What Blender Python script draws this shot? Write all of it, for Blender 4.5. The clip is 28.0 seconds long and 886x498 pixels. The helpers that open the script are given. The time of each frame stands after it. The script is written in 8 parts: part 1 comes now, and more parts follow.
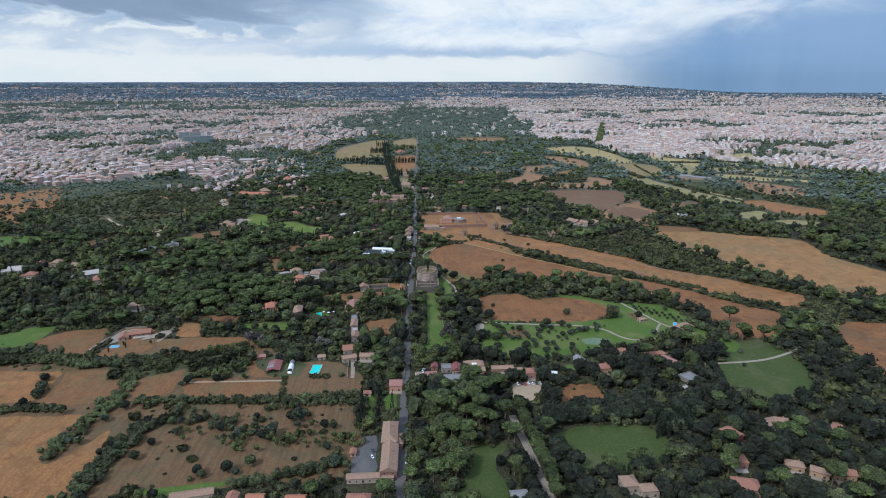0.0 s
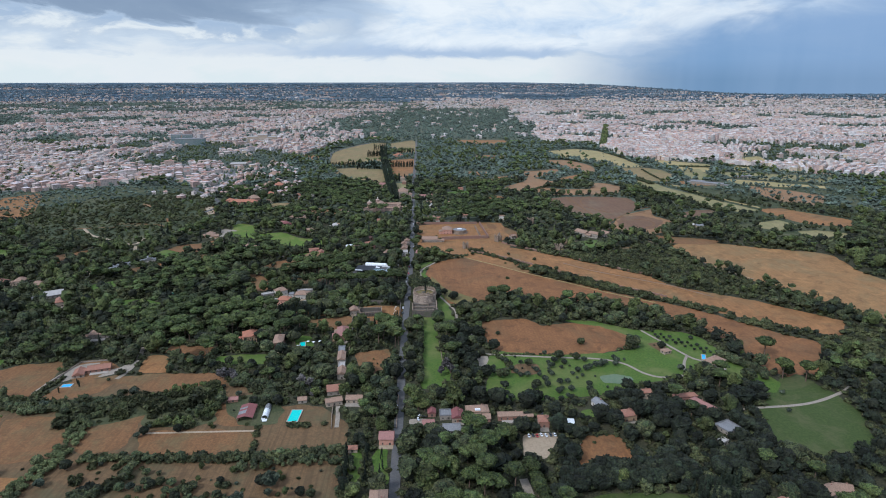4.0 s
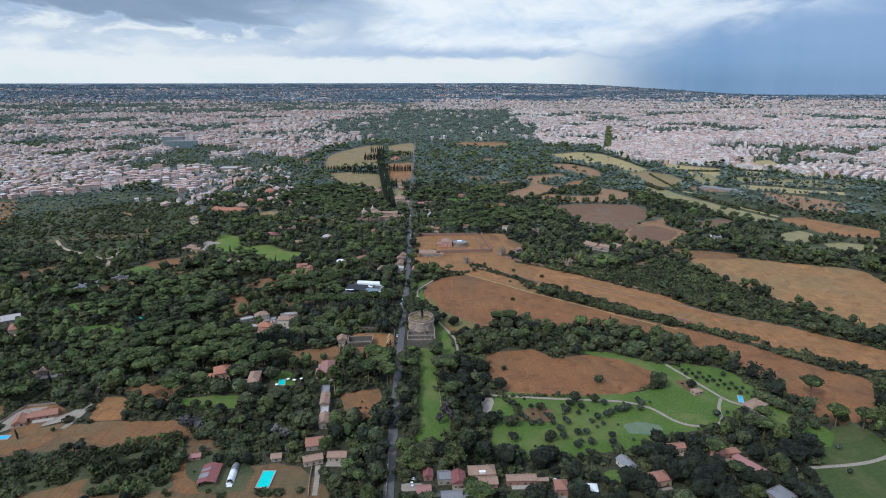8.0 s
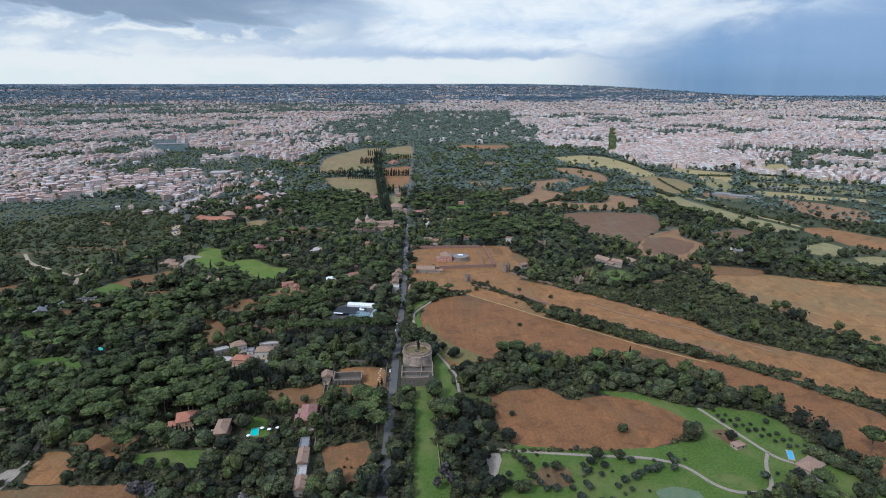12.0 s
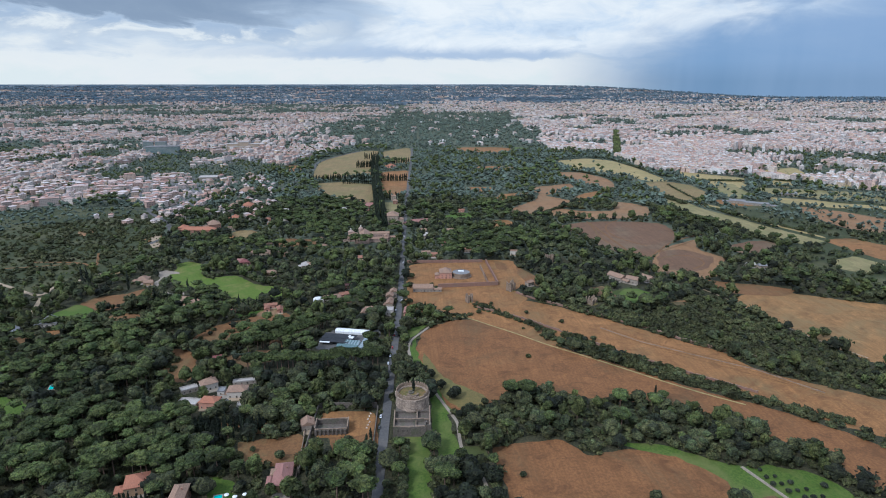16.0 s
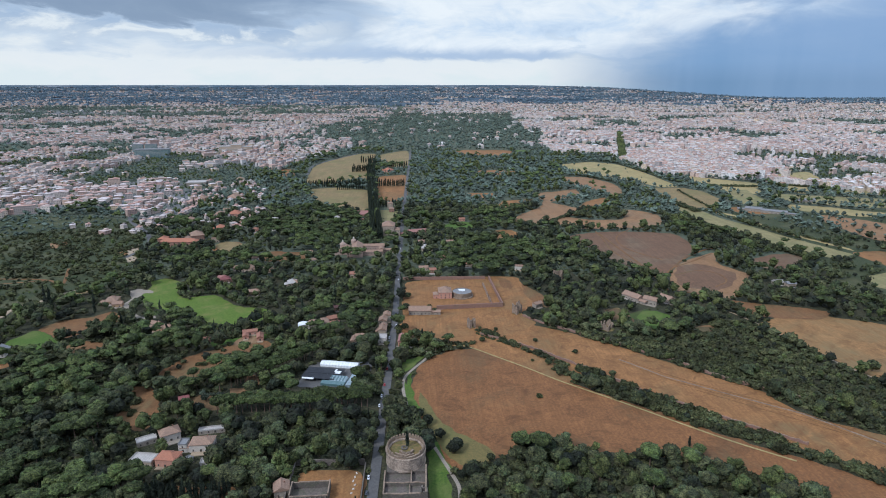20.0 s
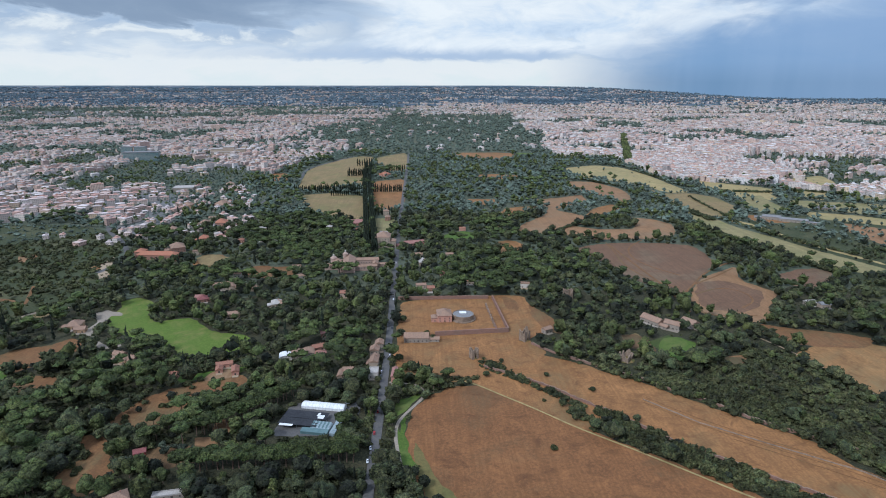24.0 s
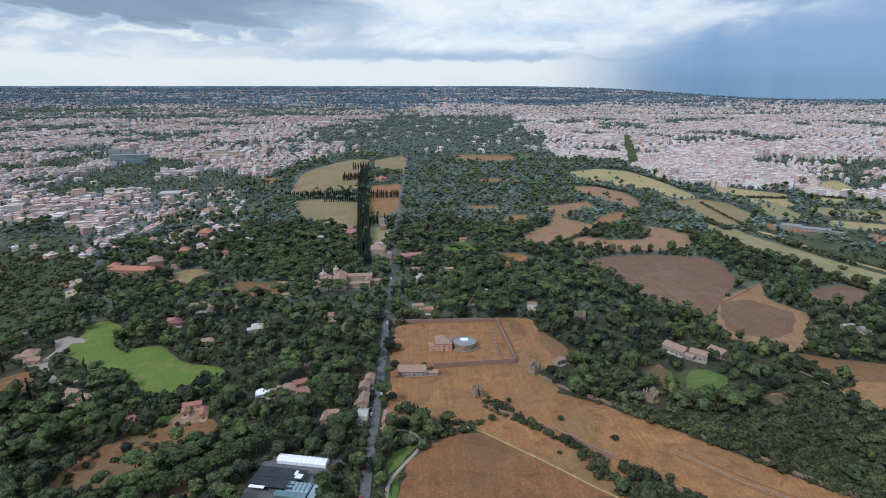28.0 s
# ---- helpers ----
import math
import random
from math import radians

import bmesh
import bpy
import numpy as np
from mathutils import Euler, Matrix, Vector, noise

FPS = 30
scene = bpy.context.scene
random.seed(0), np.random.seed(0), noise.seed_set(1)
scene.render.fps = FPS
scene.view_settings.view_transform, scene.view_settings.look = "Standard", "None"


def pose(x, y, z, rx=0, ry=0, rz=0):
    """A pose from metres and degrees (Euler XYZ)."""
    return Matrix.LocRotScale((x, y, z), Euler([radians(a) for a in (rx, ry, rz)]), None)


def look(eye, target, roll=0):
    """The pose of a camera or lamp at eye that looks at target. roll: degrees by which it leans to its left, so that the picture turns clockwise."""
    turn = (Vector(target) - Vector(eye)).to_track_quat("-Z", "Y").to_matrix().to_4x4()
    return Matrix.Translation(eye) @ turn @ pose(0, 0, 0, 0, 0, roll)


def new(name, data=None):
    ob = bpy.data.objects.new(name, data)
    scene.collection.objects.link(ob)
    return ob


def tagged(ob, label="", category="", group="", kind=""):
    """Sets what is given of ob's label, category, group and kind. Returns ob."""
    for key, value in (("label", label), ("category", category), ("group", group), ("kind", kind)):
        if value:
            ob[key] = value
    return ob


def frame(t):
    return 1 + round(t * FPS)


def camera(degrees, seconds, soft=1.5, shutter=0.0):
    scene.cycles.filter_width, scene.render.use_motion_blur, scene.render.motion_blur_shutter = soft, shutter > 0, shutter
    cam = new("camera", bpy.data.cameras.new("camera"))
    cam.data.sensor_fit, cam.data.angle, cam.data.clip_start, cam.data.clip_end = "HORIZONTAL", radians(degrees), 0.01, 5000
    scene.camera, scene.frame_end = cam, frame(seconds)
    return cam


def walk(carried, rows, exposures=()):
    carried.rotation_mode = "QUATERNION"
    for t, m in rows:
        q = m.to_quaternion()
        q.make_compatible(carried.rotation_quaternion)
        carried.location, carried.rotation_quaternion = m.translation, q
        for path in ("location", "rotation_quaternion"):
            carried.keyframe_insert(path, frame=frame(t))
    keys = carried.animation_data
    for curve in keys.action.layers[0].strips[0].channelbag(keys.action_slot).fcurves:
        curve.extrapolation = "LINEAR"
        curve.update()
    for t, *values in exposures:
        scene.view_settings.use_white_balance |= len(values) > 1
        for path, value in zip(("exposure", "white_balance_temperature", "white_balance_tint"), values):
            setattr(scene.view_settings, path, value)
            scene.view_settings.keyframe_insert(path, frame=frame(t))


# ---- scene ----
cam = camera(73.3, 28.0, 1.0)
PATH = [
    (0, look((9.88, 0.00, 261.84), (13.55, 96.10, 234.42), -0.061)),
    (4, look((13.72, 78.03, 262.59), (17.44, 174.15, 235.25), -0.048)),
    (8, look((17.48, 156.02, 263.22), (21.28, 252.16, 235.97), -0.035)),
    (12, look((21.17, 233.74, 263.74), (25.04, 329.90, 236.57), -0.022)),
    (16, look((24.79, 310.98, 264.15), (28.75, 407.15, 237.05), -0.009)),
    (20, look((28.32, 387.50, 264.43), (32.38, 483.69, 237.42), 0.004)),
    (24, look((31.79, 463.09, 264.61), (35.96, 559.30, 237.66), 0.017)),
    (28, look((35.17, 537.52, 264.67), (39.47, 633.75, 237.78), 0.030)),
]
walk(cam, PATH, [(0, 0.02, 5280, 10), (28, 0.02, 5280, 10)])

# ---------------------------------------------------------------- sky and sun
SUN_AZ, SUN_EL = radians(-132), radians(46)


class Nodes:
    """Short-hand for building a node tree."""

    def __init__(self, tree):
        self.t = tree

    def add(self, kind, **inputs):
        n = self.t.nodes.new(kind)
        for k, v in inputs.items():
            n.inputs[k.replace("_", " ")].default_value = v
        return n

    def link(self, a, b):
        self.t.links.new(a, b)

    def math(self, op, a, b=0.0, c=0.0):
        n = self.t.nodes.new("ShaderNodeMath")
        n.operation = op
        for i, v in enumerate((a, b, c)):
            if isinstance(v, (int, float)):
                n.inputs[i].default_value = v
            else:
                self.link(v, n.inputs[i])
        return n.outputs[0]

    def step(self, v, lo, hi):
        n = self.t.nodes.new("ShaderNodeMapRange")
        n.interpolation_type = "SMOOTHSTEP"
        n.inputs[1].default_value, n.inputs[2].default_value = lo, hi
        self.link(v, n.inputs[0])
        return n.outputs[0]

    def ramp(self, fac, stops, mode="LINEAR"):
        n = self.t.nodes.new("ShaderNodeValToRGB")
        n.color_ramp.interpolation = mode
        e = n.color_ramp.elements
        while len(e) < len(stops):
            e.new(0.5)
        for k, (p, c) in enumerate(stops):
            e[k].position, e[k].color = p, (*c, 1)
        self.link(fac, n.inputs[0])
        return n.outputs[0]

    def mix(self, fac, a, b, mode="MIX"):
        n = self.t.nodes.new("ShaderNodeMix")
        n.data_type, n.blend_type = "RGBA", mode
        for sock, v in ((n.inputs[0], fac), (n.inputs[6], a), (n.inputs[7], b)):
            if isinstance(v, (int, float)):
                sock.default_value = v
            elif isinstance(v, tuple):
                sock.default_value = (*v, 1)
            else:
                self.link(v, sock)
        return n.outputs[2]

    def noise(self, vec, scale, detail=4.0, rough=0.55, dist=0.0):
        n = self.add("ShaderNodeTexNoise", Scale=scale, Detail=detail, Roughness=rough, Distortion=dist)
        if vec is not None:
            self.link(vec, n.inputs["Vector"])
        return n.outputs["Fac"]


def make_world():
    w = bpy.data.worlds.new("stormy_sky")
    scene.world = w
    w.use_nodes = True
    n = Nodes(w.node_tree)
    bg = w.node_tree.nodes["Background"]
    sky = n.add("ShaderNodeTexSky")
    sky.sky_type, sky.sun_disc = "NISHITA", False
    sky.sun_elevation, sky.sun_rotation = SUN_EL, SUN_AZ
    blue = n.mix(1.0, sky.outputs[0], (0.1, 0.1, 0.1), "MULTIPLY")
    tc = n.add("ShaderNodeTexCoord")
    xyz = n.add("ShaderNodeSeparateXYZ")
    n.link(tc.outputs["Generated"], xyz.inputs[0])
    az = n.math("ARCTAN2", xyz.outputs[0], xyz.outputs[1])
    el = n.math("ARCSINE", xyz.outputs[2])
    def flat(ka, ke, off):
        c = n.add("ShaderNodeCombineXYZ")
        n.link(n.math("MULTIPLY_ADD", az, ka, off), c.inputs[0])
        n.link(n.math("MULTIPLY", el, ke), c.inputs[1])
        return c.outputs[0]
    bulk = n.noise(flat(5.0, 17.0, 3.7), 1.0, 10, 0.56, 0.7)
    puff = n.noise(flat(13.0, 30.0, 8.1), 1.0, 10, 0.60, 0.5)
    tall = n.noise(flat(14.0, 1.5, 1.3), 1.0, 3, 0.5)
    swell = n.math("MULTIPLY", n.math("SUBTRACT", bulk, 0.5), 0.11)
    curl = n.math("MULTIPLY", n.math("SUBTRACT", puff, 0.5), 0.055)
    up = n.math("ADD", el, n.math("ADD", swell, curl))

    def between(v, a, b, c, d):
        return n.math("MULTIPLY", n.step(v, a, b), n.math("SUBTRACT", 1.0, n.step(v, c, d)))
    # pale sky under the cloud deck, then grey belts with ragged white rims
    c1 = n.ramp(n.math("MULTIPLY", up, 7.0), [(0.0, (0.80, 0.80, 0.71)), (0.12, (0.86, 0.82, 0.725)), (0.24, (0.84, 0.81, 0.725)), (0.34, (0.66, 0.685, 0.68)), (0.44, (0.49, 0.545, 0.595)),
                                              (0.54, (0.43, 0.50, 0.575)), (0.64, (0.55, 0.61, 0.66)), (0.80, (0.36, 0.43, 0.51)), (1.0, (0.32, 0.39, 0.475))])
    left = n.math("SUBTRACT", 1.0, n.step(az, -0.34, -0.10))
    rim = n.math("MULTIPLY", between(up, 0.050, 0.066, 0.076, 0.086), n.math("MULTIPLY", n.step(puff, 0.42, 0.60), n.math("SUBTRACT", 1.0, n.step(az, -0.24, -0.05))))
    c1 = n.mix(n.math("MULTIPLY", rim, 0.9), c1, (0.86, 0.83, 0.74))
    dark = n.math("MULTIPLY", n.step(up, 0.080, 0.094), n.math("MULTIPLY_ADD", left, 0.62, 0.22))
    c1 = n.mix(dark, c1, (0.25, 0.305, 0.375))
    # white heaps over the middle
    side = n.math("ADD", az, n.math("MULTIPLY", n.math("SUBTRACT", bulk, 0.5), 0.5))
    mid = between(side, -0.16, 0.02, 0.46, 0.58)
    heap = n.math("MULTIPLY", mid, n.step(up, 0.040, 0.056))
    cumulus = n.ramp(n.math("ADD", n.math("MULTIPLY", puff, 0.65), n.math("MULTIPLY", bulk, 0.35)), [(0.30, (0.50, 0.58, 0.66)), (0.42, (0.68, 0.725, 0.745)), (0.50, (0.80, 0.80, 0.76)), (0.60, (0.90, 0.87, 0.79))])
    c2 = n.mix(heap, c1, cumulus)
    # their slate base
    low = n.math("ADD", el, n.math("MULTIPLY", curl, 0.45))
    line = n.math("MULTIPLY", between(low, 0.031, 0.039, 0.042, 0.060), between(az, -0.55, 0.06, 0.20, 0.27))
    c2 = n.mix(n.math("MULTIPLY", line, 0.8), c2, (0.42, 0.50, 0.60))
    c2 = n.mix(1.0, c2, (1.02, 1.0, 0.955), "MULTIPLY")
    # rain curtain
    edge = n.math("ADD", az, n.math("MULTIPLY", n.math("SUBTRACT", bulk, 0.5), n.math("MULTIPLY_ADD", n.step(el, 0.03, 0.07), 0.40, 0.06)))
    edge = n.math("SUBTRACT", edge, n.math("MULTIPLY", n.step(el, 0.03, 0.10), 0.21))
    rain = n.math("MULTIPLY", n.step(edge, 0.17, 0.44), n.math("SUBTRACT", 1.0, n.step(az, 1.1, 1.9)))
    curtain = n.ramp(n.math("MULTIPLY", el, 7.0), [(0.0, (0.165, 0.265, 0.375)), (0.2, (0.215, 0.33, 0.46)), (0.6, (0.285, 0.39, 0.515)), (1.0, (0.39, 0.48, 0.58))])
    curtain = n.mix(n.math("MULTIPLY", n.step(tall, 0.40, 0.65), 0.14), curtain, (0.42, 0.50, 0.60))
    curtain = n.mix(n.math("MULTIPLY", n.step(az, 0.45, 0.70), 0.25), curtain, (0.38, 0.45, 0.56))
    c3 = n.mix(n.math("MULTIPLY", rain, 0.95), c2, curtain)
    over = n.mix(0.85, blue, (0.83, 0.90, 1.02))
    c4 = n.mix(n.step(el, 0.16, 0.40), c3, over)
    n.link(c4, bg.inputs[0])
    bg.inputs[1].default_value = 1.0


make_world()
sun = new("sun", bpy.data.lights.new("sun", "SUN"))
sun.data.energy, sun.data.angle, sun.data.color = 2.5, radians(12), (1.0, 0.95, 0.88)
sun.rotation_euler = (radians(90) - SUN_EL, 0, math.pi - SUN_AZ)

# ---------------------------------------------------------------- materials
MATS = {}


def surface(name, c1, c2, fine=1.0, broad=0.03, c3=None, rough=0.9, bump=0.3, island=0.0, metal=0.0, streak=None, wear=0.5, spec=0.3, sharp=(0.33, 0.67), deep=0.3):
    """A weathered surface: two colours mixed by fine grain, a third in broad stains, optional mowing streaks (direction in degrees, spacing in m)."""
    m = bpy.data.materials.new(name)
    m.use_nodes = True
    n = Nodes(m.node_tree)
    b = m.node_tree.nodes["Principled BSDF"]
    tc = n.add("ShaderNodeTexCoord").outputs["Object"]
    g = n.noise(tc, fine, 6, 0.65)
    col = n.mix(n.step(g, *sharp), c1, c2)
    if c3:
        s = n.noise(tc, broad, 5, 0.6, 0.6)
        col = n.mix(n.math("MULTIPLY", n.step(s, 0.45, 0.68), wear), col, c3)
        s2 = n.noise(tc, broad * 4.7, 8, 0.68, 0.8)
        col = n.mix(n.math("MULTIPLY", n.step(s2, 0.46, 0.70), wear), col, tuple(v * (0.60 if streak else 0.72) for v in c2))
        s3 = n.noise(tc, broad * 2.1, 7, 0.7, 1.2)
        col = n.mix(n.math("MULTIPLY", n.step(s3, 0.50, 0.74), wear * 0.7), col, tuple(min(1, v * (1.42 if streak else 1.22)) for v in c1))
    if streak:
        mp = n.add("ShaderNodeMapping")
        mp.inputs["Rotation"].default_value = (0, 0, radians(streak[0]))
        mp.inputs["Scale"].default_value = (1.0, 0.03, 1.0)
        n.link(tc, mp.inputs["Vector"])
        l = n.noise(mp.outputs[0], 1.0 / streak[1], 3, 0.6)
        col = n.mix(n.math("MULTIPLY", n.step(l, 0.45, 0.62), 0.5), col, tuple(v * 0.62 for v in c1))
    if island:
        geo = n.add("ShaderNodeNewGeometry").outputs["Random Per Island"]
        hsv = n.add("ShaderNodeHueSaturation")
        place = n.add("ShaderNodeNewGeometry").outputs["Position"]
        tree_tone = n.step(n.noise(place, 0.085, 2, 0.6), 0.34, 0.66)
        stand_tone = n.step(n.noise(place, 0.018, 2, 0.5), 0.36, 0.64)
        tone = n.math("MULTIPLY", n.math("MULTIPLY_ADD", tree_tone, 0.74, 0.60), n.math("MULTIPLY_ADD", stand_tone, 0.45, 0.80))
        n.link(n.math("MULTIPLY", n.math("MULTIPLY_ADD", geo, island, 1 - island / 2), tone), hsv.inputs["Value"])
        n.link(n.math("MULTIPLY_ADD", n.math("FRACT", n.math("MULTIPLY", geo, 7.31)), 0.075 * min(1, island * 2), 0.5 - 0.045 * min(1, island * 2)), hsv.inputs["Hue"])
        n.link(col, hsv.inputs["Color"])
        col = hsv.outputs[0]
    n.link(col, b.inputs["Base Color"])
    b.inputs["Roughness"].default_value = rough
    b.inputs["Metallic"].default_value = metal
    b.inputs["Specular IOR Level"].default_value = spec
    if bump:
        bp = n.add("ShaderNodeBump", Strength=bump, Distance=deep)
        n.link(g, bp.inputs["Height"])
        n.link(bp.outputs[0], b.inputs["Normal"])
    MATS[name] = m
    return m


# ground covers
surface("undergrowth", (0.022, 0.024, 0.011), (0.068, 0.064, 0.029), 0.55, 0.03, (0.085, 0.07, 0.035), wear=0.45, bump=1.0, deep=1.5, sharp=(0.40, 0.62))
surface("city_ground", (0.10, 0.10, 0.096), (0.19, 0.18, 0.165), 0.05, 0.006, (0.045, 0.065, 0.03), wear=0.8)


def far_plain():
    """The far plain: dark woods with pale towns scattered through them, the blue of haze put into the colours."""
    m = bpy.data.materials.new("hazed_land")
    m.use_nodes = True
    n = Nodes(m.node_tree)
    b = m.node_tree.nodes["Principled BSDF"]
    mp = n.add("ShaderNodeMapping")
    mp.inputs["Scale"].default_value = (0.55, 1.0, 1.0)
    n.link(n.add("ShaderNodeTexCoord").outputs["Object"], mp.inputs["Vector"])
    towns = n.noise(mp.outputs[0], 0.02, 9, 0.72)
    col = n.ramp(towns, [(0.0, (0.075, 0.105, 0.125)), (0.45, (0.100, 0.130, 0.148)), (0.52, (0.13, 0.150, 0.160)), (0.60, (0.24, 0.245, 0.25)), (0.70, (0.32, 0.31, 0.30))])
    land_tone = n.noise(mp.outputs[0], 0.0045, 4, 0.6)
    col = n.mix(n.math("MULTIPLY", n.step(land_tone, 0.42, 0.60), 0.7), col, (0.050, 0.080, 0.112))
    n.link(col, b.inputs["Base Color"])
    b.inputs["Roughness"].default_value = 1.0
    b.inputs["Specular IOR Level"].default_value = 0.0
    MATS["hazed_land"] = m


far_plain()
surface("straw", (0.292, 0.141, 0.048), (0.204, 0.095, 0.033), 0.5, 0.016, (0.175, 0.112, 0.046), streak=(42, 2.4), wear=0.85, sharp=(0.38, 0.62))
surface("tan_grass", (0.305, 0.160, 0.056), (0.220, 0.115, 0.041), 0.5, 0.014, (0.195, 0.138, 0.058), streak=(60, 2.6), wear=0.85, sharp=(0.38, 0.62))
surface("russet", (0.238, 0.106, 0.036), (0.156, 0.070, 0.026), 0.45, 0.012, (0.118, 0.076, 0.034), streak=(48, 2.2), wear=0.85, sharp=(0.38, 0.62))
surface("earth", (0.212, 0.103, 0.038), (0.146, 0.072, 0.028), 0.5, 0.025, (0.115, 0.100, 0.043), streak=(8, 2.0), wear=0.6, sharp=(0.38, 0.62))
surface("plough", (0.175, 0.096, 0.050), (0.122, 0.067, 0.036), 0.4, 0.010, (0.165, 0.14, 0.085), streak=(60, 3.0), wear=0.5, sharp=(0.38, 0.62))
# paler than straw: sunlight on the valley meadows is partly in the colour
surface("hay", (0.37, 0.285, 0.118), (0.29, 0.215, 0.088), 0.4, 0.012, (0.20, 0.19, 0.075), streak=(30, 4.0), wear=0.6)
surface("gold", (0.27, 0.222, 0.095), (0.205, 0.170, 0.072), 0.4, 0.014, (0.12, 0.14, 0.042), streak=(12, 4.0), wear=0.5, sharp=(0.38, 0.62))
surface("tawny", (0.265, 0.185, 0.078), (0.195, 0.138, 0.058), 0.4, 0.014, (0.125, 0.13, 0.04), streak=(12, 4.0), wear=0.6, sharp=(0.38, 0.62))
surface("lawn", (0.048, 0.090, 0.011), (0.088, 0.130, 0.017), 0.5, 0.022, (0.135, 0.14, 0.04), wear=0.75, sharp=(0.38, 0.62))
# darker green than lawn: cloud shade over the near lawns is in the colour
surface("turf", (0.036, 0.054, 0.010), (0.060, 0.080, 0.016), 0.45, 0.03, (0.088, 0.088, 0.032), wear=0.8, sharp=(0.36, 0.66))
surface("green_hay", (0.072, 0.116, 0.012), (0.114, 0.158, 0.020), 0.4, 0.03, (0.17, 0.16, 0.045), wear=0.9, sharp=(0.36, 0.64))
surface("olive", (0.118, 0.070, 0.030), (0.160, 0.093, 0.040), 0.4, 0.03, (0.085, 0.078, 0.036), wear=0.75, streak=(20, 3.0), sharp=(0.38, 0.62))
surface("sand", (0.38, 0.29, 0.19), (0.30, 0.22, 0.14), 0.5, 0.05, (0.22, 0.17, 0.10), wear=0.4)
surface("scrub_floor", (0.028, 0.036, 0.012), (0.062, 0.070, 0.026), 0.5, 0.012, (0.125, 0.11, 0.05), wear=0.6, bump=0.8, deep=0.6, sharp=(0.40, 0.62))
surface("dry_green", (0.165, 0.122, 0.040), (0.125, 0.103, 0.033), 0.45, 0.02, (0.115, 0.115, 0.034), wear=0.9, sharp=(0.38, 0.62))
# woodland floor far off, lightened in colour in place of haze
surface("hazed_floor", (0.054, 0.066, 0.040), (0.108, 0.118, 0.072), 0.3, 0.012, (0.125, 0.11, 0.06), wear=0.5, bump=0.6, sharp=(0.40, 0.62))
surface("pink_soil", (0.29, 0.160, 0.072), (0.21, 0.113, 0.051), 0.4, 0.010, (0.22, 0.16, 0.09), streak=(60, 3.0), wear=0.6, sharp=(0.38, 0.62))
surface("asphalt", (0.080, 0.076, 0.072), (0.115, 0.108, 0.10), 0.7, 0.06, (0.15, 0.13, 0.11), wear=0.5, rough=0.85)
surface("gravel", (0.32, 0.265, 0.20), (0.235, 0.19, 0.14), 0.8, 0.1, (0.20, 0.18, 0.14), wear=0.4)
surface("pond_water", (0.085, 0.125, 0.055), (0.12, 0.15, 0.075), 0.2, rough=0.4, bump=0.02, spec=0.3)
surface("pool_water", (0.03, 0.50, 0.43), (0.05, 0.56, 0.48), 0.5, rough=0.25, bump=0.03, spec=0.2)
surface("pool_blue", (0.03, 0.33, 0.62), (0.05, 0.38, 0.66), 0.5, rough=0.1, bump=0.03, spec=0.5)
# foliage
# dark mottles paint the shaded gaps between leaf clumps into the leaf colour
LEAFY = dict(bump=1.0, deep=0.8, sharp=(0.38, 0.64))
# next two: far foliage, lightened and blued with haze in the base colour
surface("leaf_haze_blue", (0.068, 0.098, 0.116), (0.122, 0.158, 0.178), 0.5, island=0.2, **LEAFY)
surface("leaf_hazed", (0.055, 0.075, 0.055), (0.126, 0.150, 0.110), 0.5, island=0.3, **LEAFY)
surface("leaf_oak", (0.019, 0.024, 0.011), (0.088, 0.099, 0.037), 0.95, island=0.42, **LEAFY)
# darker copy of the oak leaf, with cloud shade on near-right woods put in
surface("leaf_dark_oak", (0.008, 0.010, 0.006), (0.032, 0.038, 0.017), 0.95, island=0.45, **LEAFY)
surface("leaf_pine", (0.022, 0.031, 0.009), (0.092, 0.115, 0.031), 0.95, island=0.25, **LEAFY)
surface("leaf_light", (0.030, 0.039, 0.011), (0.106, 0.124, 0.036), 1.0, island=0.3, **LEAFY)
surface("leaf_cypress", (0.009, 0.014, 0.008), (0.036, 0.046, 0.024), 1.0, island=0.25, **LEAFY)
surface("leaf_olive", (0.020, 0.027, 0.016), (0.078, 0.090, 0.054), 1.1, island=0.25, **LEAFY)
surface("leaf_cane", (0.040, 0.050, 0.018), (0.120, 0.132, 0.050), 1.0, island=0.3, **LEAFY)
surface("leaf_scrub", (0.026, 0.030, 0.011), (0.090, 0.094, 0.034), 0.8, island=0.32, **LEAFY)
surface("leaf_withered", (0.060, 0.052, 0.046), (0.135, 0.118, 0.105), 1.0, island=0.3, **LEAFY)
surface("bark", (0.13, 0.085, 0.06), (0.20, 0.13, 0.09), 1.5, bump=0.6)
# buildings
for nm, a, b2, c in (("cream", (0.42, 0.33, 0.24), (0.34, 0.265, 0.19), (0.24, 0.19, 0.145)), ("ochre", (0.45, 0.30, 0.17), (0.38, 0.24, 0.14), (0.26, 0.18, 0.12)),
                     ("white", (0.56, 0.50, 0.42), (0.47, 0.42, 0.355), (0.38, 0.34, 0.29)), ("brick", (0.33, 0.18, 0.12), (0.26, 0.14, 0.10), (0.20, 0.13, 0.10)),
                     ("stone", (0.34, 0.29, 0.23), (0.25, 0.205, 0.16), (0.17, 0.14, 0.11)), ("pinkw", (0.55, 0.29, 0.20), (0.47, 0.24, 0.17), (0.34, 0.2, 0.15)),
                     ("red", (0.30, 0.075, 0.06), (0.24, 0.06, 0.05), (0.19, 0.08, 0.06))):
    surface(nm, a, b2, 1.2, 0.15, c, bump=0.15, wear=0.4)
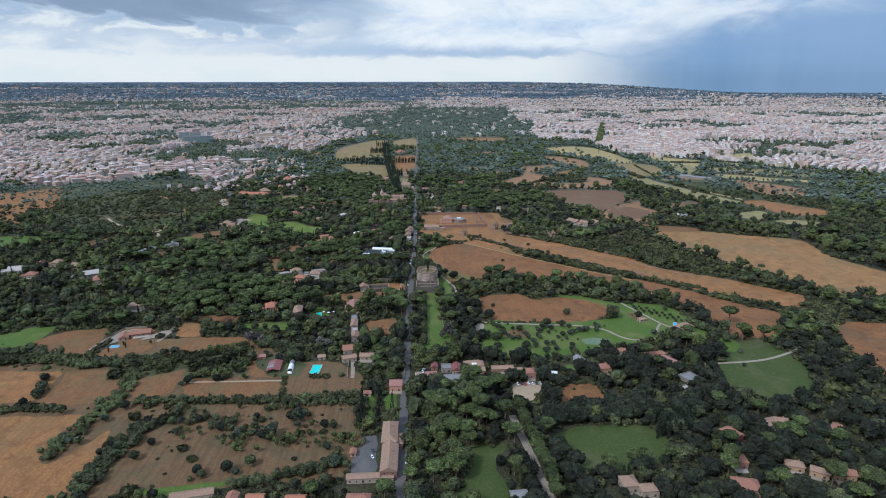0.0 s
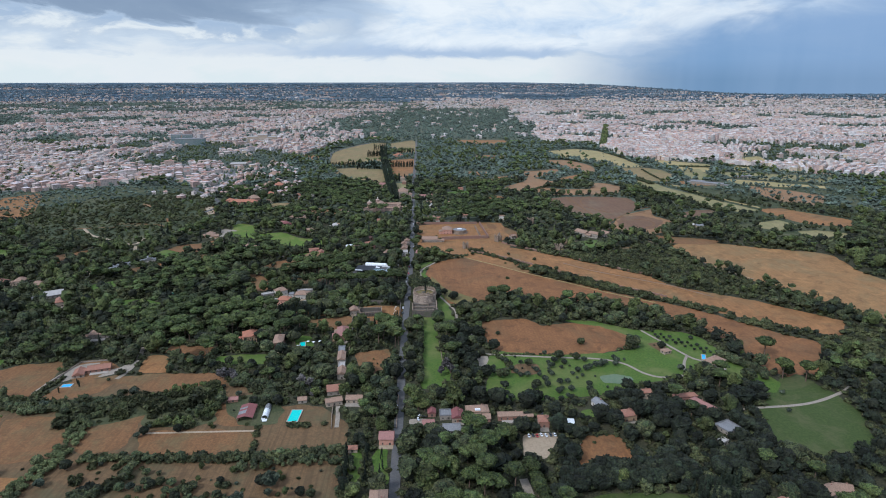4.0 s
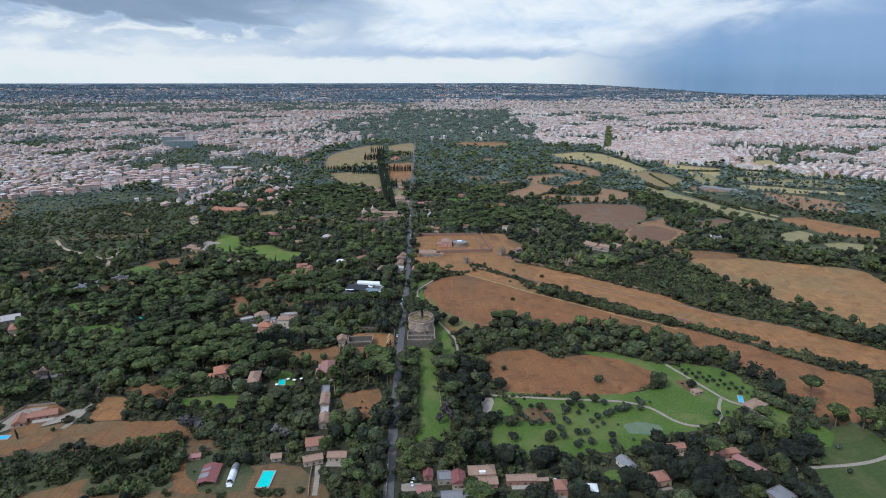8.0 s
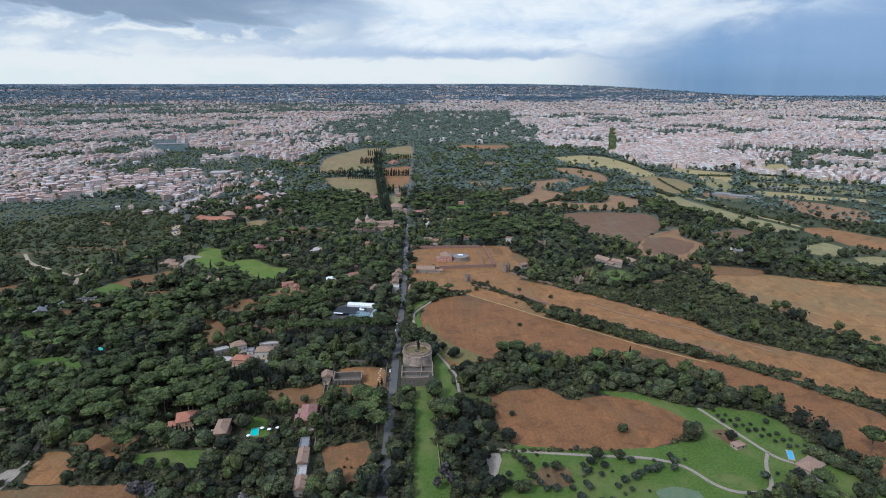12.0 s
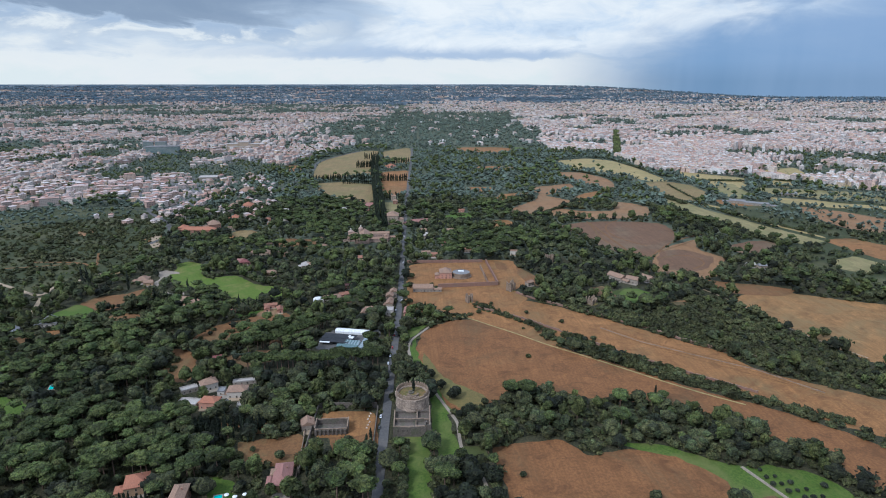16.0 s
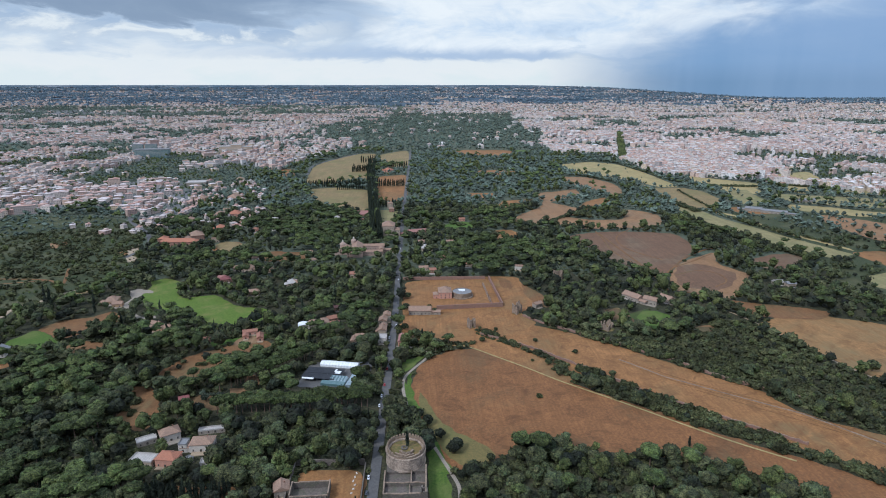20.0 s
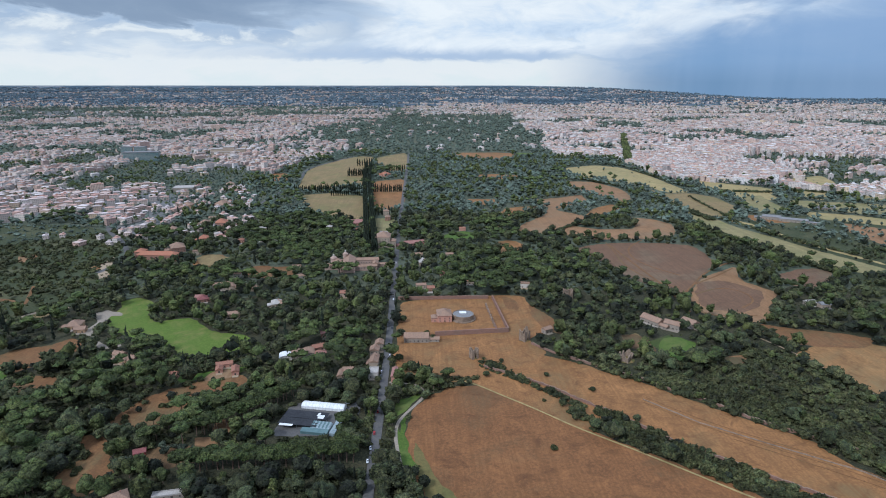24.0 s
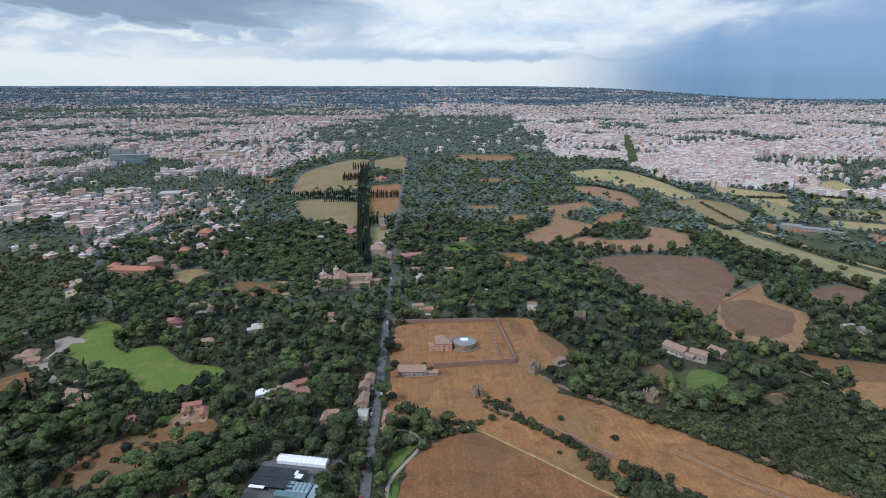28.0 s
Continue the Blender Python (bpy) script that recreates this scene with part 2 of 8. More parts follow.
for nm, a, b2, c in (("tan", (0.35, 0.225, 0.150), (0.255, 0.160, 0.108), (0.175, 0.125, 0.095)), ("terracotta", (0.35, 0.165, 0.105), (0.26, 0.125, 0.082), (0.18, 0.11, 0.085)),
                     ("orange", (0.42, 0.175, 0.10), (0.33, 0.14, 0.085), (0.28, 0.14, 0.09)), ("rose", (0.35, 0.175, 0.14), (0.28, 0.14, 0.115), (0.26, 0.14, 0.12)),
                     ("pale", (0.48, 0.43, 0.38), (0.38, 0.34, 0.30), (0.27, 0.24, 0.21)), ("slate", (0.26, 0.25, 0.24), (0.20, 0.195, 0.19), (0.14, 0.13, 0.125))):
    surface("roof_" + nm, a, b2, 1.6, 0.25, c, bump=0.4, streak=(0, 0.5), wear=0.5)
surface("roof_red", (0.25, 0.090, 0.080), (0.195, 0.072, 0.065), 1.6, 0.25, (0.2, 0.1, 0.085), bump=0.3, streak=(0, 0.6), wear=0.5)
surface("ruin_stone", (0.31, 0.225, 0.155), (0.20, 0.145, 0.10), 0.9, 0.2, (0.11, 0.083, 0.06), bump=0.9, wear=0.7)
surface("ruin_dark", (0.16, 0.13, 0.105), (0.105, 0.085, 0.07), 0.8, 0.2, (0.08, 0.09, 0.045), bump=0.9, wear=0.6)
surface("travertine", (0.47, 0.365, 0.275), (0.30, 0.225, 0.165), 0.9, 0.16, (0.15, 0.115, 0.088), bump=1.0, deep=0.6, wear=0.85, sharp=(0.4, 0.6))
surface("turf_dry", (0.22, 0.135, 0.055), (0.12, 0.105, 0.035), 0.5, 0.12, (0.075, 0.088, 0.022), bump=0.8, wear=0.8)
surface("rose_stone", (0.43, 0.305, 0.235), (0.34, 0.24, 0.185), 0.9, 0.15, (0.25, 0.18, 0.14), bump=0.4, wear=0.6)
surface("garden_brick", (0.27, 0.155, 0.11), (0.21, 0.12, 0.088), 0.9, 0.12, (0.2, 0.14, 0.1), bump=0.6, wear=0.6)
surface("shutter", (0.05, 0.045, 0.04), (0.08, 0.065, 0.05), 2.0, bump=0.1, rough=0.6)
surface("shade_net", (0.022, 0.023, 0.026), (0.036, 0.037, 0.04), 0.6, 0.2, (0.06, 0.06, 0.065), bump=0.2, wear=0.4)
surface("greenhouse_glass", (0.22, 0.27, 0.28), (0.32, 0.37, 0.38), 0.4, rough=0.45, bump=0.05, spec=0.3)
surface("teal_glass", (0.075, 0.13, 0.13), (0.12, 0.185, 0.18), 0.2, rough=0.4, bump=0.03, spec=0.5)
surface("white_film", (0.80, 0.79, 0.76), (0.68, 0.67, 0.64), 0.5, 0.2, (0.55, 0.54, 0.5), bump=0.1, wear=0.4)
surface("paving", (0.38, 0.325, 0.265), (0.31, 0.262, 0.213), 1.0, 0.2, (0.33, 0.28, 0.23), bump=0.2)
surface("car_white", (0.72, 0.72, 0.72), (0.66, 0.66, 0.66), 2.0, rough=0.3, bump=0.0, spec=0.5)
surface("car_red", (0.40, 0.03, 0.03), (0.34, 0.03, 0.03), 2.0, rough=0.3, bump=0.0, spec=0.5)
surface("car_dark", (0.05, 0.055, 0.065), (0.04, 0.045, 0.05), 2.0, rough=0.3, bump=0.0, spec=0.5)
surface("car_glass", (0.02, 0.022, 0.025), (0.03, 0.03, 0.035), 2.0, rough=0.08, bump=0.0, spec=0.5)
surface("rubber", (0.02, 0.02, 0.02), (0.03, 0.03, 0.03), 2.0, rough=0.8, bump=0.0)


def facade(name, cols, value, single=False):
    """Plastered walls of city blocks: a tint for each block, with rows of dark window openings a storey apart."""
    m = bpy.data.materials.new(name)
    m.use_nodes = True
    n = Nodes(m.node_tree)
    b = m.node_tree.nodes["Principled BSDF"]
    geo = n.add("ShaderNodeObjectInfo").outputs["Random"] if single else n.add("ShaderNodeNewGeometry").outputs["Random Per Island"]
    col = n.ramp(geo, [(i / len(cols), tuple(v * value for v in c)) for i, c in enumerate(cols)], "CONSTANT")
    tone = n.math("FRACT", n.math("MULTIPLY", geo, 17.37))
    col = n.mix(n.math("MULTIPLY", n.math("POWER", tone, 2.0), 0.6), col, (0.30, 0.235, 0.195))
    tc = n.add("ShaderNodeTexCoord")
    g = n.noise(tc.outputs["Object"], 0.3, 4)
    col = n.mix(n.math("MULTIPLY", n.step(g, 0.4, 0.7), 0.25), col, (0.33, 0.29, 0.25))
    uv = n.add("ShaderNodeSeparateXYZ")
    n.link(tc.outputs["UV"], uv.inputs[0])
    fu = n.math("FRACT", n.math("DIVIDE", uv.outputs[0], 3.4))
    fv = n.math("FRACT", n.math("DIVIDE", uv.outputs[1], 3.2))
    win = n.math("MULTIPLY", n.math("MULTIPLY", n.math("GREATER_THAN", fu, 0.32), n.math("LESS_THAN", fu, 0.72)),
                 n.math("MULTIPLY", n.math("GREATER_THAN", fv, 0.3), n.math("LESS_THAN", fv, 0.8)))
    col = n.mix(n.math("MULTIPLY", win, 0.8), col, (0.06, 0.06, 0.065))
    n.link(col, b.inputs["Base Color"])
    b.inputs["Roughness"].default_value = 0.85
    MATS[name] = m


WALLS = [(0.73, 0.66, 0.60), (0.72, 0.54, 0.44), (0.76, 0.72, 0.69), (0.62, 0.46, 0.38), (0.78, 0.76, 0.75), (0.74, 0.60, 0.43), (0.56, 0.40, 0.35), (0.74, 0.68, 0.64), (0.52, 0.49, 0.48), (0.66, 0.58, 0.52)]
# west tints are pinker, and dimmed for cloud shade; east stays bright as sunlit
facade("city_wall", [tuple(v * k for v, k in zip(c, (1.0, 0.96, 0.90))) for c in WALLS], 1.0)
facade("west_city_wall", [tuple(v * k for v, k in zip(c, (0.93, 0.87, 0.80))) for c in WALLS], 1.0)
facade("block_wall", [tuple(v * k for v, k in zip(c, (1.0, 0.89, 0.78))) for c in WALLS], 0.9, True)


def roofs(name, cols, single=False):
    m = bpy.data.materials.new(name)
    m.use_nodes = True
    n = Nodes(m.node_tree)
    b = m.node_tree.nodes["Principled BSDF"]
    geo = n.add("ShaderNodeObjectInfo").outputs["Random"] if single else n.add("ShaderNodeNewGeometry").outputs["Random Per Island"]
    col = n.ramp(geo, [(i / len(cols), c) for i, c in enumerate(cols)], "CONSTANT")
    g = n.noise(n.add("ShaderNodeTexCoord").outputs["Object"], 0.25, 5, 0.7)
    col = n.mix(n.math("MULTIPLY", n.step(g, 0.4, 0.68), 0.3), col, (0.3, 0.27, 0.25))
    n.link(col, b.inputs["Base Color"])
    b.inputs["Roughness"].default_value = 0.9
    MATS[name] = m


ROOFS = [(0.54, 0.45, 0.39), (0.48, 0.31, 0.25), (0.60, 0.57, 0.55), (0.52, 0.36, 0.29), (0.66, 0.64, 0.63), (0.40, 0.37, 0.35), (0.50, 0.33, 0.26), (0.58, 0.50, 0.45)]
# same split for roofs: cloud shade dims the western colours
roofs("city_roof", [tuple(v * k for v, k in zip(c, (1.0, 0.95, 0.90))) for c in ROOFS])
roofs("west_city_roof", [tuple(v * k for v, k in zip(c, (0.90, 0.82, 0.76))) for c in ROOFS])
roofs("block_roof", [tuple(0.95 * v * k for v, k in zip(c, (1.0, 0.88, 0.84))) for c in ROOFS], True)

# ---------------------------------------------------------------- mesh helpers
RNG = np.random.default_rng(7)


def tri_mesh(name, V, F, mats, slots=None, smooth=None, uv=None):
    """A mesh of triangles from arrays."""
    me = bpy.data.meshes.new(name)
    V, F = np.asarray(V, np.float32), np.asarray(F, np.int32)
    me.vertices.add(len(V))
    me.vertices.foreach_set("co", V.ravel())
    me.loops.add(F.size)
    me.loops.foreach_set("vertex_index", F.ravel())
    me.polygons.add(len(F))
    me.polygons.foreach_set("loop_start", np.arange(0, F.size, 3, dtype=np.int32))
    for m in mats:
        me.materials.append(MATS[m])
    if slots is not None:
        me.polygons.foreach_set("material_index", np.asarray(slots, np.int32))
    if uv is not None:
        me.uv_layers.new(name="UVMap").data.foreach_set("uv", np.asarray(uv, np.float32).ravel())
    me.update(calc_edges=True)
    me.polygons.foreach_set("use_smooth", np.zeros(len(F), bool) if smooth is None else np.asarray(smooth, bool))
    return me


class Shape:
    """Collects faces for one mesh."""

    def __init__(self):
        self.v, self.f = [], []

    def add(self, verts, faces):
        k = len(self.v)
        self.v += [tuple(p) for p in verts]
        self.f += [tuple(i + k for i in q) for q in faces]
        return self

    def box(self, x0, x1, y0, y1, z0, z1, m=None):
        P = [(x0, y0, z0), (x1, y0, z0), (x1, y1, z0), (x0, y1, z0), (x0, y0, z1), (x1, y0, z1), (x1, y1, z1), (x0, y1, z1)]
        if m is not None:
            P = [m @ Vector(p) for p in P]
        return self.add(P, [(3, 2, 1, 0), (4, 5, 6, 7), (0, 1, 5, 4), (1, 2, 6, 5), (2, 3, 7, 6), (3, 0, 4, 7)])

    def ring(self, r0, r1, z0, z1, n=48, cx=0.0, cy=0.0, a0=0.0, a1=2 * math.pi, rag=0.0, taper=0.0):
        """A round wall with thickness, its top ragged by rag metres."""
        full = abs(a1 - a0 - 2 * math.pi) < 1e-6
        m = n if full else n + 1
        P = []
        for i in range(m):
            a = a0 + (a1 - a0) * i / n
            t = z1 + rag * (noise.noise(Vector((i * 0.7, z1, r1))) )
            for r, z in ((r1, z0), (r1 - taper, t), (r0 - taper, t), (r0, z0)):
                P.append((cx + r * math.cos(a), cy + r * math.sin(a), z))
        Q = []
        for i in range(n):
            j = (i + 1) % m
            for k in range(4):
                Q.append((i * 4 + k, j * 4 + k, j * 4 + (k + 1) % 4, i * 4 + (k + 1) % 4))
        if not full:
            Q += [(0, 1, 2, 3), ((m - 1) * 4 + 3, (m - 1) * 4 + 2, (m - 1) * 4 + 1, (m - 1) * 4)]
        return self.add(P, Q)

    def disc(self, r, z, n=48, cx=0.0, cy=0.0, rise=0.0, steps=5):
        P = [(cx, cy, z + rise)]
        Q = []
        for s in range(1, steps + 1):
            q = s / steps
            for i in range(n):
                a = 2 * math.pi * i / n
                P.append((cx + r * q * math.cos(a), cy + r * q * math.sin(a), z + rise * (1 - q * q) + (0.5 * noise.noise(Vector((math.cos(a) * q * 4, math.sin(a) * q * 4, r))) if s < steps else 0)))
        for i in range(n):
            j = (i + 1) % n
            Q.append((0, 1 + i, 1 + j))
            for s in range(steps - 1):
                Q.append((1 + s * n + i, 1 + (s + 1) * n + i, 1 + (s + 1) * n + j, 1 + s * n + j))
        return self.add(P, Q)

    def mesh(self, name, *mats):
        me = bpy.data.meshes.new(name)
        me.from_pydata(self.v, [], self.f)
        bm = bmesh.new()
        bm.from_mesh(me)
        bmesh.ops.recalc_face_normals(bm, faces=bm.faces)
        bm.to_mesh(me)
        bm.free()
        for m in mats:
            me.materials.append(MATS[m])
        return me


def part(name, me, parent, label="", m=None):
    ob = new(name, me)
    ob.parent = parent
    if m is not None:
        ob.matrix_basis = m
    if label:
        tagged(ob, label)
    return ob


def inside(P, X, Y):
    """Which of the points X, Y lie in the plan polygon P."""
    r = np.zeros(len(X), bool)
    for (x0, y0), (x1, y1) in zip(P, P[1:] + P[:1]):
        if y0 != y1:
            c = (Y < y0) != (Y < y1)
            r ^= c & (X < (x1 - x0) * (Y - y0) / (y1 - y0) + x0)
    return r


GRID = RNG.random((256, 256))


def patchy(X, Y, size, k=0):
    """Smooth random values from 0 to 1 over the plan, in patches of that size."""
    u, v = np.asarray(X) / size + 37.3 * k + 900, np.asarray(Y) / size + 11.7 * k + 900
    i, j = np.floor(u).astype(int), np.floor(v).astype(int)
    a, b = u - i, v - j
    a, b = a * a * (3 - 2 * a), b * b * (3 - 2 * b)
    g = lambda p, q: GRID[p % 256, q % 256]
    return (g(i, j) * (1 - a) + g(i + 1, j) * a) * (1 - b) + (g(i, j + 1) * (1 - a) + g(i + 1, j + 1) * a) * b


# ---------------------------------------------------------------- the land: flat, rising gently with distance like the far plain
EYE, MID, FLAT, REACH = 263.0, 270.0, 2800.0, 2200.0


def far_place(X, D):
    """Where a spot of the plain at true distance D stands: beyond FLAT the plain is drawn together and rises. Returns x, y, z, size."""
    X, D = np.asarray(X, float), np.asarray(D, float)
    v = np.maximum(D - FLAT, 0)
    Y = np.where(D > FLAT, FLAT + v / (1 + v / REACH), D)
    s = (Y - MID) / np.maximum(D - MID, 1.0)
    s = np.where(D > FLAT, s, 1.0)
    x = 20 + (X - 20) * s
    return x, Y, land(x, Y), s


def land(x, Y):
    x, Y = np.asarray(x, float), np.asarray(Y, float)
    v = np.clip(Y - FLAT, 0, 2140)
    D = FLAT + v / (1 - v / REACH)
    z = EYE * (1 - (np.maximum(Y, FLAT) - MID) / (D - MID))
    a = np.clip((x / np.maximum(Y, 500) - 0.15) / 0.45, 0, 1)
    cap = EYE - (np.maximum(Y, FLAT) - MID) * np.tan(np.radians(0.25 + 1.30 * a * a * (3 - 2 * a)))
    return np.where(Y > FLAT, np.minimum(z, np.maximum(cap, 0)), 0.0)


CITY_L = [(-1400, 1500), (-1000, 1540), (-900, 1560), (-816, 1600), (-722, 1672), (-668, 1705), (-542, 1590), (-470, 1510), (-430, 1560), (-500, 1825), (-450, 2014), (-391, 2344), (-245, 2940), (-354, 3480),
          (-290, 3950), (-200, 5400), (-100, 40000), (-40000, 40000), (-3000, 1900)]
CITY_R = [(656, 3901), (548, 2627), (746, 2617), (729, 2112), (980, 1991), (1073, 1874), (1159, 1746), (1361, 1606), (3000, 1500), (40000, 40000), (-100, 40000), (300, 6600), (874, 5900)]
SUBURB = [(-640, 1500), (-500, 1440), (-420, 1500), (-300, 1480), (-300, 1640), (-360, 1900), (-420, 2050), (-580, 1825), (-500, 1560)]
SCRUB = [(-986, 1555), (-885, 1631), (-626, 1606), (-494, 1534), (-404, 1283), (-382, 1168), (-441, 1144), (-440, 1078), (-500, 1048), (-624, 1045)]


def green(X, D):
    """Parks and gardens between the city blocks."""
    west = np.asarray(X) < 40
    return 0.6 * patchy(X, D, 420, 3) + 0.4 * patchy(X, D, 150, 12) > np.where(west, np.where(np.asarray(D) < 2050, 0.78, np.where(np.asarray(D) < 2900, 0.56, 0.50)), 0.62)


def make_ground():
    xs = np.concatenate([[-9000, -6000], np.arange(-4600, 4601, 50), [6000, 9000]])
    ys = np.concatenate([[-6000, -3000, -1000], np.arange(0, 4941, 38), [4940]])
    X, Y = np.meshgrid(xs, ys)
    V = np.stack([X.ravel(), Y.ravel(), land(X, Y).ravel()], 1)
    nx, ny = len(xs), len(ys)
    i = (np.arange(ny - 1)[:, None] * nx + np.arange(nx - 1)[None]).ravel()
    F = np.concatenate([np.stack([i, i + 1, i + nx + 1], 1), np.stack([i, i + nx + 1, i + nx], 1)])
    C = V[F].mean(1)
    v = np.clip(C[:, 1] - FLAT, 0, 2140)
    D = np.where(C[:, 1] > FLAT, FLAT + v / (1 - v / REACH), C[:, 1])
    s = np.where(C[:, 1] > FLAT, (C[:, 1] - MID) / (D - MID), 1)
    XT = 20 + (C[:, 0] - 20) / s
    town = (inside(CITY_L, XT, D) | inside(CITY_R, XT, D)) & ~green(XT, D)
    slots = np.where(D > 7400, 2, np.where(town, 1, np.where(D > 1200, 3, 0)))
    g = new("ground", tri_mesh("ground", V, F, ["undergrowth", "city_ground", "hazed_land", "hazed_floor"], slots, np.ones(len(F), bool)))
    tagged(g, "wooded plain with city ground rising faintly to the horizon", "ground", kind="structure")


make_ground()
COVER = []


def field(name, mat, corners, label, trees=0.0, tree_kind="oak", rag=3.2):
    """A patch of open land with a softly uneven border, laid on the ground. trees: how thickly it is planted."""
    P = [Vector((x, y)) for x, y in corners]
    P = [q for a, b in zip(P, P[1:] + P[:1]) for q in (a.lerp(b, 0.12), a.lerp(b, 0.5), a.lerp(b, 0.88))]
    P = [q for a, b in zip(P, P[1:] + P[:1]) for q in (a.lerp(b, 0.2), a.lerp(b, 0.8))]
    P = [q for a, b in zip(P, P[1:] + P[:1]) for q in ((a, a.lerp(b, 0.5)) if (b - a).length > 9 else (a,))]
    P = [p + rag * Vector((noise.noise(Vector((p.x * 0.09, p.y * 0.09, 1))), noise.noise(Vector((p.x * 0.09, p.y * 0.09, 9))))) for p in P]
    P = [(p.x, min(p.y, FLAT)) for p in P]
    COVER.append((P, trees, tree_kind))
    z = 0.03 + 0.0012 * len(COVER)
    me = bpy.data.meshes.new(name)
    me.from_pydata([(x, y, z) for x, y in P], [], [tuple(range(len(P)))])
    bm = bmesh.new()
    bm.from_mesh(me)
    bmesh.ops.triangulate(bm, faces=bm.faces)
    bmesh.ops.recalc_face_normals(bm, faces=bm.faces)
    if sum(f.normal.z * f.calc_area() for f in bm.faces) < 0:
        bmesh.ops.reverse_faces(bm, faces=bm.faces)
    bm.to_mesh(me)
    bm.free()
    me.materials.append(MATS[mat])
    return tagged(new(name, me), label, name.split("_")[-1], kind="structure")


STRIPS = []


def strip(name, mat, line, width, label, z=0.36, clear=1.0):
    """A road or path along a plan line."""
    P = [Vector(p) for p in line]
    for _ in range(3 if len(P) > 2 else 0):
        P = [P[0]] + [q for a, b in zip(P, P[1:]) for q in (a.lerp(b, 0.25), a.lerp(b, 0.75))] + [P[-1]]
    s = Shape()
    V, F = [], []
    for i, p in enumerate(P):
        d = (P[min(i + 1, len(P) - 1)] - P[max(i - 1, 0)]).normalized()
        n = Vector((-d.y, d.x)) * width * (0.5 + 0.04 * noise.noise(Vector((p.x * 0.1, p.y * 0.1, 3))))
        for q, zz in ((p - n * 1.04, 0.0), (p - n, z), (p + n, z), (p + n * 1.04, 0.0)):
            V.append((q.x, q.y, zz))
        if i:
            k = 4 * i
            F += [(k - 4 + j, k - 3 + j, k + 1 + j, k + j) for j in range(3)]
    s.add(V, F)
    STRIPS.append(([(p.x, p.y) for p in P], width / 2 + clear))
    return tagged(new(name, s.mesh(name, mat)), label, name.split("_")[-1], kind="structure")


FIELD_LABELS = {"straw": "straw-coloured dry grass on open land", "russet": "russet-brown scorched grass with faint mowing lines", "earth": "brown bare earth and dry grass between hedges",
                "plough": "reddish ploughed soil with faint furrows", "gold": "yellow-green dry meadow beside dark trees", "tawny": "tawny dry pasture with greenish patches", "lawn": "bright green mown grass among trees",
                "pink_soil": "pinkish bare soil and dry stubble between thickets", "hay": "pale golden dry hay meadow in a valley", "olive": "brown rough grass dotted with bushes", "sand": "pale sandy trodden ground", "scrub_floor": "rough green ground under low scrub"}

# ---------------------------------------------------------------- fields, meadows and lawns
field("dry_grass_field", "straw", [(7, 1094), (9, 1168), (165, 1186), (171, 1122), (179, 1068), (146, 1043), (165, 1010), (89, 964), (48, 964), (12, 970)], FIELD_LABELS["straw"], 0.02, "shrub")
field("rough_ground", "olive", [(-507, 544), (-398, 540), (-374, 553), (-316, 536), (-255, 586), (-166, 582), (-114, 528), (-71, 526), (-46, 497), (-39, 443), (-35, 380), (-48, 348), (-122, 344), (-190, 332), (-349, 333)], FIELD_LABELS["olive"], 0.34, "mixed")
field("scrubland", "scrub_floor", [(-986, 1555), (-885, 1631), (-626, 1606), (-494, 1534), (-404, 1283), (-382, 1168), (-441, 1144), (-440, 1078), (-500, 1048), (-624, 1045)], FIELD_LABELS["scrub_floor"], 0.93, "shrub")
field("scrub_pasture", "scrub_floor", [(675, 1600), (837, 1631), (1182, 1579), (726, 1016), (600, 1040), (590, 1130), (650, 1240)], FIELD_LABELS["scrub_floor"], 0.75, "oak")
field("dry_grass_field", "straw", [(106, 1035), (149, 1013), (188, 988), (213, 964), (237, 946), (258, 922), (278, 902), (304, 875), (332, 851), (348, 804), (367, 794), (417, 759), (455, 721), (493, 683), (456, 642), (416, 670), (394, 687), (361, 716), (323, 754), (274, 806), (249, 834), (224, 859), (198, 893), (167, 924), (133, 958), (105, 975), (85, 987)], FIELD_LABELS["straw"], 0.004, "shrub")
field("dry_grass_field", "russet", [(58, 946), (90, 948), (116, 924), (149, 890), (174, 865), (205, 837), (238, 810), (266, 781), (294, 762), (315, 747), (344, 721), (401, 651), (428, 631), (385, 564), (350, 559), (339, 571), (335, 604), (333, 634), (324, 655), (317, 675), (299, 697), (258, 742), (238, 752), (215, 757), (176, 762), (161, 769), (136, 770), (111, 774), (90, 766), (71, 756), (50, 748), (41, 782), (31, 811), (23, 843), (20, 874), (25, 907), (41, 932)], FIELD_LABELS["russet"], 0.003, "shrub")
field("meadow", "lawn", [(167, 704), (210, 694), (244, 671), (274, 662), (298, 639), (315, 617), (319, 600), (288, 586), (269, 575), (255, 559), (223, 555), (207, 546), (167, 533), (115, 526), (69, 528), (76, 607), (93, 623), (119, 618), (202, 615), (237, 627), (228, 649), (199, 681)], FIELD_LABELS["lawn"], 0.1, "olive")
field("dry_grass_field", "russet", [(76, 697), (100, 704), (132, 707), (147, 684), (180, 693), (212, 681), (233, 656), (233, 630), (198, 615), (131, 614), (96, 620), (85, 632), (80, 667)], FIELD_LABELS["russet"])
field("lawn", "lawn", [(11, 721), (20, 719), (30, 712), (31, 689), (32, 642), (40, 603), (40, 558), (28, 551), (10, 552), (9, 612), (10, 680)], FIELD_LABELS["lawn"])
field("lawn", "lawn", [(33, 785), (37, 779), (40, 767), (45, 749), (50, 726), (51, 707), (55, 690), (49, 682), (42, 672), (37, 685), (35, 702), (34, 724), (33, 734), (33, 755)], FIELD_LABELS["lawn"])
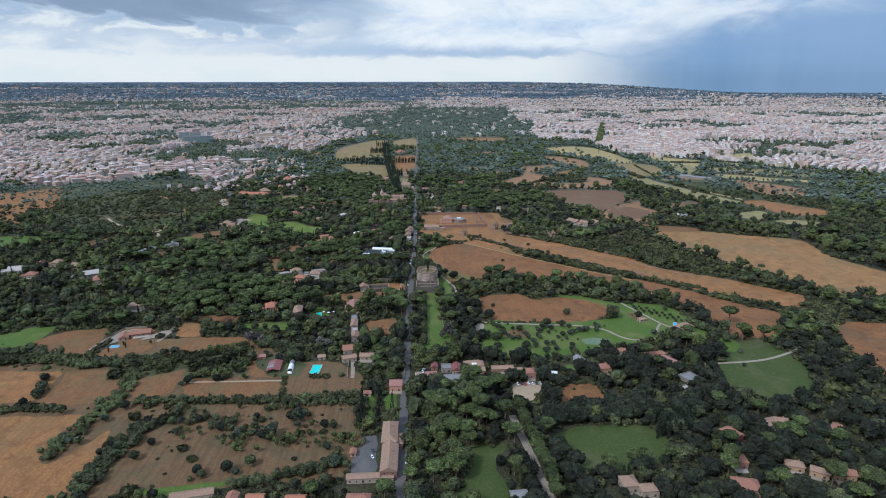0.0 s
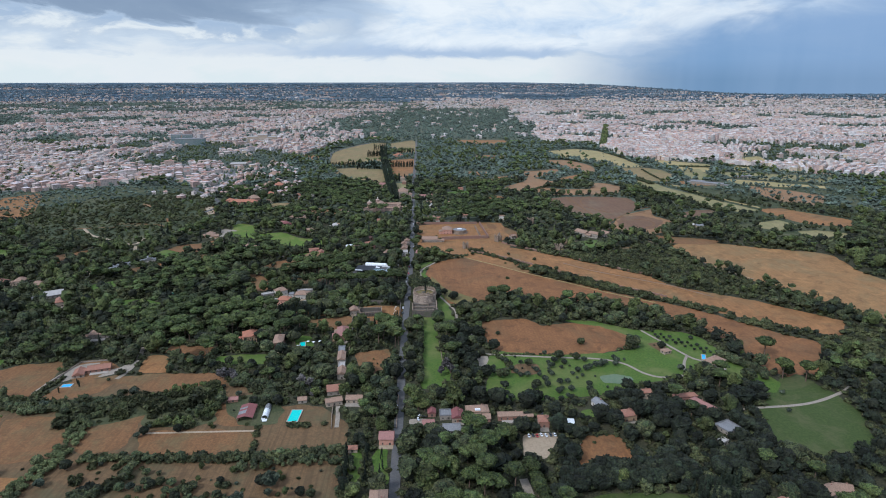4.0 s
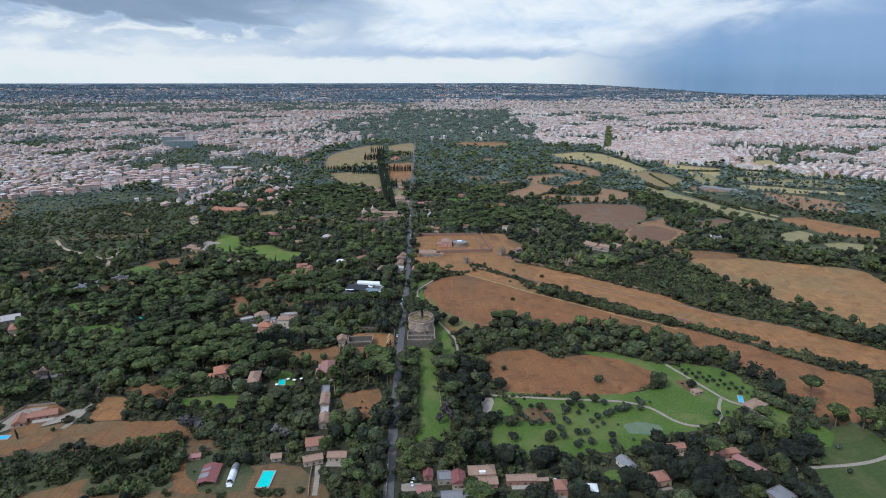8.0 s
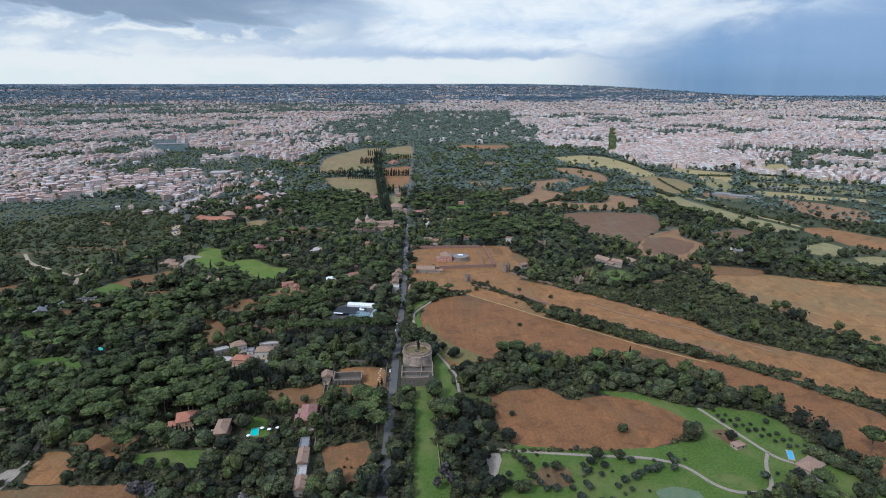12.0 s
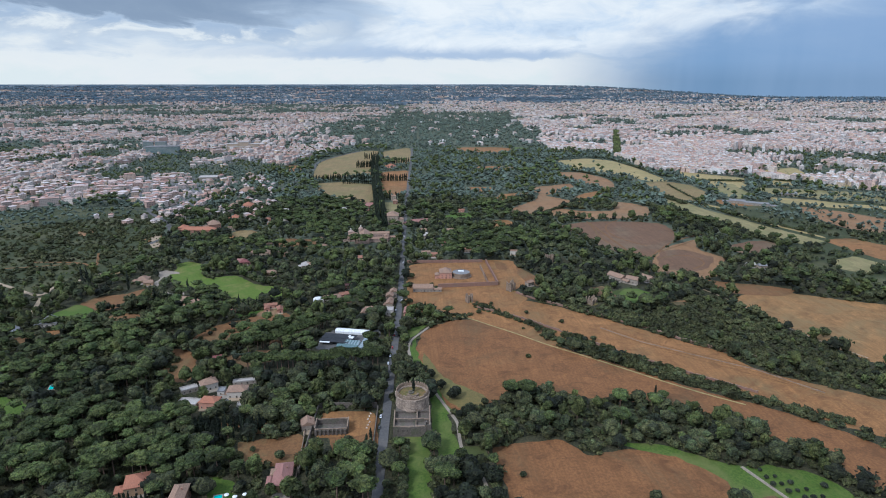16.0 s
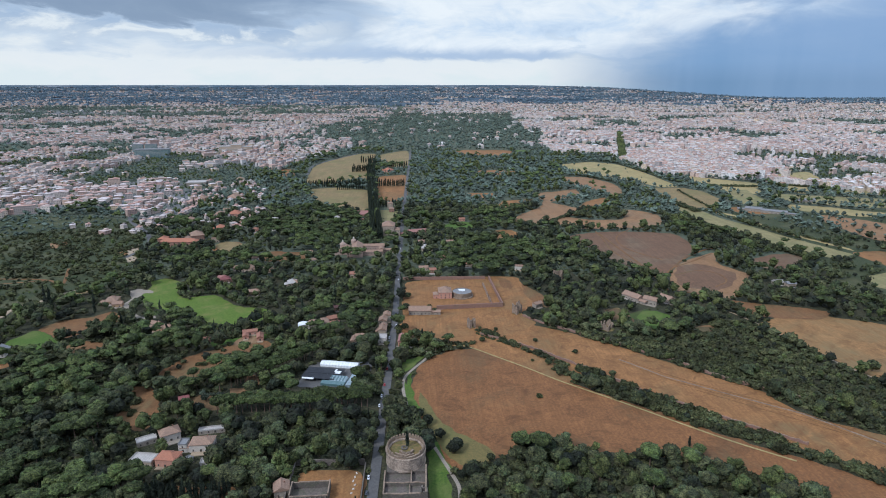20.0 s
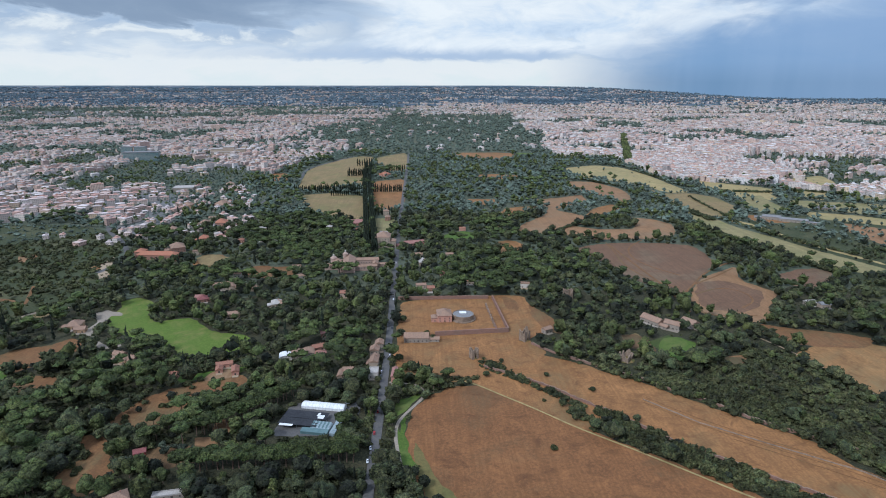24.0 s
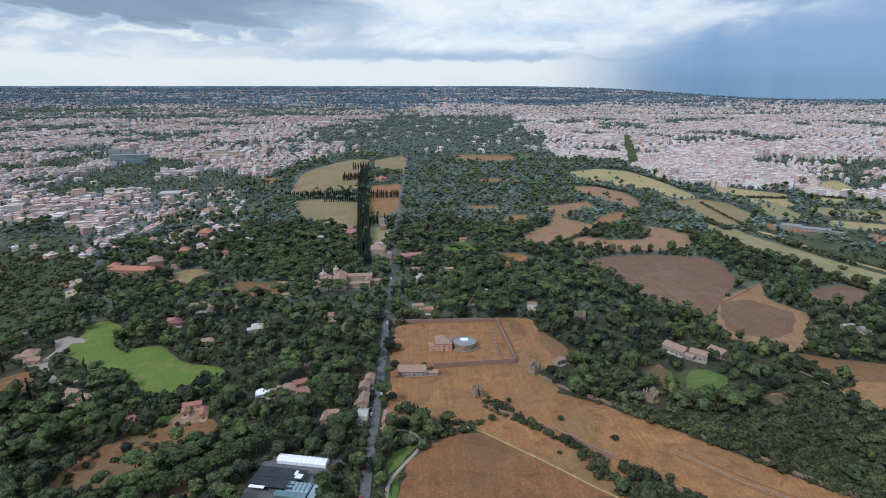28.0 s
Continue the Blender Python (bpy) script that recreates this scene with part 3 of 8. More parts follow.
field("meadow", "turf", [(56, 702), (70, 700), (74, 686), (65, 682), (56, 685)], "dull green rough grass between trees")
field("field_margin", "dry_green", [(27, 864), (35, 843), (41, 819), (52, 801), (78, 779), (84, 764), (68, 751), (54, 757), (45, 773), (36, 797), (29, 829)], "greenish rough margin of a scorched field")
field("dry_paddock", "earth", [(-43, 624), (-20, 635), (-18, 592), (-40, 593)], FIELD_LABELS["earth"], 0.06, "shrub")
field("lawn", "lawn", [(145, 510), (160, 510), (159, 491), (142, 495)], FIELD_LABELS["lawn"])
field("dry_grass_field", "russet", [(466, 593), (490, 603), (558, 589), (441, 432), (430, 487), (441, 545)], FIELD_LABELS["russet"])
field("dry_grass_field", "tan_grass", [(406, 996), (477, 1034), (559, 990), (654, 948), (635, 849), (673, 752), (617, 648), (583, 668), (535, 691), (503, 759), (456, 841), (425, 957)], FIELD_LABELS["straw"])
field("dry_paddock", "straw", [(271, 2862), (413, 2757), (354, 2620), (279, 2700)], FIELD_LABELS["straw"])
field("sports_ground", "lawn", [(1165, 1968), (1244, 1980), (1181, 1890), (1107, 1880)], FIELD_LABELS["lawn"])
field("pasture", "tawny", [(-275, 1951), (-309, 2334), (-276, 2521), (-182, 2699), (-129, 2677), (-116, 2397), (-110, 2051), (-191, 2006)], FIELD_LABELS["gold"])
field("pasture", "tawny", [(-251, 1908), (-180, 1934), (-95, 1889), (-72, 1626), (-142, 1665), (-189, 1711), (-228, 1811)], FIELD_LABELS["gold"])
field("pasture", "tawny", [(-118, 2648), (-8, 2817), (1, 2321), (-42, 2257), (-109, 2515)], FIELD_LABELS["gold"])
field("dry_paddock", "straw", [(-92, 2112), (-1, 2153), (3, 1750), (-13, 1728), (-64, 1747)], FIELD_LABELS["straw"])
field("dry_paddock", "gold", [(-56, 1647), (-13, 1632), (-14, 1510), (-46, 1534)], FIELD_LABELS["gold"])
field("dry_paddock", "straw", [(-309, 1343), (-310, 1390), (-280, 1389), (-244, 1336), (-257, 1322), (-299, 1324)], FIELD_LABELS["straw"])
field("dry_paddock", "straw", [(-414, 2272), (-355, 2269), (-324, 2122), (-368, 2124)], FIELD_LABELS["straw"])
field("hay_meadow", "green_hay", [(-310, 1089), (-328, 1115), (-330, 1158), (-340, 1183), (-323, 1194), (-293, 1173), (-279, 1147), (-287, 1136), (-270, 1110), (-246, 1120), (-230, 1121), (-199, 1084), (-173, 1073), (-151, 1066), (-142, 1044), (-163, 1026), (-197, 1014), (-210, 1018), (-250, 1053), (-279, 1069)], FIELD_LABELS["lawn"])
field("dry_paddock", "earth", [(-360, 1045), (-338, 1070), (-320, 1051), (-321, 1036), (-341, 1017)], FIELD_LABELS["earth"])
field("scrub_clearing", "earth", [(-220, 900), (-215, 918), (-208, 936), (-191, 953), (-170, 966), (-134, 978), (-124, 960), (-140, 946), (-152, 923), (-164, 906), (-176, 894), (-194, 890), (-198, 877), (-218, 883)], FIELD_LABELS["olive"], 0.3, "shrub")
field("scrub_clearing", "earth", [(-238, 883), (-215, 881), (-200, 866), (-192, 846), (-180, 828), (-192, 808), (-214, 820), (-222, 830), (-222, 843), (-211, 855)], FIELD_LABELS["olive"], 0.3, "shrub")
field("scrub_clearing", "pink_soil", [(-144, 876), (-123, 872), (-121, 858), (-138, 863)], "small reddish bare clearing among bushes", 0.1, "shrub")
field("scrub_clearing", "pink_soil", [(-135, 903), (-121, 897), (-118, 880), (-132, 885)], "small reddish bare clearing among bushes", 0.1, "shrub")
field("olive_plot", "olive", [(-184, 839), (-182, 852), (-161, 866), (-128, 864), (-119, 849), (-150, 836)], "plot of grey-green young olive trees", 0.98, "olive")
field("scrub_pasture", "tawny", [(-440, 1118), (-412, 1168), (-393, 1150), (-417, 1112)], "yellowish rough grass on the hill", 0.1, "shrub")
field("dry_paddock", "earth", [(-221, 1282), (-209, 1316), (-145, 1322), (-142, 1278), (-180, 1264)], FIELD_LABELS["earth"])
field("dry_paddock", "tawny", [(-315, 1368), (-302, 1398), (-257, 1365), (-251, 1327), (-290, 1328)], "tawny dry grass plot among trees")
field("scrub_clearing", "tawny", [(252, 1053), (272, 1057), (266, 1020), (252, 1016)], "dry yellowish grass below a farmhouse", 0.05, "shrub")
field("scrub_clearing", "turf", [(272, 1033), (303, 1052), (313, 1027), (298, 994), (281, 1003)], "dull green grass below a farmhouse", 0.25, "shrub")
field("scrub_clearing", "pink_soil", [(340, 996), (359, 999), (354, 982), (340, 978)], "small reddish bare clearing among bushes")
field("lawn", "lawn", [(-201, 972), (-170, 985), (-145, 993), (-131, 999), (-135, 984), (-167, 971), (-191, 964)], FIELD_LABELS["lawn"])
field("dry_paddock", "earth", [(-225, 1307), (-206, 1330), (-148, 1304), (-159, 1267), (-208, 1269)], FIELD_LABELS["earth"])
field("dry_paddock", "straw", [(-459, 1317), (-436, 1374), (-416, 1315), (-403, 1268), (-432, 1313)], FIELD_LABELS["straw"])
field("dry_paddock", "straw", [(10, 1152), (61, 1170), (129, 1167), (129, 1064), (94, 1053), (50, 1055), (13, 1049)], FIELD_LABELS["straw"])
field("dry_grass_field", "straw", [(8, 968), (5, 1019), (50, 1047), (137, 1048), (158, 1023), (107, 993), (89, 964), (75, 961), (34, 984), (11, 974)], FIELD_LABELS["straw"])
field("dry_paddock", "straw", [(136, 1162), (148, 1141), (145, 1095), (131, 1098)], FIELD_LABELS["straw"])
field("dry_paddock", "earth", [(-61, 750), (-11, 751), (-8, 704), (-24, 687), (-37, 688), (-46, 714), (-57, 720)], FIELD_LABELS["earth"], 0.06, "shrub")
field("dry_paddock", "earth", [(-115, 713), (-93, 714), (-69, 702), (-62, 681), (-96, 682), (-111, 699)], FIELD_LABELS["earth"], 0.06, "shrub")
field("dry_paddock", "earth", [(-152, 741), (-97, 739), (-94, 721), (-121, 732)], FIELD_LABELS["earth"], 0.06, "shrub")
field("meadow", "lawn", [(-409, 983), (-396, 1018), (-353, 986), (-353, 953), (-388, 965)], FIELD_LABELS["lawn"], 0.1, "olive")
field("ploughed_field", "earth", [(-396, 1018), (-383, 1043), (-330, 1061), (-314, 1040), (-339, 1009), (-351, 986)], FIELD_LABELS["earth"])
field("dry_paddock", "earth", [(-342, 963), (-331, 985), (-303, 978), (-298, 951), (-328, 952)], FIELD_LABELS["earth"], 0.06, "shrub")
field("dry_paddock", "straw", [(-410, 916), (-393, 925), (-372, 944), (-367, 929), (-390, 898)], FIELD_LABELS["straw"], 0.06, "shrub")
field("dry_grass_field", "straw", [(-1029, 1419), (-953, 1464), (-898, 1542), (-766, 1277), (-791, 1240), (-746, 1121), (-804, 1093)], FIELD_LABELS["straw"], 0.3, "oak")
field("meadow", "lawn", [(-755, 1023), (-671, 1032), (-622, 1005), (-626, 968), (-703, 949)], FIELD_LABELS["lawn"], 0.1, "olive")
field("dry_paddock", "straw", [(166, 1451), (196, 1459), (218, 1417), (198, 1382), (173, 1369), (162, 1389)], FIELD_LABELS["straw"])
field("lawn", "lawn", [(78, 1502), (115, 1531), (155, 1499), (119, 1466), (76, 1454)], FIELD_LABELS["lawn"])
field("clearing", "straw", [(160, 2806), (323, 2818), (412, 2642), (308, 2540), (190, 2635)], FIELD_LABELS["straw"])
field("clearing", "lawn", [(417, 2796), (478, 2775), (445, 2657), (403, 2675)], FIELD_LABELS["lawn"])
field("clearing", "straw", [(139, 1839), (214, 1835), (233, 1792), (169, 1765)], FIELD_LABELS["straw"])
field("dry_grass_field", "straw", [(720, 1280), (779, 1287), (802, 1241), (852, 1171), (804, 1112), (737, 1150), (724, 1219)], FIELD_LABELS["straw"])
field("meadow", "gold", [(647, 1154), (709, 1181), (722, 1122), (668, 1092), (638, 1116)], FIELD_LABELS["gold"])
field("meadow", "gold", [(690, 1091), (735, 1095), (771, 1072), (737, 1029), (680, 1046)], FIELD_LABELS["gold"])
field("clearing", "olive", [(249, 1051), (266, 1056), (276, 1040), (274, 1006), (251, 1019)], FIELD_LABELS["olive"])
field("clearing", "lawn", [(290, 1043), (313, 1044), (323, 1030), (311, 997), (285, 985), (271, 999)], FIELD_LABELS["lawn"], 0.12, "oak")
field("clearing", "earth", [(137, 1178), (153, 1171), (153, 1127), (139, 1137)], FIELD_LABELS["earth"])
field("clearing", "earth", [(168, 1154), (190, 1096), (187, 1054), (173, 1072), (163, 1109)], FIELD_LABELS["earth"])
field("clearing", "olive", [(337, 994), (357, 993), (346, 975), (331, 978)], FIELD_LABELS["olive"])
field("hedge_bank", "scrub_floor", [(252, 957), (279, 935), (304, 907), (347, 865), (343, 859), (297, 900), (272, 928), (249, 950)], FIELD_LABELS["scrub_floor"], 0.5, "shrub")
field("lawn", "lawn", [(-188, 621), (-164, 627), (-134, 625), (-134, 613), (-164, 608), (-186, 609)], FIELD_LABELS["lawn"])
field("dry_paddock", "straw", [(-221, 635), (-210, 644), (-200, 637), (-202, 625), (-215, 624)], FIELD_LABELS["straw"])
field("dry_paddock", "earth", [(-52, 625), (-33, 630), (-16, 625), (-15, 587), (-35, 585), (-47, 594)], FIELD_LABELS["earth"])
field("lawn", "lawn", [(-129, 671), (-112, 673), (-106, 655), (-123, 654)], FIELD_LABELS["lawn"])
field("meadow", "lawn", [(-429, 844), (-403, 862), (-386, 864), (-376, 836), (-413, 823)], FIELD_LABELS["lawn"])
field("parking_yard", "asphalt", [(-39, 398), (-25, 401), (-23, 350), (-40, 351)], "grey tarred parking yard beside the farmhouse")
field("stubble_field", "straw", [(-459, 517), (-348, 518), (-324, 514), (-320, 480), (-321, 461), (-416, 461)], FIELD_LABELS["straw"], 0.0, "shrub")
field("ploughed_field", "earth", [(-320, 517), (-265, 517), (-258, 480), (-264, 458), (-308, 453), (-316, 460), (-316, 490)], FIELD_LABELS["earth"], 0.015, "shrub")
field("stubble_field", "straw", [(-406, 438), (-275, 438), (-262, 440), (-268, 415), (-265, 381), (-257, 374), (-245, 387), (-233, 419), (-225, 394), (-224, 363), (-226, 333), (-338, 332)], FIELD_LABELS["straw"], 0.0, "shrub")
field("orchard", "olive", [(-224, 444), (-201, 448), (-118, 451), (-61, 454), (-40, 434), (-34, 387), (-52, 381), (-65, 361), (-94, 351), (-128, 352), (-168, 346), (-195, 346), (-207, 360), (-208, 392), (-211, 419)], FIELD_LABELS["olive"], 0.3, "mixed")
field("dry_paddock", "earth", [(-254, 516), (-228, 533), (-212, 520), (-208, 468), (-242, 465)], FIELD_LABELS["earth"], 0.05, "shrub")
field("dry_paddock", "earth", [(-206, 494), (-120, 492), (-111, 458), (-195, 462)], FIELD_LABELS["earth"], 0.02, "shrub")
field("dry_paddock", "olive", [(-115, 493), (-67, 496), (-57, 468), (-110, 458)], FIELD_LABELS["straw"], 0.0, "shrub")
field("farmyard", "earth", [(-159, 530), (-127, 538), (-119, 497), (-149, 498)], FIELD_LABELS["earth"], 0.02, "shrub")
field("dry_paddock", "earth", [(-260, 583), (-238, 588), (-174, 588), (-159, 559), (-209, 554), (-245, 561)], FIELD_LABELS["earth"], 0.04, "shrub")
field("dry_paddock", "straw", [(-254, 597), (-258, 625), (-239, 628), (-223, 599)], FIELD_LABELS["straw"], 0.05, "shrub")
field("dry_paddock", "earth", [(-397, 582), (-374, 611), (-326, 618), (-323, 541), (-363, 557)], FIELD_LABELS["earth"], 0.03, "shrub")
field("dry_paddock", "earth", [(-305, 580), (-285, 582), (-262, 589), (-265, 557), (-296, 545), (-317, 539)], FIELD_LABELS["earth"], 0.05, "shrub")
field("farmyard", "earth", [(-320, 600), (-314, 618), (-291, 617), (-265, 595), (-283, 583), (-302, 577)], FIELD_LABELS["sand"], 0.0, "shrub")
field("meadow", "lawn", [(-517, 590), (-439, 602), (-416, 622), (-388, 624), (-392, 585), (-386, 554), (-478, 541)], FIELD_LABELS["lawn"], 0.05, "olive")
field("lawn", "lawn", [(-186, 341), (-160, 346), (-124, 351), (-122, 346), (-146, 339), (-178, 335)], FIELD_LABELS["lawn"], 0.0, "olive")
# these two lawns take the grass colour darkened for shade
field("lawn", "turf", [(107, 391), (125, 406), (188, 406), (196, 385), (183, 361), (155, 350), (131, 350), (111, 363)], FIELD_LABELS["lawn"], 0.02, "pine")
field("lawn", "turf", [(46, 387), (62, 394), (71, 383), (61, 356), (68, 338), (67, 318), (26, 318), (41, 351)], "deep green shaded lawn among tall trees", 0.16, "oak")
field("dry_paddock", "russet", [(129, 462), (139, 472), (159, 473), (168, 463), (164, 442), (153, 433), (125, 434)], FIELD_LABELS["earth"], 0.06, "shrub")
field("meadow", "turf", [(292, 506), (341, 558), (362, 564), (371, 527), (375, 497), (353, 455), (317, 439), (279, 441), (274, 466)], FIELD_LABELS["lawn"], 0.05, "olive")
field("bare_field", "pink_soil", [(441, 2090), (516, 2078), (554, 1968), (550, 1881), (522, 1792), (482, 1730), (498, 1817), (465, 1905), (428, 1981)], FIELD_LABELS["pink_soil"], 0.0, "shrub")
field("bare_field", "pink_soil", [(299, 1826), (370, 1848), (432, 1886), (425, 1802), (357, 1746), (327, 1710), (378, 1642), (349, 1577), (285, 1531), (247, 1492), (212, 1511), (233, 1577), (295, 1660), (319, 1737)], FIELD_LABELS["pink_soil"], 0.0, "shrub")
field("dry_grass_field", "straw", [(370, 1633), (410, 1717), (473, 1770), (472, 1709), (425, 1655), (396, 1623)], FIELD_LABELS["straw"], 0.02, "shrub")
field("bare_field", "pink_soil", [(294, 1497), (331, 1456), (463, 1458), (499, 1488), (524, 1565), (505, 1609), (460, 1634), (465, 1589), (432, 1528), (372, 1531), (338, 1552), (300, 1580), (262, 1530)], FIELD_LABELS["pink_soil"], 0.03, "shrub")
field("bare_field", "pink_soil", [(364, 1116), (376, 1160), (397, 1198), (431, 1242), (506, 1295), (479, 1230), (491, 1200), (501, 1172), (456, 1124), (450, 1095), (414, 1076), (386, 1101)], FIELD_LABELS["pink_soil"], 0.0, "shrub")
field("ploughed_field", "plough", [(286, 1399), (335, 1427), (387, 1435), (449, 1429), (491, 1411), (492, 1361), (478, 1301), (452, 1274), (423, 1232), (400, 1204), (371, 1177), (350, 1200), (323, 1258), (312, 1329)], FIELD_LABELS["plough"], 0.0, "shrub")
field("ploughed_field", "plough", [(414, 1222), (451, 1231), (469, 1210), (482, 1185), (475, 1164), (444, 1125), (417, 1111), (390, 1120), (380, 1135), (391, 1176)], FIELD_LABELS["plough"], 0.0, "shrub")
field("ploughed_field", "plough", [(540, 1248), (583, 1273), (619, 1279), (629, 1255), (587, 1205), (551, 1184), (538, 1207), (528, 1228)], FIELD_LABELS["plough"], 0.0, "shrub")
field("yard", "earth", [(411, 1081), (437, 1066), (491, 1048), (520, 1030), (490, 1006), (425, 1020), (414, 1048), (403, 1068)], FIELD_LABELS["sand"], 0.03, "oak")
field("valley_meadow", "hay", [(764, 1987), (857, 2005), (903, 1898), (885, 1805), (831, 1789), (791, 1864)], FIELD_LABELS["hay"], 0.03, "oak")
field("valley_meadow", "hay", [(1025, 2032), (1115, 2052), (1048, 1872), (971, 1783), (960, 1857)], FIELD_LABELS["hay"], 0.03, "oak")
field("meadow", "gold", [(793, 1836), (868, 1860), (846, 1789), (825, 1669), (760, 1650), (758, 1726)], FIELD_LABELS["gold"], 0.25, "oak")
field("valley_meadow", "hay", [(1242, 1967), (1240, 1772), (1196, 1715), (1171, 1820)], FIELD_LABELS["hay"], 0.03, "oak")
field("valley_meadow", "hay", [(899, 1630), (1061, 1543), (1033, 1507), (960, 1560), (874, 1590)], FIELD_LABELS["hay"], 0.03, "oak")
field("pasture", "pink_soil", [(858, 1564), (918, 1500), (962, 1415), (874, 1302), (819, 1358), (819, 1481)], FIELD_LABELS["pink_soil"], 0.38, "oak")
field("meadow", "gold", [(890, 1800), (1010, 1760), (1120, 1720), (1180, 1660), (1080, 1600), (960, 1640), (880, 1700)], FIELD_LABELS["gold"], 0.45, "oak")
field("valley_meadow", "hay", [(492, 2347), (618, 2417), (691, 2351), (713, 2183), (714, 1969), (708, 1902), (654, 1904), (628, 2013), (579, 2084), (494, 2172)], FIELD_LABELS["hay"], 0.008, "oak")
field("valley_meadow", "tawny", [(621, 1958), (648, 1891), (711, 1895), (743, 1832), (735, 1725), (684, 1644), (632, 1622), (621, 1692), (615, 1812)], FIELD_LABELS["tawny"], 0.012, "oak")
field("valley_meadow", "gold", [(618, 1735), (629, 1656), (634, 1544), (659, 1467), (679, 1385), (704, 1317), (720, 1267), (672, 1247), (627, 1313), (604, 1382), (578, 1463), (576, 1580)], FIELD_LABELS["gold"], 0.012, "oak")
field("valley_meadow", "hay", [(653, 1621), (679, 1571), (692, 1476), (708, 1390), (737, 1305), (736, 1286), (716, 1332), (692, 1406), (673, 1492), (648, 1572)], FIELD_LABELS["hay"], 0.01, "oak")
field("valley_meadow", "hay", [(818, 2130), (861, 2037), (948, 1952), (906, 1873), (846, 1904), (789, 1982)], FIELD_LABELS["hay"], 0.01, "oak")
field("valley_meadow", "hay", [(1089, 2109), (1222, 2162), (1173, 2024), (1065, 1894), (1005, 1934)], FIELD_LABELS["hay"], 0.02, "oak")
field("valley_meadow", "hay", [(849, 1672), (938, 1628), (985, 1576), (943, 1527), (831, 1605)], FIELD_LABELS["hay"], 0.01, "oak")
field("meadow", "lawn", [(1201, 2014), (1334, 1984), (1245, 1880), (1127, 1906)], FIELD_LABELS["lawn"], 0.0, "oak")
field("dry_paddock", "straw", [(713, 1648), (748, 1622), (762, 1568), (721, 1569), (694, 1597)], FIELD_LABELS["straw"], 0.02, "oak")
field("meadow", "gold", [(1097, 1886), (1162, 1898), (1200, 1826), (1137, 1754), (1067, 1793)], FIELD_LABELS["gold"], 0.02, "oak")
field("clearing", "straw", [(224, 1735), (299, 1754), (258, 1692), (218, 1654), (205, 1684)], FIELD_LABELS["straw"], 0.03, "shrub")
field("clearing", "straw", [(192, 2215), (267, 2233), (349, 2188), (253, 2125)], FIELD_LABELS["straw"], 0.03, "shrub")
field("clearing", "straw", [(600, 2884), (746, 2919), (723, 2766), (582, 2718)], FIELD_LABELS["straw"], 0.03, "shrub")
field("dry_paddock", "straw", [(-252, 594), (-255, 611), (-246, 622), (-236, 623), (-224, 607), (-223, 590), (-242, 589)], FIELD_LABELS["straw"], 0.06, "shrub")
field("dry_paddock", "earth", [(-251, 635), (-240, 649), (-200, 646), (-190, 629), (-215, 626)], FIELD_LABELS["earth"], 0.1, "shrub")
field("dry_paddock", "straw", [(-223, 621), (-207, 626), (-198, 620), (-201, 606)], FIELD_LABELS["straw"], 0.08, "shrub")
field("stubble_field", "earth", [(-281, 582), (-239, 584), (-170, 579), (-158, 569), (-281, 571)], FIELD_LABELS["earth"], 0.02, "shrub")
field("lawn", "lawn", [(-189, 622), (-165, 624), (-131, 621), (-126, 609), (-145, 602), (-174, 606)], FIELD_LABELS["lawn"], 0.05, "olive")
field("lawn", "lawn", [(-126, 667), (-106, 670), (-95, 643), (-112, 640)], FIELD_LABELS["lawn"], 0.0, "olive")
field("lawn", "lawn", [(-368, 780), (-337, 791), (-296, 771), (-296, 756), (-346, 762)], FIELD_LABELS["lawn"], 0.03, "oak")
field("dry_paddock", "earth", [(-112, 714), (-92, 716), (-69, 723), (-59, 691), (-88, 694)], FIELD_LABELS["earth"], 0.05, "shrub")
field("gravel_yard", "gravel", [(69, 613), (79, 614), (75, 591), (71, 576), (65, 580)], FIELD_LABELS["sand"], 0.0, "shrub")
field("kitchen_garden", "olive", [(102, 595), (126, 594), (123, 573), (96, 574)], FIELD_LABELS["olive"], 0.05, "shrub")
field("dry_paddock", "russet", [(-44, 619), (-15, 618), (-12, 580), (-31, 579)], FIELD_LABELS["earth"], 0.3, "mixed")
field("thicket_ground", "scrub_floor", [(-295, 540), (-269, 549), (-231, 548), (-197, 553), (-167, 563), (-156, 548), (-168, 532), (-187, 523), (-214, 515), (-241, 503), (-273, 497)], FIELD_LABELS["scrub_floor"], 0.95, "shrub")
field("thicket_ground", "scrub_floor", [(-155, 541), (-137, 547), (-111, 543), (-101, 522), (-102, 499), (-131, 497), (-147, 518)], FIELD_LABELS["scrub_floor"], 0.95, "mixed")
field("lawn", "lawn", [(12, 884), (21, 867), (25, 844), (31, 831), (17, 832), (14, 861)], FIELD_LABELS["lawn"], 0.04, "shrub")
field("lawn", "lawn", [(10, 925), (35, 935), (20, 906), (12, 899)], FIELD_LABELS["lawn"], 0.04, "shrub")
field("grass_verge", "lawn", [(15, 889), (20, 904), (20, 866), (23, 839), (31, 807), (42, 779), (50, 748), (44, 746), (35, 771), (25, 805), (18, 837)], FIELD_LABELS["lawn"], 0.03, "shrub")
field("nursery_yard", "asphalt", [(-84, 880), (-76, 926), (-30, 914), (-22, 925), (-16, 922), (-20, 898), (-32, 872), (-80, 874)], "dark tarred yard of a plant nursery", 0.5, "shrub")
field("lawn", "lawn", [(-14, 934), (-9, 937), (-8, 906), (-10, 888), (-13, 894)], FIELD_LABELS["lawn"], 0.03, "shrub")
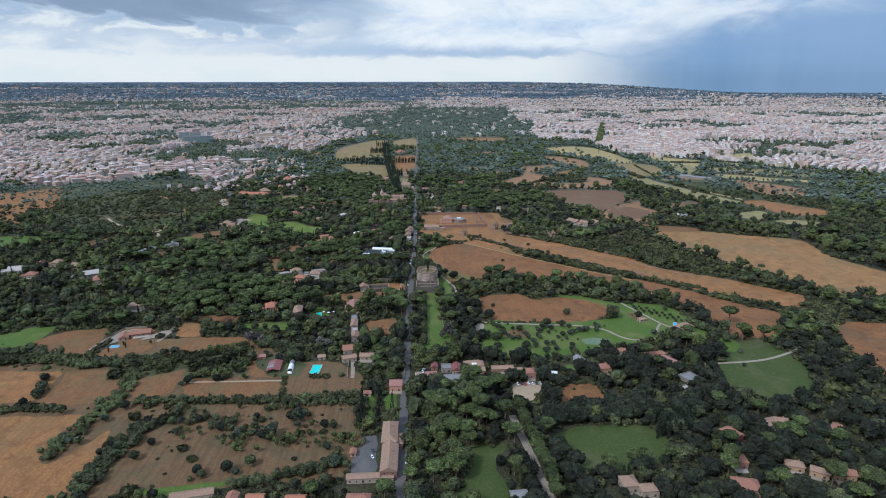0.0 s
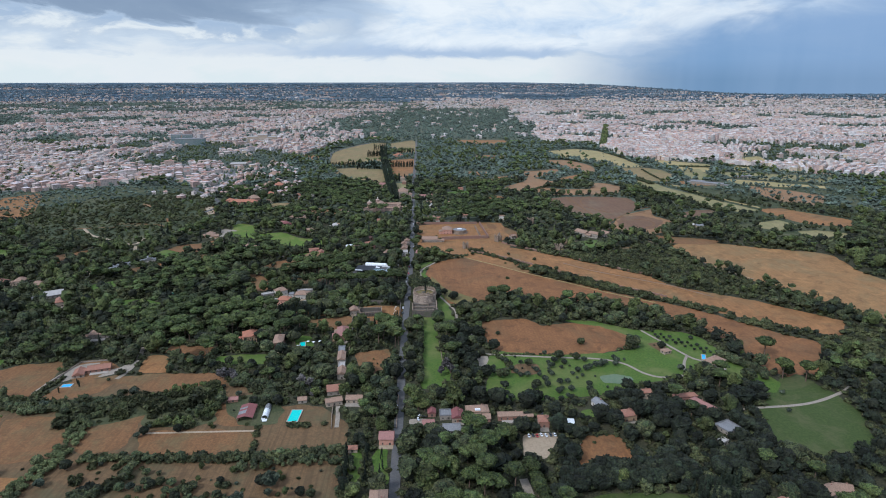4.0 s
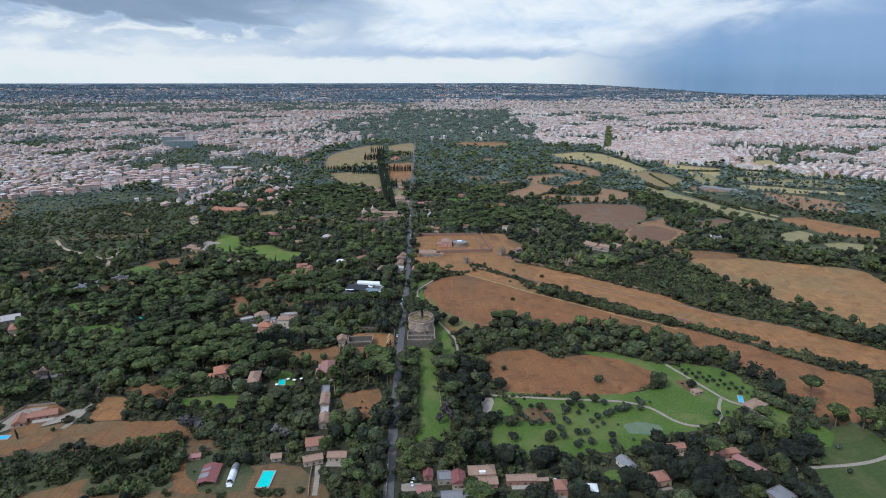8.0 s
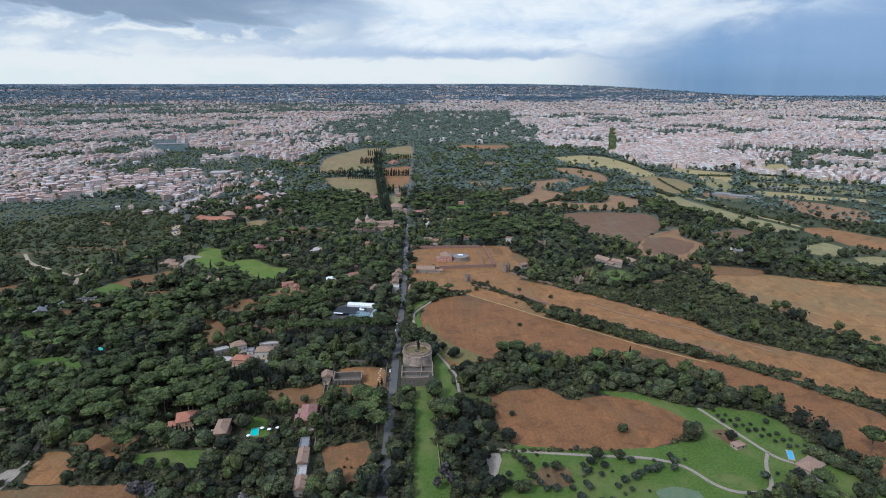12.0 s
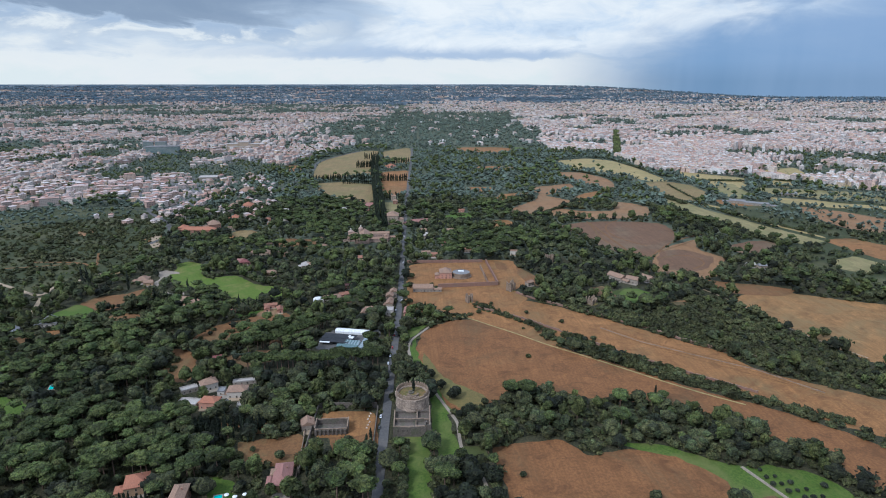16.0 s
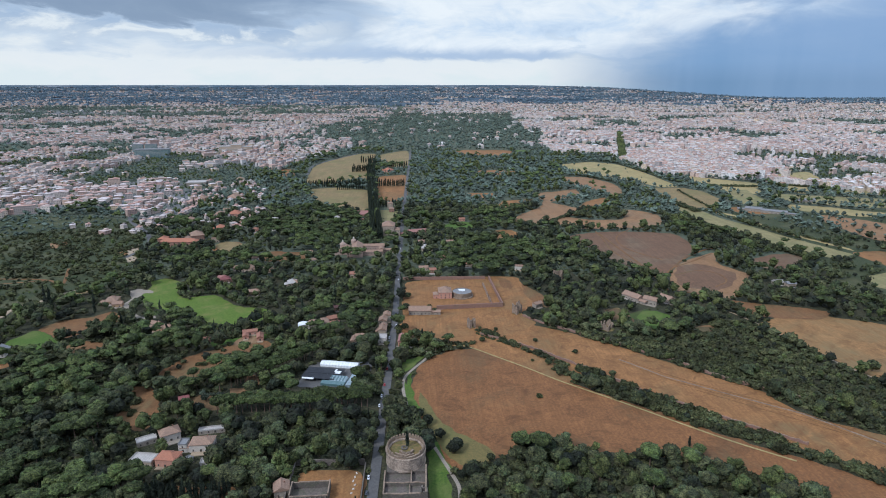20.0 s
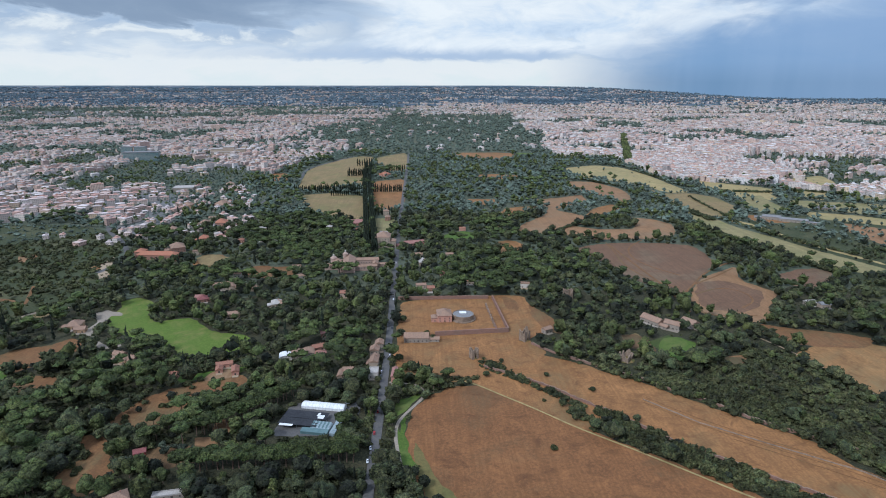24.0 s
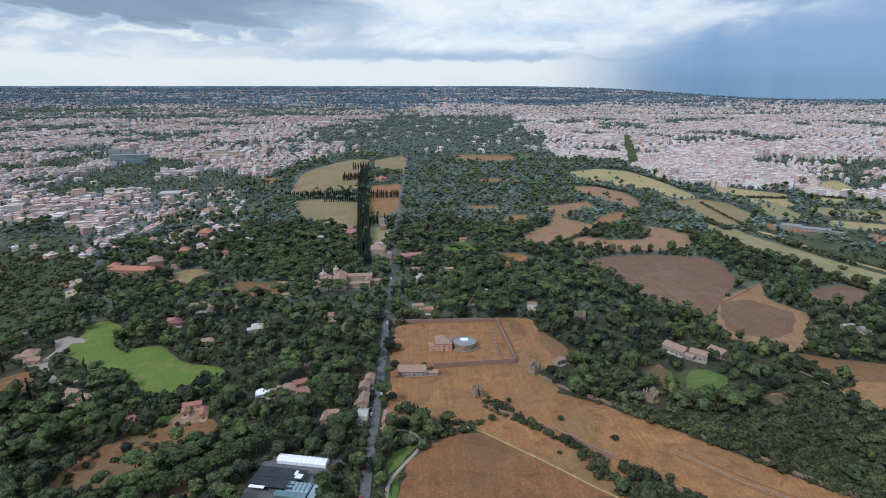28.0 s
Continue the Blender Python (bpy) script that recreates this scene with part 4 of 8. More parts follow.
field("terrace", "pink_soil", [(-167, 966), (-167, 982), (-161, 989), (-149, 988), (-135, 977), (-147, 971)], "pink paved terrace of a villa", 0.0, "shrub")
field("gravel_yard", "gravel", [(-353, 1143), (-345, 1152), (-321, 1140), (-318, 1133), (-332, 1128), (-331, 1113), (-330, 1102)], "pale gravel yard", 0.0, "shrub")
field("lawn", "lawn", [(-186, 972), (-184, 982), (-171, 983), (-166, 978), (-169, 968)], FIELD_LABELS["lawn"], 0.0, "shrub")
field("lawn", "lawn", [(-40, 459), (-31, 465), (-29, 421), (-35, 415)], FIELD_LABELS["lawn"], 0.04, "shrub")
field("lawn", "lawn", [(-23, 460), (-13, 468), (-10, 420), (-19, 418)], FIELD_LABELS["lawn"], 0.04, "shrub")
field("parking_yard", "sand", [(91, 477), (118, 478), (115, 468), (104, 446), (85, 446)], "pale sandy yard with parked cars", 0.0, "shrub")

field("dry_grass_field", "straw", [(60, 952), (70, 957), (83, 950), (103, 930), (121, 913), (138, 896), (155, 877), (166, 868), (182, 892), (178, 912), (166, 926), (134, 960), (106, 977), (88, 990), (70, 985)], FIELD_LABELS["straw"], 0.03, "shrub")
field("meadow", "lawn", [(253, 668), (275, 668), (307, 653), (313, 616), (327, 584), (336, 548), (324, 530), (299, 535), (296, 566), (285, 590), (262, 640)], FIELD_LABELS["lawn"], 0.05, "olive")
field("kitchen_garden", "olive", [(247, 634), (258, 638), (264, 624), (252, 616)], FIELD_LABELS["olive"], 0.25, "shrub")
field("church_yard", "straw", [(-58, 754), (-13, 753), (-12, 722), (-30, 716), (-58, 716)], FIELD_LABELS["straw"], 0.03, "shrub", 0.8)
field("tarred_court", "asphalt", [(25, 492), (39, 491), (39, 469), (24, 472)], "grey tarred court beside low houses", 0.0, "shrub", 0.6)
field("gravel_yard", "gravel", [(3, 502), (17, 502), (17, 494), (3, 494)], "pale gravel yard beside the road", 0.0, "shrub", 0.6)

# ---------------------------------------------------------------- roads, paths and water
ROAD = [(-6, -500), (-6, 250), (-5.5, 460), (-5, 655), (-4, 760), (-1.5, 900), (0, 1040), (-1.5, 1200), (-3, 1400), (-3, 1800), (-1, 2250), (0, 2790)]
strip("road", "asphalt", ROAD, 7.2, "straight grey asphalt road with worn edges", 0.45, 1.2)
strip("garden_path", "gravel", [(76, 617), (108, 612), (150, 606), (184, 603), (202, 596), (211, 587), (218, 572), (230, 562), (250, 562), (259, 570), (264, 588), (275, 605)], 2.6, "pale gravel path winding through the green park")
strip("garden_path", "gravel", [(252, 668), (265, 633), (275, 606), (279, 598), (287, 592)], 2.6, "pale gravel path winding through the green park")
strip("garden_path", "gravel", [(275, 505), (297, 508), (322, 509), (347, 514), (379, 529), (395, 540)], 3.0, "pale gravel path across the meadow")
strip("driveway", "gravel", [(-334, 1140), (-331, 1107), (-334, 1086), (-316, 1062), (-294, 1042), (-280, 1050)], 8.0, "pale gravel drive beside the green field")
strip("lane", "gravel", [(68, 640), (69, 652), (66, 668), (59, 681), (55, 694), (54, 708), (54, 722), (54, 733), (50, 745), (43, 765), (36, 785), (28, 803), (19, 825), (15, 849), (12, 874), (14, 891), (23, 908), (34, 926), (37, 936), (31, 949), (22, 953), (4, 957)], 2.6, "narrow gravel lane along the dry field")
strip("driveway", "gravel", [(82, 424), (84, 404), (87, 380), (90, 352), (92, 325), (94, 300)], 5.6, "grey gravel drive between rows of pines", 0.36, 3.5)
strip("street", "asphalt", [(-560, 1600), (-531, 1543), (-476, 1478), (-434, 1404), (-419, 1355), (-430, 1300)], 8.0, "curving grey suburban street")
strip("street", "asphalt", [(-330, 1750), (-305, 1997), (-298, 2176), (-319, 2334), (-297, 2442), (-200, 2700)], 8.0, "curving grey street beside the pasture")
strip("farm_track", "hay", [(62, 957), (70, 957), (83, 950), (103, 930), (121, 913), (138, 896), (155, 877), (200, 838), (260, 780), (300, 750)], 1.4, "pale worn track on the edge of the field")
field("pond", "pond_water", [(176, 567), (192, 571), (205, 565), (206, 558), (193, 552), (177, 554)], "murky green garden pond in the lawn", rag=0.5)
strip("farm_track", "earth", [(369, 1168), (401, 1209), (443, 1263), (496, 1308), (532, 1324)], 3.0, "pale dusty track between the ploughed fields")
strip("farm_track", "earth", [(355, 1418), (359, 1290), (364, 1198), (356, 1115)], 3.0, "pale dusty track between the ploughed fields")

strip("farm_track", "sand", [(-200, 490), (-164, 490), (-117, 490)], 2.0, "pale earth track between paddocks")
strip("driveway", "gravel", [(-325, 555), (-321, 590), (-313, 609), (-296, 612)], 3.0, "pale drive along a farm hedge")
strip("lane", "gravel", [(-265, 579), (-261, 596), (-263, 618), (-271, 651), (-276, 671)], 4.0, "grey lane between hedges")
strip("driveway", "asphalt", [(-4, 914), (-14, 915), (-24, 921)], 4.5, "tarred drive into the plant nursery")
strip("tyre_track", "earth", [(223, 913), (256, 875), (297, 842), (342, 809), (377, 764)], 0.6, "faint darker wheel track worn in dry grass", 0.27)
strip("tyre_track", "earth", [(229, 920), (259, 884), (301, 850), (346, 815), (382, 769)], 0.6, "faint darker wheel track worn in dry grass", 0.27)
strip("tyre_track", "earth", [(273, 855), (305, 829), (337, 802), (360, 781)], 0.6, "faint darker wheel track worn in dry grass", 0.27)
strip("driveway", "gravel", [(-57, 524), (-55, 508), (-54, 492)], 3.5, "pale drive into a walled garden")
strip("farm_track", "earth", [(353, 1436), (351, 1387), (341, 1312), (348, 1257), (363, 1221), (381, 1203)], 2.4, "brown tractor track across ploughed soil", 0.28)
strip("farm_track", "earth", [(421, 1450), (380, 1404), (366, 1353), (374, 1301), (404, 1254)], 2.4, "brown tractor track across ploughed soil", 0.28)
strip("farm_track", "earth", [(391, 1177), (435, 1202), (459, 1183), (455, 1148), (425, 1126)], 2.4, "brown tractor track across ploughed soil", 0.28)
strip("farm_track", "earth", [(375, 1184), (368, 1113), (386, 1101), (430, 1102)], 2.4, "brown tractor track across ploughed soil", 0.28)
strip("farm_track", "earth", [(496, 1284), (453, 1248), (404, 1213)], 2.4, "brown tractor track across ploughed soil", 0.28)
strip("farm_track", "sand", [(398, 1037), (410, 1009), (423, 955), (435, 902), (453, 860), (468, 832)], 1.4, "pale worn track on the edge of the field", 0.3)
strip("footpath", "earth", [(-486, 1245), (-470, 1210), (-452, 1170), (-468, 1180), (-486, 1195), (-560, 1200)], 4.0, "worn brown footpath through low scrub", 0.3)
strip("footpath", "earth", [(-640, 1160), (-565, 1172), (-487, 1190)], 3.0, "worn brown footpath through low scrub", 0.3)
# hedges between the small fields: kind, plan line, width, least and greatest size
HEDGES = [
    ("cypress_row", "cypress", [(-234, 736), (-213, 733), (-193, 731)], 8, 0.7, 1.05, "group of tall dark cypresses in a villa garden"),
    ("cypress_row", "cypress", [(-149, 729), (-126, 728), (-102, 726)], 9, 0.75, 1.1, "group of tall dark cypresses in a villa garden"),
    ("hedge", "cypress", [(-27, 462), (-26, 421)], 2.5, 0.5, 0.8, "row of small dark cypresses on a garden lawn"),
    ("hedge", "cypress", [(-17, 460), (-15, 420)], 2.5, 0.45, 0.7, "row of small dark cypresses on a garden lawn"),
    ("hedge", "cypress", [(-42, 456), (-39, 409)], 2.5, 0.6, 0.9, "row of small dark cypresses on a garden lawn"),
    ("hedge", "oak", [(-116, 444), (-79, 449), (-42, 450), (-38, 409)], 10, 0.4, 0.7, "small round trees along the orchard edge"),
    ("hedge", "light", [(-69, 388), (-55, 402), (-36, 387)], 10, 0.3, 0.5, "pale green garden trees by the parking yard"),
    ("hedge", "oak", [(-122, 344), (-93, 349), (-64, 358), (-47, 372)], 9, 0.45, 0.75, "dark trees along the bottom of the orchard"),
    ("hedge", "oak", [(-199, 432), (-147, 426), (-112, 408)], 22, 0.4, 0.8, "scattered small trees of the orchard"),
    ("hedge", "light", [(-143, 384), (-103, 390), (-72, 403)], 22, 0.4, 0.65, "scattered small trees of the orchard"),
    ("far_hedge", "oak", [(486, 2143), (556, 2016), (593, 1921), (599, 1776), (616, 1591)], 14, 0.45, 0.88, "dark line of trees between valley meadows"),
    ("far_hedge", "oak", [(630, 2457), (703, 2388), (732, 2009), (796, 1913), (923, 1893)], 14, 0.38, 0.72, "dark line of trees between valley meadows"),
    ("far_hedge", "oak", [(564, 1555), (594, 1365), (616, 1298), (639, 1244)], 14, 0.45, 0.80, "dark line of trees between valley meadows"),
    ("far_hedge", "oak", [(640, 1617), (668, 1485), (703, 1396), (725, 1343)], 7, 0.30, 0.64, "dark line of trees between valley meadows"),
    ("far_hedge", "oak", [(470, 1725), (514, 1780), (524, 1656), (540, 1544)], 16, 0.45, 0.88, "dark line of trees between valley meadows"),
    ("far_hedge", "oak", [(683, 1848), (662, 1616), (659, 1572)], 6, 0.30, 0.56, "dark line of trees between valley meadows"),
    ("far_hedge", "oak", [(379, 1619), (291, 1523), (242, 1481)], 8, 0.30, 0.64, "dark line of trees between valley meadows"),
    ("far_hedge", "oak", [(923, 1893), (995, 1919), (1052, 1881), (1106, 1830)], 14, 0.38, 0.72, "dark line of trees between valley meadows"),
    ("hedge", "shrub", [(152, 907), (177, 878), (209, 848), (243, 821), (272, 792), (299, 769), (319, 754), (352, 731), (371, 719)], 8, 0.8, 1.4, "dense hedge of bushes along the ruined wall"),
    ("hedge", "oak", [(160, 904), (177, 878), (209, 848), (243, 821), (272, 792), (299, 769), (319, 754), (352, 731), (371, 719)], 7, 0.25, 0.5, "dense hedge of bushes along the ruined wall"),
    ("hedge", "shrub", [(250, 964), (270, 940), (296, 917), (321, 899), (344, 874), (370, 849)], 19, 1.3, 2.1, "thick scrub above the ruined wall"),
    ("hedge", "shrub", [(92, 1000), (113, 972), (133, 946), (155, 923), (170, 903)], 7, 0.7, 1.6, "straggling bushes along the ruined wall"),
    ("hedge", "light", [(232, 949), (260, 927), (301, 892), (327, 860), (353, 842), (382, 826)], 6, 0.3, 0.42, "yellow-green brambles along the ruined wall"),
    ("hedge", "oak", [(-283, 1160), (-281, 1127), (-263, 1107), (-252, 1129), (-226, 1125), (-187, 1088), (-143, 1082)], 5, 0.45, 0.7, "dark hedge round the green field"),
    ("hedge", "oak", [(-272, 1061), (-244, 1058), (-207, 1014), (-167, 1011), (-119, 1029)], 5, 0.45, 0.7, "dark hedge round the green field"),
    ("hedge", "shrub", [(87, 614), (90, 606), (97, 600), (96, 581)], 2.5, 0.9, 1.2, "clipped green hedge in the park"),
    ("hedge", "shrub", [(77, 614), (110, 615), (168, 611)], 2.0, 0.5, 0.9, "low green border along the park path"),
    ("hedge", "shrub", [(-87, 643), (-59, 633), (-33, 633)], 3, 0.9, 1.2, "clipped dark hedge in a villa garden"),
    ("hedge", "cypress", [(-170, 646), (-149, 631), (-144, 645), (-148, 666)], 3, 0.55, 0.8, "row of dark cypresses beside a villa"),
    ("hedge", "shrub", [(-136, 621), (-94, 619), (-57, 620)], 3, 0.9, 1.2, "clipped dark hedge in a villa garden"),
    ("hedge", "cypress", [(-137, 715), (-102, 714)], 4, 0.7, 1.0, "row of dark cypresses beside a villa"),
    ("hedge", "shrub", [(-398, 540), (-361, 541), (-320, 534), (-286, 529), (-234, 533), (-221, 547)], 11, 1.5, 2.4, "broad dark hedge of bushes and small oaks"),
    ("hedge", "oak", [(-408, 555), (-376, 556), (-310, 524), (-263, 525), (-238, 543)], 9, 0.5, 0.8, "broad dark hedge of bushes and small oaks"),
    ("cane_hedge", "olive", [(-256, 516), (-250, 469), (-250, 451), (-258, 410), (-263, 379)], 15, 0.8, 1.2, "tall grey-green cane hedge between fields"),
    ("hedge", "shrub", [(-236, 458), (-204, 456), (-156, 455), (-109, 454), (-81, 457), (-43, 461)], 5, 1.0, 1.9, "low dark hedge with gaps along the orchard"),
    ("hedge", "oak", [(-232, 457), (-185, 456), (-142, 454), (-109, 456), (-43, 461)], 6, 0.35, 0.75, "low dark hedge with gaps along the orchard"),
    ("hedge", "shrub", [(-393, 450), (-338, 448), (-287, 449)], 5, 1.2, 2.0, "low dark hedge along the stubble"),
    ("hedge", "oak", [(-317, 458), (-324, 482), (-335, 505)], 4, 0.5, 0.8, "low dark hedge along the stubble"),
    ("hedge", "oak", [(-206, 423), (-211, 400), (-214, 386), (-216, 355), (-217, 333)], 14, 0.45, 0.85, "row of dark oaks along the orchard"),
    ("hedge", "shrub", [(-117, 497), (-110, 458)], 3, 0.9, 1.3, "clipped dark hedge round the pool garden"),
    ("hedge", "shrub", [(-100, 497), (-82, 495), (-64, 498)], 3, 0.9, 1.3, "clipped dark hedge round the pool garden"),
    ("hedge", "light", [(-216, 542), (-198, 554), (-171, 558), (-157, 518), (-171, 503), (-198, 500)], 12, 0.35, 0.6, "grove of pale green fruit trees"),
    ("hedge", "oak", [(-156, 565), (-120, 556), (-114, 528)], 9, 0.6, 0.9, "dark hedge behind the barn yard"),
    ("hedge", "shrub", [(-323, 541), (-320, 559), (-312, 588)], 2.5, 0.8, 1.1, "clipped dark hedge along a drive"),
    ("hedge", "shrub", [(88, 992), (100, 977), (120, 958), (139, 939), (156, 923), (167, 914)], 4, 0.4, 0.8, "straggling bushes along the ruined wall"),
    ("hedge", "shrub", [(10, 964), (25, 962), (52, 959), (84, 959)], 4, 0.9, 1.5, "thick green hedge below the ruined house"),
    ("hedge", "oak", [(303, 603), (315, 588), (325, 571), (323, 552)], 7, 0.6, 0.9, "dark row of oaks beside a brick villa"),
    ("hedge", "shrub", [(-25, 908), (-23, 888), (-29, 874)], 7, 0.8, 1.6, "dense green nursery plants beside the glasshouse"),
    ("hedge", "shrub", [(-78, 869), (-52, 866), (-34, 866)], 6, 0.7, 1.4, "dense green nursery plants beside the glasshouse"),
    ("cypress_row", "cypress", [(190, 399), (208, 404), (226, 408)], 9, 0.8, 1.15, "group of tall dark cypresses by the villa lawn"),
    ("cedar_row", "ilex", [(112, 414), (150, 421), (196, 424)], 14, 1.1, 1.6, "dark wall of tall evergreen trees behind the lawn"),
    ("hedge", "cypress", [(-196, 994), (-164, 1016)], 3, 0.5, 0.65, "dense row of small cypresses by the villa garden"),
]

# ---------------------------------------------------------------- houses
BUILT = []          # plan discs kept free of trees
UNITS = {}


def unit(key, make):
    if key not in UNITS:
        UNITS[key] = make()
    return UNITS[key]


def window_mesh():
    s = Shape().box(-0.5, 0.5, -0.07, 0.02, 0, 1.5).box(-0.7, 0.7, -0.14, 0.02, -0.2, 0).box(-0.65, 0.65, -0.1, 0.02, 1.5, 1.65)
    me = s.mesh("window", "shutter", "paving")
    for p in me.polygons:
        p.material_index = 0 if p.index < 6 else 1
    return me


def door_mesh():
    s = Shape().box(-0.6, 0.6, -0.05, 0.02, 0, 2.15).box(-0.75, -0.6, -0.1, 0.02, 0, 2.3).box(0.6, 0.75, -0.1, 0.02, 0, 2.3).box(-0.75, 0.75, -0.1, 0.02, 2.15, 2.35)
    return s.mesh("door", "shutter")


def chimney_mesh():
    return Shape().box(-0.4, 0.4, -0.3, 0.3, -1.0, 1.1).box(-0.5, 0.5, -0.4, 0.4, 1.1, 1.25).mesh("chimney", "brick")


def roof_shape(w, d, h, kind):
    """A tiled roof on walls w by d: eaves board, slopes with overhang, ridge roll."""
    s = Shape()
    o = 0.55
    a, b = w / 2 + o, d / 2 + o
    if kind == "flat":
        s.box(-w / 2 - .1, w / 2 + .1, -d / 2 - .1, d / 2 + .1, h - 0.1, h + 0.15)
        for q in ((-w / 2 - .1, w / 2 + .1, -d / 2 - .1, -d / 2 + .2), (-w / 2 - .1, w / 2 + .1, d / 2 - .2, d / 2 + .1), (-w / 2 - .1, -w / 2 + .2, -d / 2 + .2, d / 2 - .2), (w / 2 - .2, w / 2 + .1, -d / 2 + .2, d / 2 - .2)):
            s.box(*q, h + 0.15, h + 0.95)
        return s
    rise = 0.30 * min(w, d) + 0.2
    s.box(-a, a, -b, b, h - 0.12, h + 0.12)
    z0, z1 = h + 0.12, h + rise
    long_x = w >= d
    r = (a - (b if kind == "hip" else 0)) if long_x else (b - (a if kind == "hip" else 0))
    r = max(r, 0.2)
    R = [(-r, 0, z1), (r, 0, z1)] if long_x else [(0, -r, z1), (0, r, z1)]
    P = [(-a, -b, z0), (a, -b, z0), (a, b, z0), (-a, b, z0)] + R
    Q = [(0, 1, 5, 4), (1, 2, 5), (2, 3, 4, 5), (3, 0, 4)] if long_x else [(0, 1, 4), (1, 2, 5, 4), (2, 3, 5), (3, 0, 4, 5)]
    s.add(P, Q)
    if long_x:
        s.box(-r, r, -0.18, 0.18, z1 - 0.12, z1 + 0.12)
    else:
        s.box(-0.18, 0.18, -r, r, z1 - 0.12, z1 + 0.12)
    return s


WALL_WORDS = {"cream": "cream-plastered", "ochre": "ochre-plastered", "white": "white-painted", "brick": "red-brick", "stone": "rough grey-brown stone", "pinkw": "pink-plastered", "red": "red-boarded"}
ROOF_WORDS = {"tan": "faded tan tiled roof", "terracotta": "terracotta tiled roof", "orange": "bright orange tiled roof", "rose": "rose-red tiled roof", "pale": "pale flat grey roof", "slate": "grey sheet roof", "red": "dark red sheet roof"}


def house(kind, x, y, turn, w, d, h, roof, wall, tiles):
    rng = random.Random(int(x * 7 + y * 13))
    if w * d > 110 and kind in ("house", "villa", "barn"):
        w, d, h = w * 0.82, d * 0.82, h * 0.88
    root = new(kind)
    root.matrix_basis = pose(x, y, 0.0, 0, 0, turn)
    storeys = "low" if h < 5.5 else "two-storey" if h < 8.5 else "tall"
    tagged(root, f"{storeys} {WALL_WORDS[wall]} {kind.split('_')[-1]} with {ROOF_WORDS[tiles]} among trees", kind.split("_")[-1], kind="thing")
    body = [(0, 0, w, d, h)]
    if w * d > 120 and roof != "flat" and rng.random() < 0.8:      # a lower wing
        sx = rng.choice((-1, 1))
        ww, wd = w * 0.45, d * 0.5
        body.append((sx * (w / 2 + ww / 2 - 0.6), -d * 0.18, ww, wd, max(3.2, h * 0.62)))
    for k, (bx, by, bw, bd, bh) in enumerate(body):
        m = pose(bx, by, 0)
        s = Shape().box(-bw / 2, bw / 2, -bd / 2, bd / 2, -0.3, bh).box(-bw / 2 - .08, bw / 2 + .08, -bd / 2 - .08, bd / 2 + .08, -0.3, 0.5)
        if roof == "gable":
            z1 = bh + 0.30 * min(bw, bd)
            if bw >= bd:
                for e in (-1, 1):
                    s.add([(e * bw / 2, -bd / 2, bh), (e * bw / 2, bd / 2, bh), (e * bw / 2, 0, z1), (e * (bw / 2 - .3), -bd / 2, bh), (e * (bw / 2 - .3), bd / 2, bh), (e * (bw / 2 - .3), 0, z1)], [(0, 1, 2), (3, 5, 4), (0, 3, 4, 1), (1, 4, 5, 2), (2, 5, 3, 0)])
        part("wall", s.mesh("wall", wall), root, f"{WALL_WORDS[wall]} walls", m)
        rf = part("roof", roof_shape(bw, bd, bh, roof).mesh("roof", "roof_" + tiles), root, ROOF_WORDS[tiles], m)
        if k == 0 and roof != "flat" and kind not in ("barn", "outbuilding"):
            part("chimney", unit("chimney", chimney_mesh), rf, "", pose(bw * 0.22, bd * 0.12, bh + 0.2 * min(bw, bd)))
        rows = max(1, int(bh // 3.2))
        for r in range(rows):
            for side in (0, 1, 3):
                L = bw if side == 0 else bd
                n = max(1, min(6, int(L // 4.2)))
                for i in range(n):
                    u = (i + 0.5) / n * L - L / 2
                    if side == 0 and r == 0 and i == n // 2 and k == 0:
                        part("door", unit("door", door_mesh), root, "", pose(bx + u, by - bd / 2 - 0.002, 0.1))
                        continue
                    z = 1.0 + r * 3.1
                    q = pose(u, -bd / 2 - 0.002, z) if side == 0 else pose(bw / 2 + 0.002, u, z, 0, 0, 90) if side == 1 else pose(-bw / 2 - 0.002, -u, z, 0, 0, -90)
                    part("window", unit("window", window_mesh), root, "", m @ q)
    if kind in ("house", "villa", "farmhouse") and y < 1250:
        tw = rng.uniform(0.7, 1.1) * w
        part("terrace", Shape().box(-tw / 2, tw / 2, -d / 2 - rng.uniform(3, 6), -d / 2 - 0.1, -0.2, 0.62).mesh("terrace", rng.choice(("paving", "gravel", "sand"))), root, "pale paved terrace")
    c, s2 = math.cos(radians(turn)), math.sin(radians(turn))
    BUILT.append((x, y, 0.5 * math.hypot(w, d) + 0.5))
    f = d / 2 + 5
    BUILT.append((x + s2 * f, y - c * f, 0.42 * w))
    return root


house("long_farmhouse", -14, 363, 0, 11, 31, 6.5, "gable", "brick", "tan")
house("long_farmhouse", -15, 393, 0, 11, 27, 8, "hip", "brick", "tan")
house("outbuilding", -31, 347, 2, 22, 5.5, 4, "gable", "cream", "tan")
house("outbuilding", -41, 377, 0, 4, 6, 2.6, "gable", "cream", "terracotta")
house("outbuilding", -38, 461, 0, 7, 5, 3, "gable", "cream", "terracotta")
house("house", -13.5, 472, -2, 13, 13, 6, "gable", "pinkw", "rose")
house("outbuilding", 21, 508, 2, 6, 7, 3.5, "gable", "brick", "red")
house("outbuilding", 32, 504, 2, 9, 9, 4, "flat", "stone", "slate")
house("house", 41.5, 501, 2, 9, 12, 4.5, "gable", "cream", "red")
